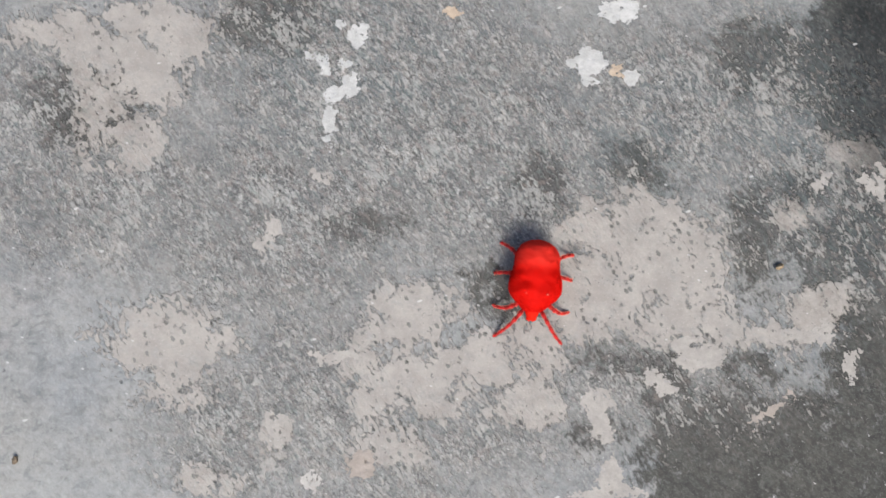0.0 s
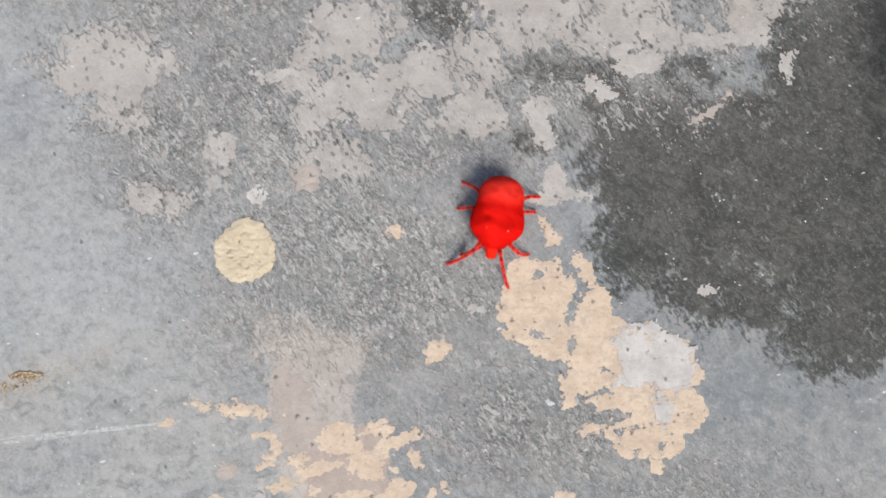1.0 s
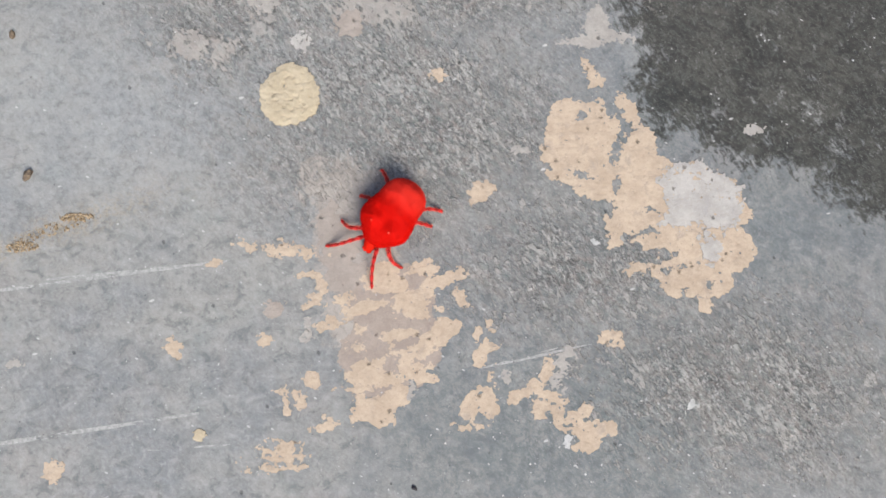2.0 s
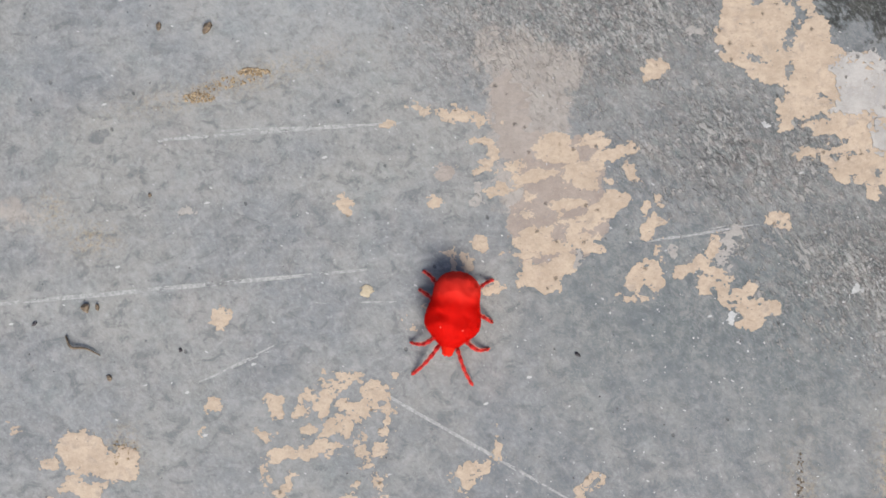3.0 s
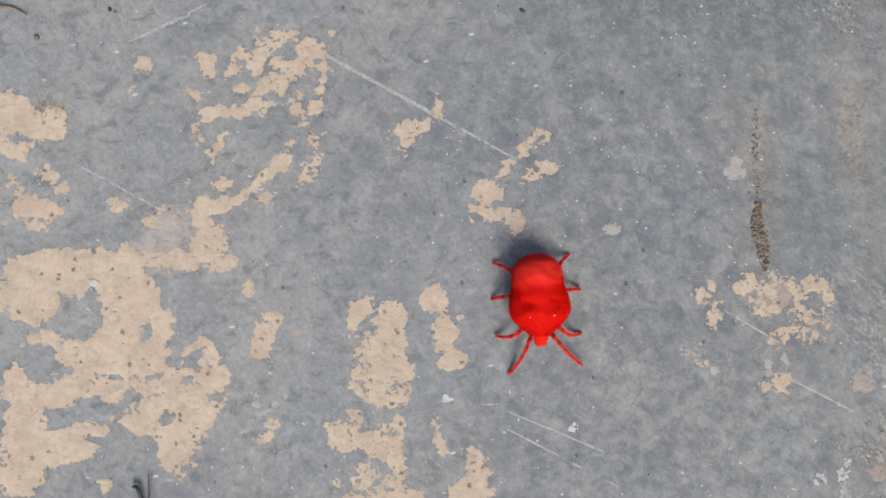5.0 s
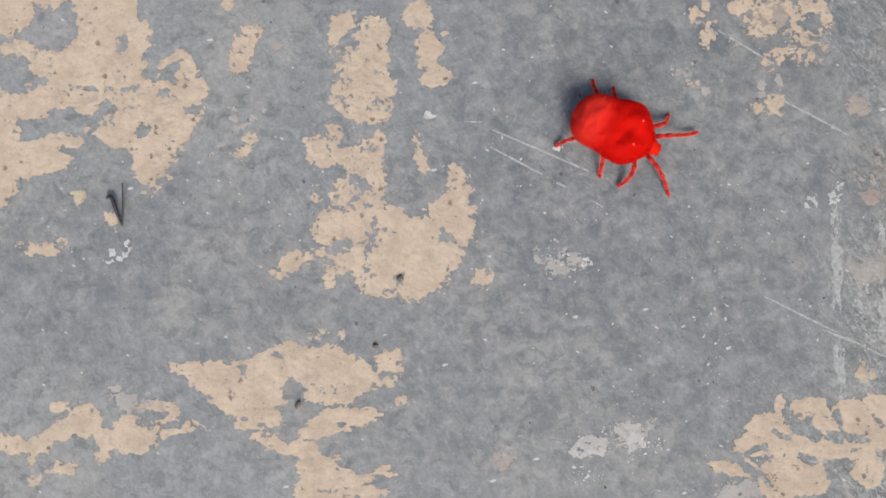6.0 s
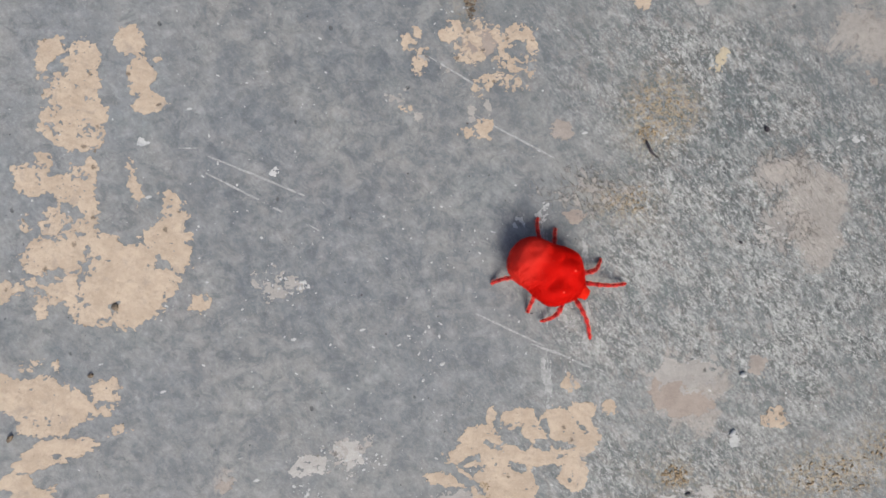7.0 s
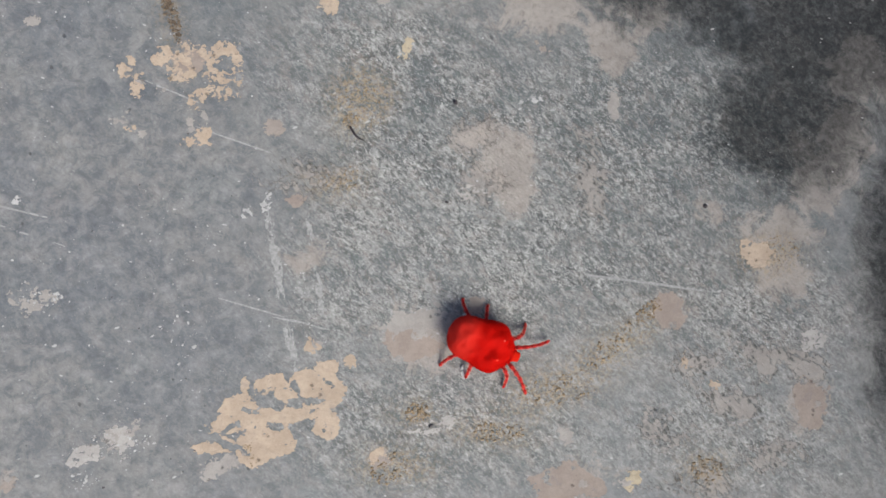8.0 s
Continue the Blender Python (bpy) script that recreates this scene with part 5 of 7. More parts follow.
patch("plaster_patch", BEIGE, [(-42.4, -85.4, 2.6, 3.1, 3), (-43.3, -89.7, 1.3, 3.1, -5)],
      (), label='flaking beige plaster residue stuck to grey cement', group='plaster residues on the floor', rough=0.8, pits=0.27)
patch("paint_flake", WHITE, [(-58.4, -64.7, 0.7, 0.4, 3)],
      (), label='flaking white paint residue on the cement', category='paint flake', group='white paint residues', rough=0.3, grain=1.2, pits=0.25, high=0.1, step=0.17, lift=0.2)
patch("plaster_patch", BEIGE, [(-41.9, -59.1, 2.5, 2.5, -17), (-44.6, -61.3, 1.7, 0.8, 3), (-38.9, -60.7, 1.5, 1.2, 3)],
      (), label='flaking beige plaster residue stuck to grey cement', group='plaster residues on the floor', rough=0.9, pits=0.3)
patch("plaster_patch", ROSE, [(-47.9, -56.5, 2.2, 3.3, 3), (-48, -61.5, 1.2, 1.2, 3)],
      (), label='flaking beige plaster residue stuck to grey cement', group='plaster residues on the floor', rough=1.0, pits=0.36)
patch("plaster_spot", BEIGE, [(-32.7, -72.4, 1.6, 2.8, -7)],
      (), label='small splash of beige plaster on the cement', category='plaster spot', group='plaster residues on the floor', rough=0.8, grain=0.95, pits=0.3, step=0.15)
patch("plaster_spot", BEIGE, [(-31, -69, 1.2, 0.7, 3)],
      (), label='small splash of beige plaster on the cement', category='plaster spot', group='plaster residues on the floor', rough=0.62, grain=0.95, pits=0.2, step=0.15)
patch("plaster_spot", BEIGE, [(-30.4, -84.2, 0.71, 0.55, 34)],
      (), label='small splash of beige plaster on the cement', category='plaster spot', group='plaster residues on the floor', rough=0.62, grain=0.95, pits=0.2, step=0.15)
patch("plaster_spot", BEIGE, [(-35.3, -64.6, 1, 1.2, 3)],
      (), label='small splash of beige plaster on the cement', category='plaster spot', group='plaster residues on the floor', rough=0.6, grain=0.95, pits=0.2, step=0.15)
patch("plaster_patch", BEIGE, [(-18.8, -66.6, 1.8, 1.5, 43), (-20.2, -68.9, 0.8, 1.5, 3)],
      (), label='flaking beige plaster residue stuck to grey cement', group='plaster residues on the floor', rough=0.6, pits=0.21)
patch("plaster_patch", BEIGE, [(-14.4, -69.8, 2.3, 4.5, 3), (-16.2, -73.2, 3.1, 3.7, 3), (-12.8, -75.5, 1.8, 4.1, 3), (-17.2, -77.3, 2.3, 2.8, 3), (-13.9, -79.2, 2.4, 1.1, 3)],
      (), label='flaking beige plaster residue stuck to grey cement', group='plaster residues on the floor', rough=0.8, pits=0.3)
patch("plaster_patch", BEIGE, [(-20.2, -85.0, 2.4, 1.5, -8), (-18.8, -82.7, 0.71, 1.4, 4), (-15.4, -85.1, 3.6, 1.9, 12), (-12.6, -84.6, 1.6, 2.5, 4), (-12.4, -88.3, 1.6, 4.1, 4), (-14.7, -87.2, 2.2, 1.4, -26), (-18.2, -90.4, 2.4, 1, 14), (-16.5, -91.9, 2.4, 0.86, 4), (-18.0, -93.3, 2.5, 0.78, 4), (-20.7, -91.8, 0.94, 0.55, 4)],
      [(-15.3, -90.9, 0.86, 1.9, 4), (-13.7, -89.7, 0.55, 0.94, 4), (-16.9, -87.4, 0.63, 0.31, 24), (-16.2, -85.1, 0.47, 0.31, 4)], label='flaking beige plaster residue stuck to grey cement', group='plaster residues on the floor', rough=0.9, pits=0.3)
patch("plaster_patch", BEIGE, [(-16.2, -95.4, 3.9, 2.5, 3), (-9, -95.4, 6.4, 3.3, 3), (-7.1, -100.1, 5.2, 3.9, 3), (-1.2, -89.4, 1.8, 3.2, 3), (-0.6, -93.4, 2.4, 3, 3), (-12.8, -99.6, 6, 2, 3), (-3.2, -98.3, 2.8, 2.4, 3), (-10.6, -103, 3.2, 1.4, 3), (-17.7, -99.5, 3.4, 0.78, 12), (-17.6, -96.5, 3.6, 2.8, 4), (-4.9, -102.8, 2.8, 1.6, 24), (-13.6, -102.2, 1.3, 1.7, 4), (-2.5, -92.2, 3.1, 2, 34)],
      [(-13.1, -97.2, 0.4, 3.2, -2), (-16.9, -98.2, 3.2, 0.5, 11), (-20, -100.7, 1.4, 0.6, 3), (-6.7, -92.5, 1, 0.7, 3), (-12.6, -98.2, 0.24, 1.7, 4), (-8.3, -101.8, 0.55, 0.71, 4), (-17.0, -98.3, 1.7, 0.24, 19), (-12.6, -94.4, 0.39, 1.1, 4), (-10.9, -95.3, 0.94, 0.31, -16)], label='flaking beige plaster residue stuck to grey cement', group='plaster residues on the floor', rough=0.8, pits=0.21)
patch("plaster_patch", BEIGE, [(-23.6, -100.9, 1.9, 1.3, 23), (-25.5, -102.6, 1, 0.4, 3)],
      (), label='flaking beige plaster residue stuck to grey cement', group='plaster residues on the floor', rough=0.4, pits=0.06)
patch("plaster_spot", BEIGE, [(3.1, -101.4, 1.1, 0.9, 3)],
      (), label='small splash of beige plaster on the cement', category='plaster spot', group='plaster residues on the floor', rough=0.62, grain=0.95, pits=0.2, step=0.15)
patch("plaster_spot", BEIGE, [(-6.4, -85, 0.6, 2.2, 15)],
      (), label='small splash of beige plaster on the cement', category='plaster spot', group='plaster residues on the floor', rough=0.5, grain=0.95, pits=0.2, step=0.15)
patch("plaster_patch", BEIGE, [(-8.2, -65.3, 2, 2.1, 3), (-6.6, -69.9, 2, 2.6, 3), (-5.2, -73.6, 1.8, 1.8, 3), (-4, -73.4, 1.1, 1, 3)],
      (), label='flaking beige plaster residue stuck to grey cement', group='plaster residues on the floor', rough=0.6, pits=0.09)
patch("plaster_spot", BEIGE, [(-18.1, -102.9, 0.8, 0.9, 3)],
      (), label='small splash of beige plaster on the cement', category='plaster spot', group='plaster residues on the floor', rough=0.62, grain=0.95, pits=0.2, step=0.15)
patch("plaster_spot", BEIGE, [(-3.9, -67.3, 0.4, 0.4, 3)],
      (), label='small splash of beige plaster on the cement', category='plaster spot', group='plaster residues on the floor', rough=0.62, grain=0.95, pits=0.2, step=0.15)
patch("plaster_patch", BEIGE, [(-1, -48.9, 2.6, 1.7, 3), (-0.5, -51.8, 2.5, 1.3, 3), (1.3, -45.5, 1, 1, 2)],
      (), label='flaking beige plaster residue stuck to grey cement', group='plaster residues on the floor', rough=0.8, pits=0.21)
patch("plaster_spot", BEIGE, [(3.3, -53.3, 1.4, 1.7, 3)],
      (), label='small splash of beige plaster on the cement', category='plaster spot', group='plaster residues on the floor', rough=0.6, grain=0.95, pits=0.2, step=0.15)
patch("plaster_patch", BEIGE, [(6.3, -45.7, 3.1, 1.3, 18), (4.9, -42, 2.3, 0.7, 48)],
      (), label='flaking beige plaster residue stuck to grey cement', group='plaster residues on the floor', rough=0.9, pits=0.3)
patch("plaster_spot", BEIGE, [(-11.8, -40.6, 3.3, 0.7, 43)],
      (), label='small splash of beige plaster on the cement', category='plaster spot', group='plaster residues on the floor', rough=0.8, grain=0.95, pits=0.4, step=0.15)
patch("plaster_spot", SKIM, [(34.5, -44, 1.1, 1.4, 2)],
      (), label='small splash of beige plaster on the cement', category='plaster spot', group='plaster residues on the floor', rough=0.62, grain=0.95, pits=0.2, step=0.15)
patch("plaster_spot", SKIM, [(17.4, -53.4, 1.1, 1.1, 3)],
      (), label='small splash of beige plaster on the cement', category='plaster spot', group='plaster residues on the floor', rough=0.62, grain=0.95, pits=0.2, step=0.15)
patch("plaster_spot", BEIGE, [(-58.6, -100.9, 3.1, 1, 3)],
      (), label='small splash of beige plaster on the cement', category='plaster spot', group='plaster residues on the floor', rough=0.62, grain=0.95, pits=0.2, step=0.15)
patch("plaster_spot", YELLOW, [(-54, -93.9, 1, 0.8, 3)],
      (), label='small splash of beige plaster on the cement', category='plaster spot', group='plaster residues on the floor', rough=0.62, grain=0.95, pits=0.2, step=0.15)
patch("plaster_spot", BEIGE, [(-49.1, -96.3, 0.7, 1.1, 3)],
      (), label='small splash of beige plaster on the cement', category='plaster spot', group='plaster residues on the floor', rough=0.62, grain=0.95, pits=0.2, step=0.15)
patch("plaster_patch", BEIGE, [(-37.5, -116.5, 2.2, 1.1, 6), (-33.6, -117.3, 3.4, 2.2, 6), (-29.7, -118.8, 4.3, 3.6, 6), (-26.1, -117.7, 3.6, 3.9, 6), (-23.1, -114, 3.3, 2.1, 6), (-18.1, -115.3, 4.8, 3.3, 6), (-14, -116.4, 3.1, 2.2, 6), (-16.9, -118.8, 3.7, 1.6, 6), (-25.6, -122.1, 2.6, 1.3, 6), (-28.4, -123.5, 2.1, 0.6, 6)],
      [(-22.2, -118.8, 1.3, 1.9, 6), (-21.6, -121.1, 1.5, 1.3, 6), (-22.4, -123.6, 1.9, 1, 6), (-29.1, -115.9, 0.6, 0.7, 6), (-24.6, -113.9, 0.6, 0.5, 6)], label='flaking beige plaster residue stuck to grey cement', group='plaster residues on the floor', rough=0.5, pits=0.13)
patch("plaster_patch", BEIGE, [(-14.4, -121.7, 4, 1.3, 6), (-17.2, -123.6, 3.7, 1.5, 6), (-21.4, -126.2, 5.1, 1.3, -4), (-24.5, -125.4, 2.5, 1.1, 6), (-18.1, -128.8, 3.3, 2.2, 6), (-14.2, -129.9, 4.5, 1.6, 6), (-19.3, -131.5, 1.3, 2.2, 6), (-11.1, -131.4, 2.8, 0.8, -4), (-15.4, -133, 3.6, 0.9, 6), (-19.7, -134.3, 0.7, 0.6, 6), (-9.9, -128.4, 1.5, 0.6, -9), (-8.1, -131.5, 0.6, 0.6, 6)],
      [(-15.4, -126.3, 1.4, 0.7, 6), (-12.8, -126, 1.6, 0.4, 6), (-12.1, -127.7, 1.2, 0.7, 6), (-14.1, -131.4, 2.5, 0.3, 18)], label='flaking beige plaster residue stuck to grey cement', group='plaster residues on the floor', rough=0.6, pits=0.21, streak=12, stretch=2.0)
patch("plaster_patch", BEIGE, [(-9.6, -113.7, 1.5, 1, 6), (-7.8, -114.6, 0.8, 1.9, 6), (-8.9, -116.5, 2.1, 0.7, 6), (-11.2, -116.1, 0.9, 0.7, 6)],
      (), label='flaking beige plaster residue stuck to grey cement', group='plaster residues on the floor', rough=0.6, pits=0.24)
patch("plaster_spot", BEIGE, [(-6.7, -118.9, 0.9, 0.6, 6)],
      (), label='small splash of beige plaster on the cement', category='plaster spot', group='plaster residues on the floor', rough=0.8, grain=0.95, pits=0.4, step=0.15)
patch("plaster_spot", BEIGE, [(-19, -110.5, 0.9, 0.4, 6)],
      (), label='small splash of beige plaster on the cement', category='plaster spot', group='plaster residues on the floor', rough=0.62, grain=0.95, pits=0.2, step=0.15)
patch("plaster_spot", BEIGE, [(-15.8, -110.4, 0.4, 0.7, 6)],
      (), label='small splash of beige plaster on the cement', category='plaster spot', group='plaster residues on the floor', rough=0.62, grain=0.95, pits=0.2, step=0.15)
patch("plaster_spot", SKIM, [(-34.3, -124.7, 0.7, 0.4, 6)],
      (), label='small splash of beige plaster on the cement', category='plaster spot', group='plaster residues on the floor', rough=0.62, grain=0.95, pits=0.2, step=0.15)
patch("plaster_patch", BEIGE, [(-60.5, -128.7, 2.8, 1.2, -1), (-57.0, -128.6, 2.2, 1.6, 19), (-57.7, -130.4, 0.94, 1, 4), (-53.9, -126.4, 2.8, 1.6, 14), (-50.7, -124.8, 2.4, 2.4, 4), (-54.5, -122.7, 1.4, 0.86, 4), (-47.3, -126.9, 2, 1.7, 4), (-43.7, -125.8, 3.6, 2.7, 4), (-39.8, -125.2, 3.3, 1.3, 12), (-37.3, -124.9, 1.9, 0.71, 16), (-41.2, -121.8, 2.4, 0.71, 9), (-43.2, -128.0, 1.9, 0.71, 4), (-48.0, -129.2, 0.94, 1, 4), (-38.1, -122.5, 0.94, 1.1, 4)],
      [(-52.5, -124.1, 0.39, 0.31, 4), (-49.9, -122.8, 0.39, 0.71, 4), (-41.8, -124.3, 0.55, 0.24, 4), (-38.8, -124.4, 1.1, 0.39, -16)], label='flaking beige plaster residue stuck to grey cement', group='plaster residues on the floor', rough=0.5, pits=0.12)
patch("paint_flake", SKIM, [(-42.5, -121.6, 2.2, 1.3, 6)],
      (), label='flaking white paint residue on the cement', category='paint flake', group='white paint residues', rough=1.0, grain=1.2, pits=0.5, high=0.1, step=0.17)
patch("plaster_patch", BEIGE, [(42.5, -120.5, 3.9, 2.4, 26), (41.3, -119.0, 1.6, 0.94, 14), (47.9, -121.6, 4.3, 1.9, 4), (46.5, -125.2, 4.5, 2.8, 4), (49.6, -125.6, 2, 2, 4), (44.4, -116.2, 0.47, 1.7, 4), (43.5, -118.3, 1.1, 1.1, 4), (53.2, -122.0, 3.6, 0.55, 9), (44.7, -127.5, 2.4, 1.4, 4)],
      [(48.5, -119.3, 2, 0.63, -18), (48.1, -122.8, 1.4, 0.71, -11), (49.5, -123.2, 1.1, 0.47, -16), (41.2, -122.4, 0.78, 0.24, 24), (44.9, -119.9, 0.94, 0.31, -16), (47.1, -118.6, 0.78, 0.47, 4), (43.0, -121.9, 0.31, 0.63, 24), (40.4, -123.6, 2.7, 0.24, -38), (41.6, -124.8, 1.9, 0.31, -36)], label='flaking beige plaster residue stuck to grey cement', group='plaster residues on the floor', rough=0.4, pits=0.12)
patch("plaster_patch", BEIGE, [(48.5, -116.0, 3, 1.4, 16), (50.7, -117.6, 1.9, 1.4, -26), (56.0, -116.7, 3.4, 2.5, 4), (54.4, -115.2, 2, 1.3, 4), (58.3, -118.2, 2.4, 2.4, 4), (52.4, -120.9, 1.7, 0.63, 4), (53.9, -120.8, 3.1, 0.78, 4)],
      [(52.5, -116.7, 0.78, 1.4, 29), (52.2, -119.7, 1.3, 0.94, 4), (55.9, -114.8, 0.24, 1.7, 44), (56.1, -119.8, 0.94, 0.47, 4), (57.6, -121.3, 0.94, 0.39, -16), (46.9, -117.3, 0.94, 0.24, 24)], label='flaking beige plaster residue stuck to grey cement', group='plaster residues on the floor', rough=0.4, pits=0.12)
patch("plaster_patch", BEIGE, [(58.5, -114.8, 1.5, 1.1, 6), (56.9, -114.3, 0.7, 0.7, 6)],
      (), label='flaking beige plaster residue stuck to grey cement', group='plaster residues on the floor', rough=0.7, pits=0.3)
patch("plaster_patch", BEIGE, [(56.6, -123.6, 2.2, 2.5, 4), (56.1, -122.1, 1.7, 0.94, 4)],
      [(56.3, -124.1, 0.31, 0.39, 4)], label='flaking beige plaster residue stuck to grey cement', group='plaster residues on the floor', rough=0.35, pits=0.09)
patch("plaster_patch", BEIGE, [(38.1, -124.8, 2.2, 0.71, -18), (36.6, -124.6, 0.71, 0.47, 4), (40.3, -125.5, 1.1, 0.39, -26)],
      (), label='flaking beige plaster residue stuck to grey cement', group='plaster residues on the floor', rough=0.4, pits=0.06)
patch("skim_patch", SKIM, [(40.1, -128.1, 2.7, 0.8, 14), (38.3, -129.2, 0.9, 0.6, 6)],
      (), label='chipped pale skim crust on the cement', category='skim patch', group='skim coats on the floor', rough=0.6, grain=2.4, pits=0.3, high=0.08, streak=-52, stretch=1.5, step=0.18)
patch("plaster_spot", BEIGE, [(61.6, -114.1, 0.8, 0.7, 6)],
      (), label='small splash of beige plaster on the cement', category='plaster spot', group='plaster residues on the floor', rough=0.62, grain=0.95, pits=0.2, step=0.15)
patch("plaster_spot", SKIM, [(55.8, -110.8, 0.6, 0.9, 6)],
      (), label='small splash of beige plaster on the cement', category='plaster spot', group='plaster residues on the floor', rough=0.62, grain=0.95, pits=0.2, step=0.15)
patch("plaster_spot", ROSE, [(64.7, -130.6, 1.6, 1.3, 6)],
      (), label='small splash of beige plaster on the cement', category='plaster spot', group='plaster residues on the floor', rough=0.8, grain=0.95, pits=0.2, step=0.15)
patch("plaster_spot", ROSE, [(8, -126.2, 1.1, 0.7, 26)],
      (), label='small splash of beige plaster on the cement', category='plaster spot', group='plaster residues on the floor', rough=0.62, grain=0.95, pits=0.2, step=0.15)
patch("plaster_spot", SKIM, [(39.5, -128, 1.9, 0.7, 6)],
      (), label='small splash of beige plaster on the cement', category='plaster spot', group='plaster residues on the floor', rough=0.8, grain=0.95, pits=0.2, step=0.15)
patch("plaster_spot", BEIGE, [(-3, -136.9, 1.2, 1, 6)],
      (), label='small splash of beige plaster on the cement', category='plaster spot', group='plaster residues on the floor', rough=0.62, grain=0.95, pits=0.2, step=0.15)
patch("paint_flake", SKIM, [(5.8, -135.2, 3.7, 2.2, 6)],
      (), label='flaking white paint residue on the cement', category='paint flake', group='white paint residues', rough=1.2, grain=1.2, pits=0.95, high=0.06, step=0.17)
patch("paint_flake", SKIM, [(14, -98.4, 3, 1.6, -14)],
      (), label='flaking white paint residue on the cement', category='paint flake', group='white paint residues', rough=1.2, grain=1.2, pits=0.95, high=0.06, step=0.17)
patch("paint_flake", SKIM, [(22.5, -122.3, 4.5, 1.6, 26)],
      (), label='flaking white paint residue on the cement', category='paint flake', group='white paint residues', rough=1.2, grain=1.2, pits=0.95, high=0.065, step=0.17)
patch("plaster_patch", BEIGE, [(45.9, -60.6, 2.8, 1.3, 4), (44.2, -63.4, 0.94, 2.7, 4), (48.0, -63.1, 1, 3.6, 4), (46.6, -65.5, 2, 1.3, 4), (44.5, -67.1, 2.7, 0.78, 14), (46.4, -68.3, 1.6, 0.63, 4), (47.0, -67.1, 1.9, 1.1, 4)],
      [(46.6, -62.5, 1, 1.1, 4), (44.8, -66.3, 0.55, 0.24, 24), (45.8, -67.3, 0.47, 0.24, 4)], label='flaking beige plaster residue stuck to grey cement', group='plaster residues on the floor', rough=0.5, pits=0.45)
patch("plaster_patch", BEIGE, [(42.0, -67.6, 1.3, 0.63, 19), (41.3, -68.6, 0.71, 0.31, 4)],
      (), label='flaking beige plaster residue stuck to grey cement', group='plaster residues on the floor', rough=0.8, pits=0.4)
patch("plaster_patch", BEIGE, [(39.7, -60.8, 2.4, 1.6, 24), (38.6, -63.1, 1.3, 0.94, 4), (40.4, -62.8, 0.94, 1.7, 24), (42.5, -60.5, 0.78, 0.94, 4)],
      (), label='flaking beige plaster residue stuck to grey cement', group='plaster residues on the floor', rough=0.7, pits=0.5)
patch("plaster_patch", BEIGE, [(40.6, -64.4, 1.3, 0.7, 2), (38.3, -64.3, 0.9, 0.5, 2)],
      (), label='flaking beige plaster residue stuck to grey cement', group='plaster residues on the floor', rough=0.6, pits=0.24)
patch("plaster_patch", BEIGE, [(36.1, -61.6, 1.4, 1.1, 2), (37.6, -60, 1.3, 0.5, 2)],
      (), label='flaking beige plaster residue stuck to grey cement', group='plaster residues on the floor', rough=0.9, pits=0.45)
patch("plaster_spot", BEIGE, [(30.5, -63, 0.9, 1, 2)],
      (), label='small splash of beige plaster on the cement', category='plaster spot', group='plaster residues on the floor', rough=0.62, grain=0.95, pits=0.2, step=0.15)
patch("plaster_spot", BEIGE, [(31.6, -61.1, 0.4, 0.4, 2)],
      (), label='small splash of beige plaster on the cement', category='plaster spot', group='plaster residues on the floor', rough=0.62, grain=0.95, pits=0.2, step=0.15)
patch("plaster_spot", BEIGE, [(32.5, -66.2, 1.1, 0.86, 24), (32.8, -64.1, 0.55, 0.39, 4)],
      (), label='small splash of beige plaster on the cement', category='plaster spot', group='plaster residues on the floor', rough=0.62, grain=0.95, pits=0.4, step=0.15)
patch("plaster_spot", SKIM, [(32.9, -64.6, 0.7, 0.5, 2)],
      (), label='small splash of beige plaster on the cement', category='plaster spot', group='plaster residues on the floor', rough=0.62, grain=0.95, pits=0.2, step=0.15)
patch("plaster_spot", SKIM, [(36.6, -65.8, 0.9, 0.4, 27)],
      (), label='small splash of beige plaster on the cement', category='plaster spot', group='plaster residues on the floor', rough=0.62, grain=0.95, pits=0.2, step=0.15)
patch("plaster_spot", SKIM, [(29.3, -71.0, 1.3, 0.55, 14)],
      (), label='small splash of beige plaster on the cement', category='plaster spot', group='plaster residues on the floor', rough=0.9, grain=0.95, pits=0.5, step=0.15)
patch("plaster_spot", BEIGE, [(30.9, -71.9, 0.5, 0.3, 2)],
      (), label='small splash of beige plaster on the cement', category='plaster spot', group='plaster residues on the floor', rough=0.62, grain=0.95, pits=0.2, step=0.15)
patch("plaster_spot", BEIGE, [(40.6, -75.6, 1.6, 0.47, -6), (41.8, -74.7, 0.94, 0.63, 4), (42.2, -73.6, 0.63, 0.71, 4), (39.6, -75.0, 0.47, 0.39, 4)],
      (), label='small splash of beige plaster on the cement', category='plaster spot', group='plaster residues on the floor', rough=0.62, grain=0.95, pits=0.5, step=0.15)
patch("plaster_spot", BEIGE, [(42, -74.4, 0.8, 0.7, 2)],
      (), label='small splash of beige plaster on the cement', category='plaster spot', group='plaster residues on the floor', rough=0.8, grain=0.95, pits=0.4, step=0.15)
patch("plaster_spot", BEIGE, [(41.1, -70.3, 0.3, 0.3, 2)],
      (), label='small splash of beige plaster on the cement', category='plaster spot', group='plaster residues on the floor', rough=0.62, grain=0.95, pits=0.2, step=0.15)
patch("plaster_spot", SKIM, [(42.3, -71.4, 0.3, 0.7, 2)],
      (), label='small splash of beige plaster on the cement', category='plaster spot', group='plaster residues on the floor', rough=0.62, grain=0.95, pits=0.2, step=0.15)
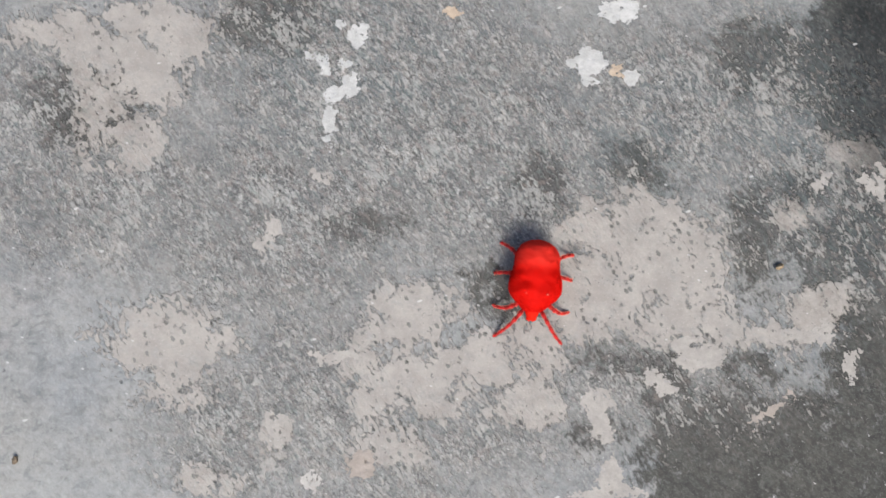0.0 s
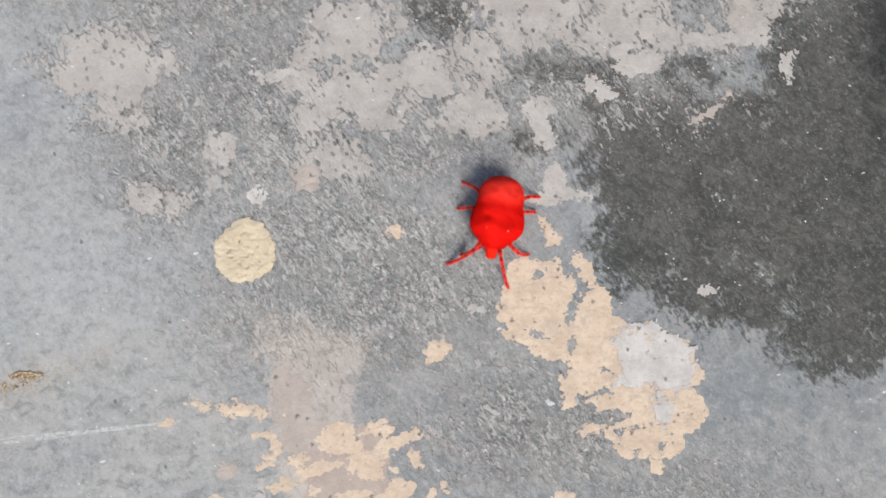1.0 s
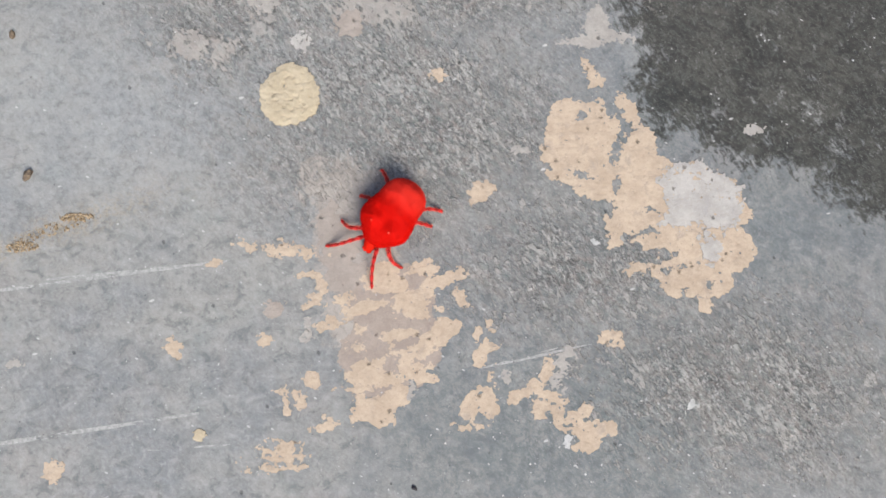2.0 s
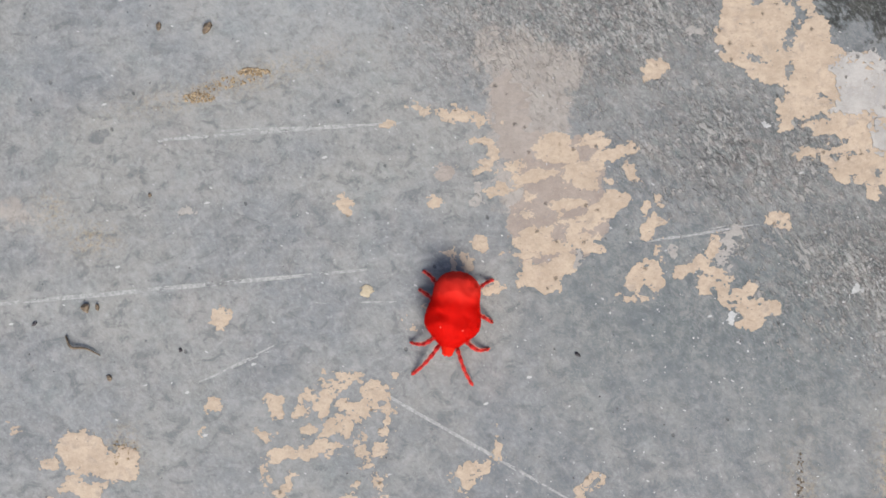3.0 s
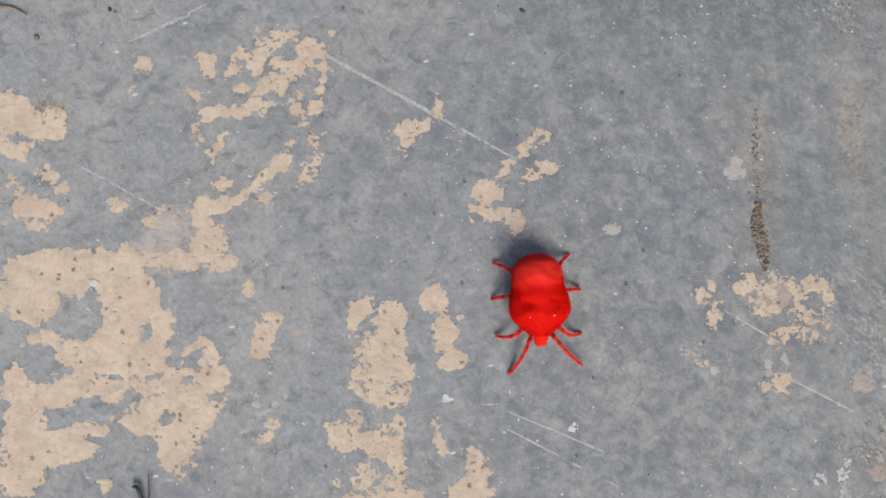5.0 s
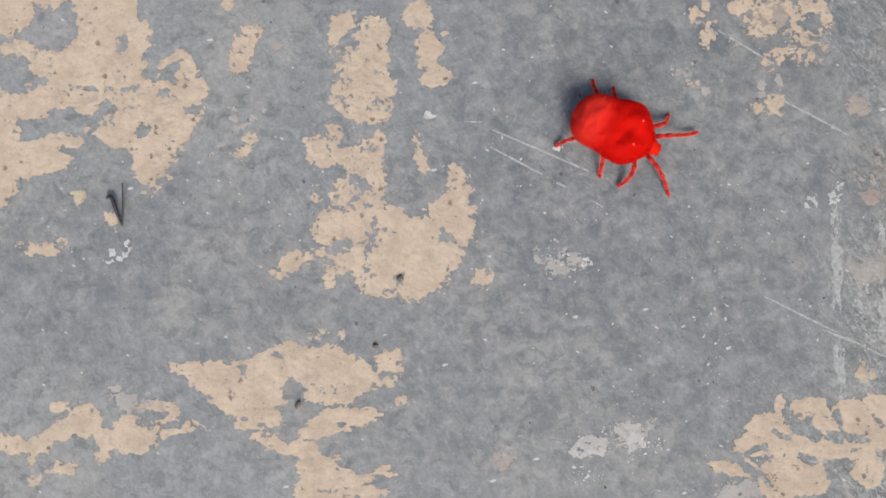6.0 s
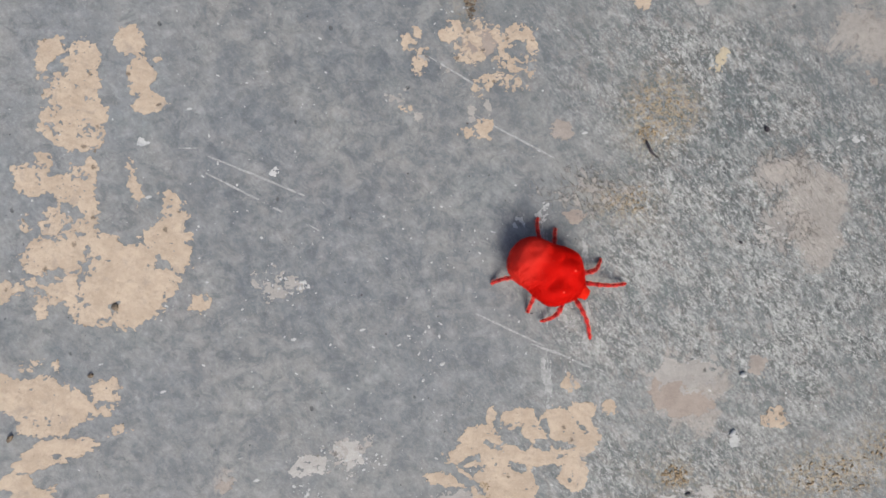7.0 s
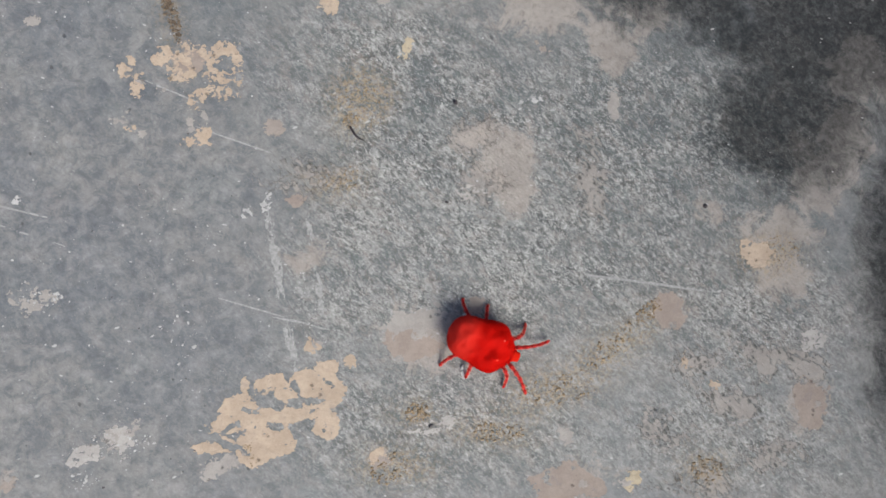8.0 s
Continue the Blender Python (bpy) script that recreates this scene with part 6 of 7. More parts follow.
patch("plaster_spot", SKIM, [(40.1, -72.2, 0.3, 0.8, 2)],
      (), label='small splash of beige plaster on the cement', category='plaster spot', group='plaster residues on the floor', rough=0.62, grain=0.95, pits=0.2, step=0.15)
patch("plaster_spot", SKIM, [(32.4, -73.5, 0.6, 0.4, 2)],
      (), label='small splash of beige plaster on the cement', category='plaster spot', group='plaster residues on the floor', rough=0.62, grain=0.95, pits=0.2, step=0.15)
patch("paint_flake", WHITE, [(50.8, -87.1, 0.6, 1.4, 1), (51.3, -85.3, 0.3, 0.7, 1)],
      (), label='flaking white paint residue on the cement', category='paint flake', group='white paint residues', rough=0.5, grain=1.2, pits=0.5, high=0.1, step=0.17)
patch("paint_flake", WHITE, [(47.7, -88.1, 0.8, 0.9, 1)],
      [(47.7, -88.1, 0.3, 0.4, 1)], label='flaking white paint residue on the cement', category='paint flake', group='white paint residues', rough=0.4, grain=1.2, pits=0.25, high=0.1, step=0.17)
patch("paint_flake", WHITE, [(-49.1, -101.2, 0.4, 0.7, -16), (-48.1, -101.9, 1, 0.3, 13), (-46.7, -100.8, 0.4, 1, -26), (-46.5, -99.8, 0.4, 0.6, 3)],
      (), label='flaking white paint residue on the cement', category='paint flake', group='white paint residues', rough=0.35, grain=1.2, pits=0.3, high=0.1, step=0.17)
patch("paint_flake", WHITE, [(12.6, -82.3, 0.5, 0.5, 6)],
      (), label='flaking white paint residue on the cement', category='paint flake', group='white paint residues', rough=0.4, grain=1.2, pits=0.25, high=0.1, step=0.17)
patch("paint_flake", WHITE, [(-5.5, -78.9, 0.7, 0.4, 3)],
      (), label='flaking white paint residue on the cement', category='paint flake', group='white paint residues', rough=0.5, grain=1.2, pits=0.25, high=0.1, step=0.17)
patch("plaster_spot", BEIGE, [(64.3, -53.7, 1.5, 1.8, 3)],
      (), label='small splash of beige plaster on the cement', category='plaster spot', group='plaster residues on the floor', rough=0.62, grain=0.95, pits=0.2, step=0.15)
patch("plaster_spot", YELLOW, [(76.9, -62.2, 0.5, 1.3, -28)],
      (), label='small splash of beige plaster on the cement', category='plaster spot', group='plaster residues on the floor', rough=0.62, grain=0.95, pits=0.2, step=0.15)
patch("plaster_spot", ROSE, [(53.5, -74, 1.1, 1.2, 2)],
      (), label='small splash of beige plaster on the cement', category='plaster spot', group='plaster residues on the floor', rough=0.62, grain=0.95, pits=0.2, step=0.15)
patch("plaster_spot", SKIM, [(74.1, -53.1, 1.5, 1.3, 3)],
      (), label='small splash of beige plaster on the cement', category='plaster spot', group='plaster residues on the floor', rough=0.62, grain=0.95, pits=0.2, step=0.15)
patch("plaster_spot", ROSE, [(83.8, -107.6, 1.3, 1.5, 0)],
      (), label='small splash of beige plaster on the cement', category='plaster spot', group='plaster residues on the floor', rough=0.62, grain=0.95, pits=0.2, step=0.15)
patch("plaster_spot", BEIGE, [(86.7, -114.9, 2, 1.6, 0)],
      (), label='small splash of beige plaster on the cement', category='plaster spot', group='plaster residues on the floor', rough=0.8, grain=0.95, pits=0.4, step=0.15)
patch("plaster_spot", BEIGE, [(135.2, -104.2, 3, 2.4, -6)],
      (), label='small splash of beige plaster on the cement', category='plaster spot', group='plaster residues on the floor', rough=0.9, grain=0.95, pits=0.2, step=0.15)
patch("plaster_spot", SKIM, [(112.1, -75.1, 1, 2, -5)],
      (), label='small splash of beige plaster on the cement', category='plaster spot', group='plaster residues on the floor', rough=0.62, grain=0.95, pits=0.2, step=0.15)
patch("plaster_spot", YELLOW, [(76.8, -62.4, 0.6, 1.6, -35)],
      (), label='small splash of beige plaster on the cement', category='plaster spot', group='plaster residues on the floor', rough=0.62, grain=0.95, pits=0.2, step=0.15)
patch("plaster_spot", BEIGE, [(64.4, -130.1, 1.3, 1.1, -8)],
      (), label='small splash of beige plaster on the cement', category='plaster spot', group='plaster residues on the floor', rough=0.62, grain=0.95, pits=0.2, step=0.15)
patch("plaster_spot", SKIM, [(8.1, -125.7, 0.8, 0.7, -8)],
      (), label='small splash of beige plaster on the cement', category='plaster spot', group='plaster residues on the floor', rough=0.62, grain=0.95, pits=0.2, step=0.15)
patch("plaster_spot", YELLOW, [(106.9, -140.1, 1.2, 1.9, -37)],
      (), label='small splash of beige plaster on the cement', category='plaster spot', group='plaster residues on the floor', rough=0.62, grain=0.95, pits=0.2, step=0.15)
patch("plaster_spot", WHITE, [(80.4, -118.5, 0.7, 0.6, -7)],
      (), label='small splash of beige plaster on the cement', category='plaster spot', group='plaster residues on the floor', rough=0.62, grain=0.95, pits=0.2, step=0.15)

patch("plaster_patch", BEIGE, [(-52.6, -131.3, 1.7, 1, 16), (-55.7, -132.8, 1.7, 0.71, 24), (-56.7, -133.7, 0.78, 0.47, 4)],
      (), label='flaking beige plaster residue stuck to grey cement', category='plaster patch', group='plaster residues on the floor', rough=0.6, pits=0.2)
patch("skim_patch", SKIM, [(-44.7, -121.4, 2.4, 1.3, 4), (-46.7, -120.1, 1.1, 0.63, 4)],
      (), label='thin pale grey skim coat worn through', category='skim patch', group='skim coats on the floor', rough=1.0, grain=1.4, pits=0.24, high=0.06, step=0.15)
patch("paint_flake", SKIM, [(-31.8, -82.1, 2.4, 0.31, 44), (-33.1, -80.8, 0.47, 0.78, 4)],
      (), label='flaking white paint residue on the cement', category='paint flake', group='white paint residues', rough=0.7, grain=1.0, pits=0.4, high=0.08, step=0.13)
patch("plaster_spot", ROSE, [(-27.7, -70.4, 0.71, 0.71, 4)],
      (), label='small splash of beige plaster on the cement', category='plaster spot', group='plaster residues on the floor', rough=0.5, grain=0.95, pits=0.2, step=0.13)
patch("plaster_spot", BEIGE, [(-31.4, -85.6, 1.4, 0.63, 39)],
      (), label='small splash of beige plaster on the cement', category='plaster spot', group='plaster residues on the floor', rough=0.5, grain=0.95, pits=0.2, step=0.13)
patch("plaster_patch", BEIGE, [(40.5, -123.4, 2.4, 0.2, -38)],
      (), label='flaking beige plaster residue stuck to grey cement', category='plaster patch', group='plaster residues on the floor', rough=0.25, pits=0.1, step=0.12)
patch("skim_patch", SKIM, [(40.9, -127.4, 3, 0.71, 12), (39.1, -128.5, 1.3, 0.63, 4)],
      (), label='thin pale grey skim coat worn through', category='skim patch', group='skim coats on the floor', rough=1.0, grain=1.4, pits=0.24, high=0.06, step=0.15)
patch("plaster_spot", BEIGE, [(55.5, -110.8, 0.78, 0.78, -26)],
      (), label='small splash of beige plaster on the cement', category='plaster spot', group='plaster residues on the floor', rough=0.5, grain=0.95, pits=0.2, step=0.13)
patch("skim_patch", FILM, [(24.8, -121.3, 0.94, 2.2, 4), (23.1, -121.4, 0.78, 0.78, 4)],
      (), label='thin pale grey skim coat worn through', category='skim patch', group='skim coats on the floor', rough=1.0, grain=1.4, pits=0.24, high=0.06, step=0.15)
patch("plaster_patch", BEIGE, [(4.7, 13.4, 1.8, 0.53, 18), (3.3, 11.9, 1.1, 0.44, 3)],
      (), label='flaking beige plaster residue stuck to grey cement', category='plaster patch', group='plaster residues on the floor', rough=0.35, pits=0.1)
patch("plaster_patch", BEIGE, [(-5.2, -8.0, 0.62, 0.71, 3), (-4.6, -9.2, 0.71, 0.71, 3)],
      (), label='flaking beige plaster residue stuck to grey cement', category='plaster patch', group='plaster residues on the floor', rough=0.35, pits=0.1)
patch("plaster_spot", BEIGE, [(-6.0, 0.3, 1.1, 0.62, -7)],
      (), label='small splash of beige plaster on the cement', category='plaster spot', group='plaster residues on the floor', rough=0.5, grain=0.95, pits=0.2, step=0.13)
patch("plaster_spot", BEIGE, [(7.3, 6.3, 0.53, 0.35, 3)],
      (), label='small splash of beige plaster on the cement', category='plaster spot', group='plaster residues on the floor', rough=0.5, grain=0.95, pits=0.2, step=0.13)
patch("plaster_spot", BEIGE, [(-7.5, 6.5, 0.88, 0.35, 13)],
      (), label='small splash of beige plaster on the cement', category='plaster spot', group='plaster residues on the floor', rough=0.5, grain=0.95, pits=0.2, step=0.13)
patch("plaster_spot", BEIGE, [(0.4, -0.5, 1.2, 0.27, 8)],
      (), label='small splash of beige plaster on the cement', category='plaster spot', group='plaster residues on the floor', rough=0.5, grain=0.95, pits=0.2, step=0.13)
patch("skim_patch", TAN, [(-1.3, -6.1, 4, 1.4, 3), (-5.9, -1.3, 2.7, 3.5, 23)],
      (), label='thin tan plaster wash on the cement', category='skim patch', group='skim coats on the floor', rough=1.1, grain=1.4, pits=0.24, high=0.05, step=0.15)
patch("skim_patch", ROSE, [(-8.8, 15.8, 3, 6.2, 3), (-6.3, 11.2, 3.5, 2.7, 3), (-9.8, 19.5, 2.5, 2.7, 3)],
      (), label='thin tan plaster wash on the cement', category='skim patch', group='skim coats on the floor', rough=1.1, grain=1.4, pits=0.24, high=0.05, step=0.15)
patch("skim_patch", TAN, [(117.1, -111.7, 2.6, 3, -7), (118.4, -113.8, 1.3, 1.3, -7)],
      [(118.7, -111.9, 0.38, 0.57, -7)], label='thin tan plaster wash on the cement', category='skim patch', group='skim coats on the floor', rough=1.1, grain=1.4, pits=0.24, high=0.05, step=0.15)
patch("skim_patch", TAN, [(140.9, -130.2, 2.8, 2.5, -7), (140.9, -133.7, 2.3, 2.6, -7), (143.8, -131.1, 1.3, 2.1, -7)],
      (), label='thin tan plaster wash on the cement', category='skim patch', group='skim coats on the floor', rough=1.1, grain=1.4, pits=0.24, high=0.05, step=0.15)
patch("skim_patch", TAN, [(95.2, -138.9, 4.9, 2.6, -7), (99.5, -140.1, 2.5, 1.5, -7), (93.4, -140.9, 2.8, 1.3, -7)],
      [(98.1, -139.3, 0.57, 0.76, -7), (91.9, -137.9, 0.57, 0.47, -7)], label='thin tan plaster wash on the cement', category='skim patch', group='skim coats on the floor', rough=1.1, grain=1.4, pits=0.24, high=0.05, step=0.15)
patch("skim_patch", TAN, [(72.6, -112.8, 4.4, 2.1, -7), (70.9, -111.4, 2.5, 1.7, -7)],
      [(73.5, -110.4, 0.76, 0.47, -7)], label='thin tan plaster wash on the cement', category='skim patch', group='skim coats on the floor', rough=1.1, grain=1.4, pits=0.24, high=0.05, step=0.15)
patch("skim_patch", SKIM, [(73.0, -109.1, 4.2, 1.9, -7), (69.6, -109.9, 1.3, 1.5, -7), (75.5, -108.2, 1.7, 1.3, -7)],
      (), label='thin pale grey skim coat worn through', category='skim patch', group='skim coats on the floor', rough=1.2, grain=1.4, pits=0.24, high=0.06, step=0.15)
patch("plaster_spot", TAN, [(55.7, -86.6, 1.4, 1.2, -7)],
      (), label='small splash of beige plaster on the cement', category='plaster spot', group='plaster residues on the floor', rough=0.5, grain=0.95, pits=0.2, step=0.13)
patch("plaster_spot", ROSE, [(53.3, -74.2, 1.2, 1.4, -7)],
      (), label='small splash of beige plaster on the cement', category='plaster spot', group='plaster residues on the floor', rough=0.5, grain=0.95, pits=0.2, step=0.13)
patch("plaster_spot", SKIM, [(112.2, -75.2, 1, 2.1, -7)],
      (), label='small splash of beige plaster on the cement', category='plaster spot', group='plaster residues on the floor', rough=0.5, grain=0.95, pits=0.2, step=0.13)
patch("plaster_spot", BEIGE, [(119.6, -121.4, 0.57, 1.3, 8)],
      (), label='small splash of beige plaster on the cement', category='plaster spot', group='plaster residues on the floor', rough=0.5, grain=0.95, pits=0.2, step=0.13)
patch("plaster_spot", BEIGE, [(123.9, -125.9, 0.95, 0.57, -27)],
      (), label='small splash of beige plaster on the cement', category='plaster spot', group='plaster residues on the floor', rough=0.5, grain=0.95, pits=0.2, step=0.13)
patch("plaster_spot", ROSE, [(100.7, -64.4, 1.3, 0.57, -47)],
      (), label='small splash of beige plaster on the cement', category='plaster spot', group='plaster residues on the floor', rough=0.5, grain=0.95, pits=0.2, step=0.13)
patch("plaster_spot", SKIM, [(106.5, -140.2, 1.9, 0.76, 33)],
      (), label='small splash of beige plaster on the cement', category='plaster spot', group='plaster residues on the floor', rough=0.5, grain=0.95, pits=0.2, step=0.13)
patch("plaster_spot", BEIGE, [(56.0, -110.7, 0.85, 0.57, -37)],
      (), label='small splash of beige plaster on the cement', category='plaster spot', group='plaster residues on the floor', rough=0.5, grain=0.95, pits=0.2, step=0.13)
patch("plaster_spot", BEIGE, [(61.4, -114.0, 1, 0.85, -7)],
      (), label='small splash of beige plaster on the cement', category='plaster spot', group='plaster residues on the floor', rough=0.5, grain=0.95, pits=0.2, step=0.13)
patch("plaster_spot", SKIM, [(96.2, -131.1, 1.5, 0.85, -37)],
      (), label='small splash of beige plaster on the cement', category='plaster spot', group='plaster residues on the floor', rough=0.5, grain=0.95, pits=0.2, step=0.13)
patch("paint_flake", FILM, [(73.4, -126.3, 2.5, 0.85, -7), (76.4, -125.8, 1.1, 0.85, -7)],
      (), label='flaking white paint residue on the cement', category='paint flake', group='white paint residues', rough=0.7, grain=1.0, pits=0.6, high=0.08, step=0.13)
patch("paint_flake", FILM, [(143.7, -120.6, 2.6, 1.9, 3), (141.9, -121.7, 1.1, 0.95, -7)],
      (), label='flaking white paint residue on the cement', category='paint flake', group='white paint residues', rough=0.7, grain=1.0, pits=0.7, high=0.08, step=0.13)
patch("paint_flake", FILM, [(86.0, -88.7, 2.8, 0.85, -22), (88.4, -89.4, 1.1, 0.57, -7)],
      (), label='flaking white paint residue on the cement', category='paint flake', group='white paint residues', rough=0.7, grain=1.0, pits=0.6, high=0.08, step=0.13)
patch("paint_flake", WHITE, [(97.4, -73.2, 1.7, 0.38, 13)],
      (), label='flaking white paint residue on the cement', category='paint flake', group='white paint residues', rough=0.7, grain=1.0, pits=0.5, high=0.08, step=0.13)
patch("paint_flake", FILM, [(19.3, -123.2, 2.1, 1.5, 13), (18.3, -124.5, 1.1, 0.76, -7)],
      (), label='flaking white paint residue on the cement', category='paint flake', group='white paint residues', rough=0.7, grain=1.0, pits=0.7, high=0.08, step=0.13)
patch("paint_flake", FILM, [(24.6, -120.9, 0.95, 1.5, -7)],
      (), label='flaking white paint residue on the cement', category='paint flake', group='white paint residues', rough=0.7, grain=1.0, pits=0.7, high=0.08, step=0.13)
patch("skim_patch", SKIM, [(47.9, 72.1, 3.3, 2, 0), (45.1, 74.1, 2, 1.5, 0), (50.7, 73.3, 1.6, 1.6, 0)],
      (), label='thin pale grey skim coat worn through', category='skim patch', group='skim coats on the floor', rough=1.0, grain=1.4, pits=0.24, high=0.06, step=0.15)
patch("skim_patch", SKIM, [(31.2, 61.3, 1.6, 2.7, 0), (32.1, 59.0, 1.3, 1.5, 0)],
      (), label='thin pale grey skim coat worn through', category='skim patch', group='skim coats on the floor', rough=1.0, grain=1.4, pits=0.24, high=0.06, step=0.15)
patch("skim_patch", SKIM, [(33.8, 52.0, 1.8, 2.4, 0), (31.7, 49.2, 2.7, 0.73, 0)],
      (), label='thin pale grey skim coat worn through', category='skim patch', group='skim coats on the floor', rough=1.0, grain=1.4, pits=0.24, high=0.06, step=0.15)
patch("skim_patch", ROSE, [(57.3, 62.3, 1.5, 1.1, 30), (60.2, 64.2, 2.2, 0.46, 35)],
      (), label='thin pale grey skim coat worn through', category='skim patch', group='skim coats on the floor', rough=1.0, grain=1.4, pits=0.24, high=0.06, step=0.15)
patch("skim_patch", SKIM, [(42.6, 67.1, 3.1, 0.91, -25), (40.2, 68.5, 1.8, 1.1, 0)],
      (), label='thin pale grey skim coat worn through', category='skim patch', group='skim coats on the floor', rough=1.0, grain=1.4, pits=0.24, high=0.06, step=0.15)
patch("skim_patch", SKIM, [(65.2, 76.3, 3.7, 0.91, 0), (69.0, 77.3, 1.6, 1.6, 0)],
      (), label='thin pale grey skim coat worn through', category='skim patch', group='skim coats on the floor', rough=1.0, grain=1.4, pits=0.24, high=0.06, step=0.15)
patch("skim_patch", SKIM, [(-12.8, 69.7, 2.6, 0.73, 0)],
      (), label='thin pale grey skim coat worn through', category='skim patch', group='skim coats on the floor', rough=1.0, grain=1.4, pits=0.24, high=0.06, step=0.15)
patch("paint_flake", FILM, [(-15.0, 50.1, 1.4, 1.3, 0)],
      (), label='flaking white paint residue on the cement', category='paint flake', group='white paint residues', rough=0.7, grain=1.0, pits=0.8, high=0.08, step=0.13)
patch("paint_flake", WHITE, [(46.4, -9.7, 0.72, 0.36, 25)],
      (), label='flaking white paint residue on the cement', category='paint flake', group='white paint residues', rough=0.3, grain=1.0, pits=0.1, high=0.08, step=0.13)
patch("plaster_patch", BEIGE, [(-77.3, -48.6, 1.2, 2, 2), (-76.2, -51.1, 0.94, 0.94, 2)],
      (), label='flaking beige plaster residue stuck to grey cement', category='plaster patch', group='plaster residues on the floor', rough=0.45, pits=0.15)
patch("plaster_spot", BEIGE, [(-77.5, -41.4, 1, 0.68, 2)],
      (), label='small splash of beige plaster on the cement', category='plaster spot', group='plaster residues on the floor', rough=0.5, grain=0.95, pits=0.2, step=0.13)
patch("plaster_patch", BEIGE, [(-73.1, -68.2, 3.1, 1.7, 12), (-70.4, -66.2, 2.6, 1.2, 22), (-75.1, -67.3, 1.2, 1, 2)],
      [(-68.8, -65.4, 0.68, 0.43, 2)], label='flaking beige plaster residue stuck to grey cement', category='plaster patch', group='plaster residues on the floor', rough=0.45, pits=0.15)
patch("skim_patch", TAN, [(40.9, -62.0, 2.6, 2.7, 2), (42.3, -60.7, 1.4, 1.2, 2)],
      (), label='thin tan plaster wash on the cement', category='skim patch', group='skim coats on the floor', rough=1.1, grain=1.4, pits=0.24, high=0.05, step=0.15)
patch("plaster_spot", SKIM, [(-48.0, -56.5, 1.9, 2.2, 2)],
      (), label='small splash of beige plaster on the cement', category='plaster spot', group='plaster residues on the floor', rough=0.8, grain=0.95, pits=0.2, step=0.13)


# ---- scratches ----
def scratch(x0, y0, x1, y1, width, pits=0.55, material=CHALK, label="thin pale scratch in the grey cement", name="scratch"):
    width *= 0.24
    n = max(2, int(math.hypot(x1 - x0, y1 - y0) / 9) + 1)
    turn = math.degrees(math.atan2(y1 - y0, x1 - x0))
    half = math.hypot(x1 - x0, y1 - y0) / n * 0.56
    blobs = [(x0 + (x1 - x0) * (k + 0.5) / n, y0 + (y1 - y0) * (k + 0.5) / n, half, width, turn) for k in range(n)]
    return patch(name, material, blobs, (), label, "scratch", "scratches on the floor", rough=width * 0.8, grain=0.7, pits=pits,
                 high=0.02, step=0.075, streak=turn, stretch=2.2)


scratch(-89.0, -17.8, -33.2, -10.0, 0.28)
scratch(-63.6, 9.8, -29.1, 13.9, 0.28)
scratch(-53.4, -27.2, -46.6, -23.4, 0.28)
scratch(-25.4, -29.6, 0.2, -42.5, 0.28)
scratch(-37.4, -15.2, -26.7, -14.6, 0.28)
scratch(17.7, -2.5, 29.4, -0.0, 0.35)
scratch(-59.6, -48.5, -47.3, -54.4, 0.2)
scratch(-53.5, -27.2, -47.6, -24.3, 0.2)
scratch(5.8, -81.5, 17.1, -85.6, 0.2, 0.8)
scratch(5.7, -84.2, 16.4, -89.1, 0.2, 0.8)
scratch(1.4, -79.6, 7.4, -79.4, 0.2, 0.8)
scratch(42.0, -73.5, 49.9, -77.2, 0.2, 0.8)
scratch(44.5, -102.4, 58.2, -108.3, 0.2, 0.8)
scratch(50.6, -83.2, 52.5, -113.2, 2.4, 0.85, CHALK)
scratch(57.0, -90.0, 58.4, -108.8, 1.8, 0.9, CHALK)
scratch(105.6, -104.9, 124.7, -109.6, 0.3)
scratch(121.4, -133.5, 137.6, -132.2, 0.3)
scratch(51.5, -105.8, 58.6, -108.2, 0.3)
scratch(35.4, -65.6, 40.5, -68.4, 0.25)
scratch(-52.6, 11.8, -29.2, 13.8, 0.25)
scratch(14.6, -3.0, 23.5, -0.8, 0.3)



# ---- loose bits ----
def lump(x, y, size, flat, seed):
    """Corner places and faces of one small uneven crumb, in millimetres."""
    bm = bmesh.new()
    bmesh.ops.create_icosphere(bm, subdivisions=1, radius=1.0)
    rnd = random.Random(seed)
    sx, sy = size * rnd.uniform(0.7, 1.3), size * rnd.uniform(0.5, 1.0)
    a = rnd.uniform(0, math.pi)
    out = []
    for v in bm.verts:
        k = rnd.uniform(0.75, 1.2)
        px, py, pz = v.co.x * sx * k, v.co.y * sy * k, v.co.z * size * flat * k
        out.append(((x + px * math.cos(a) - py * math.sin(a)) * MM, (y + px * math.sin(a) + py * math.cos(a)) * MM, (pz + size * flat * 0.6) * MM))
    faces = [[v.index for v in f.verts] for f in bm.faces]
    bm.free()
    return out, faces


def crumb(name, material, x, y, size, label, category, flat=0.6):
    verts, faces = lump(0, 0, size, flat, int(abs(x * 13 + y * 7)))
    ob = mesh_object(name, verts, faces, material)
    ob.location = (x * MM, y * MM, 0)
    return tagged(ob, label, category, "loose bits on the floor")


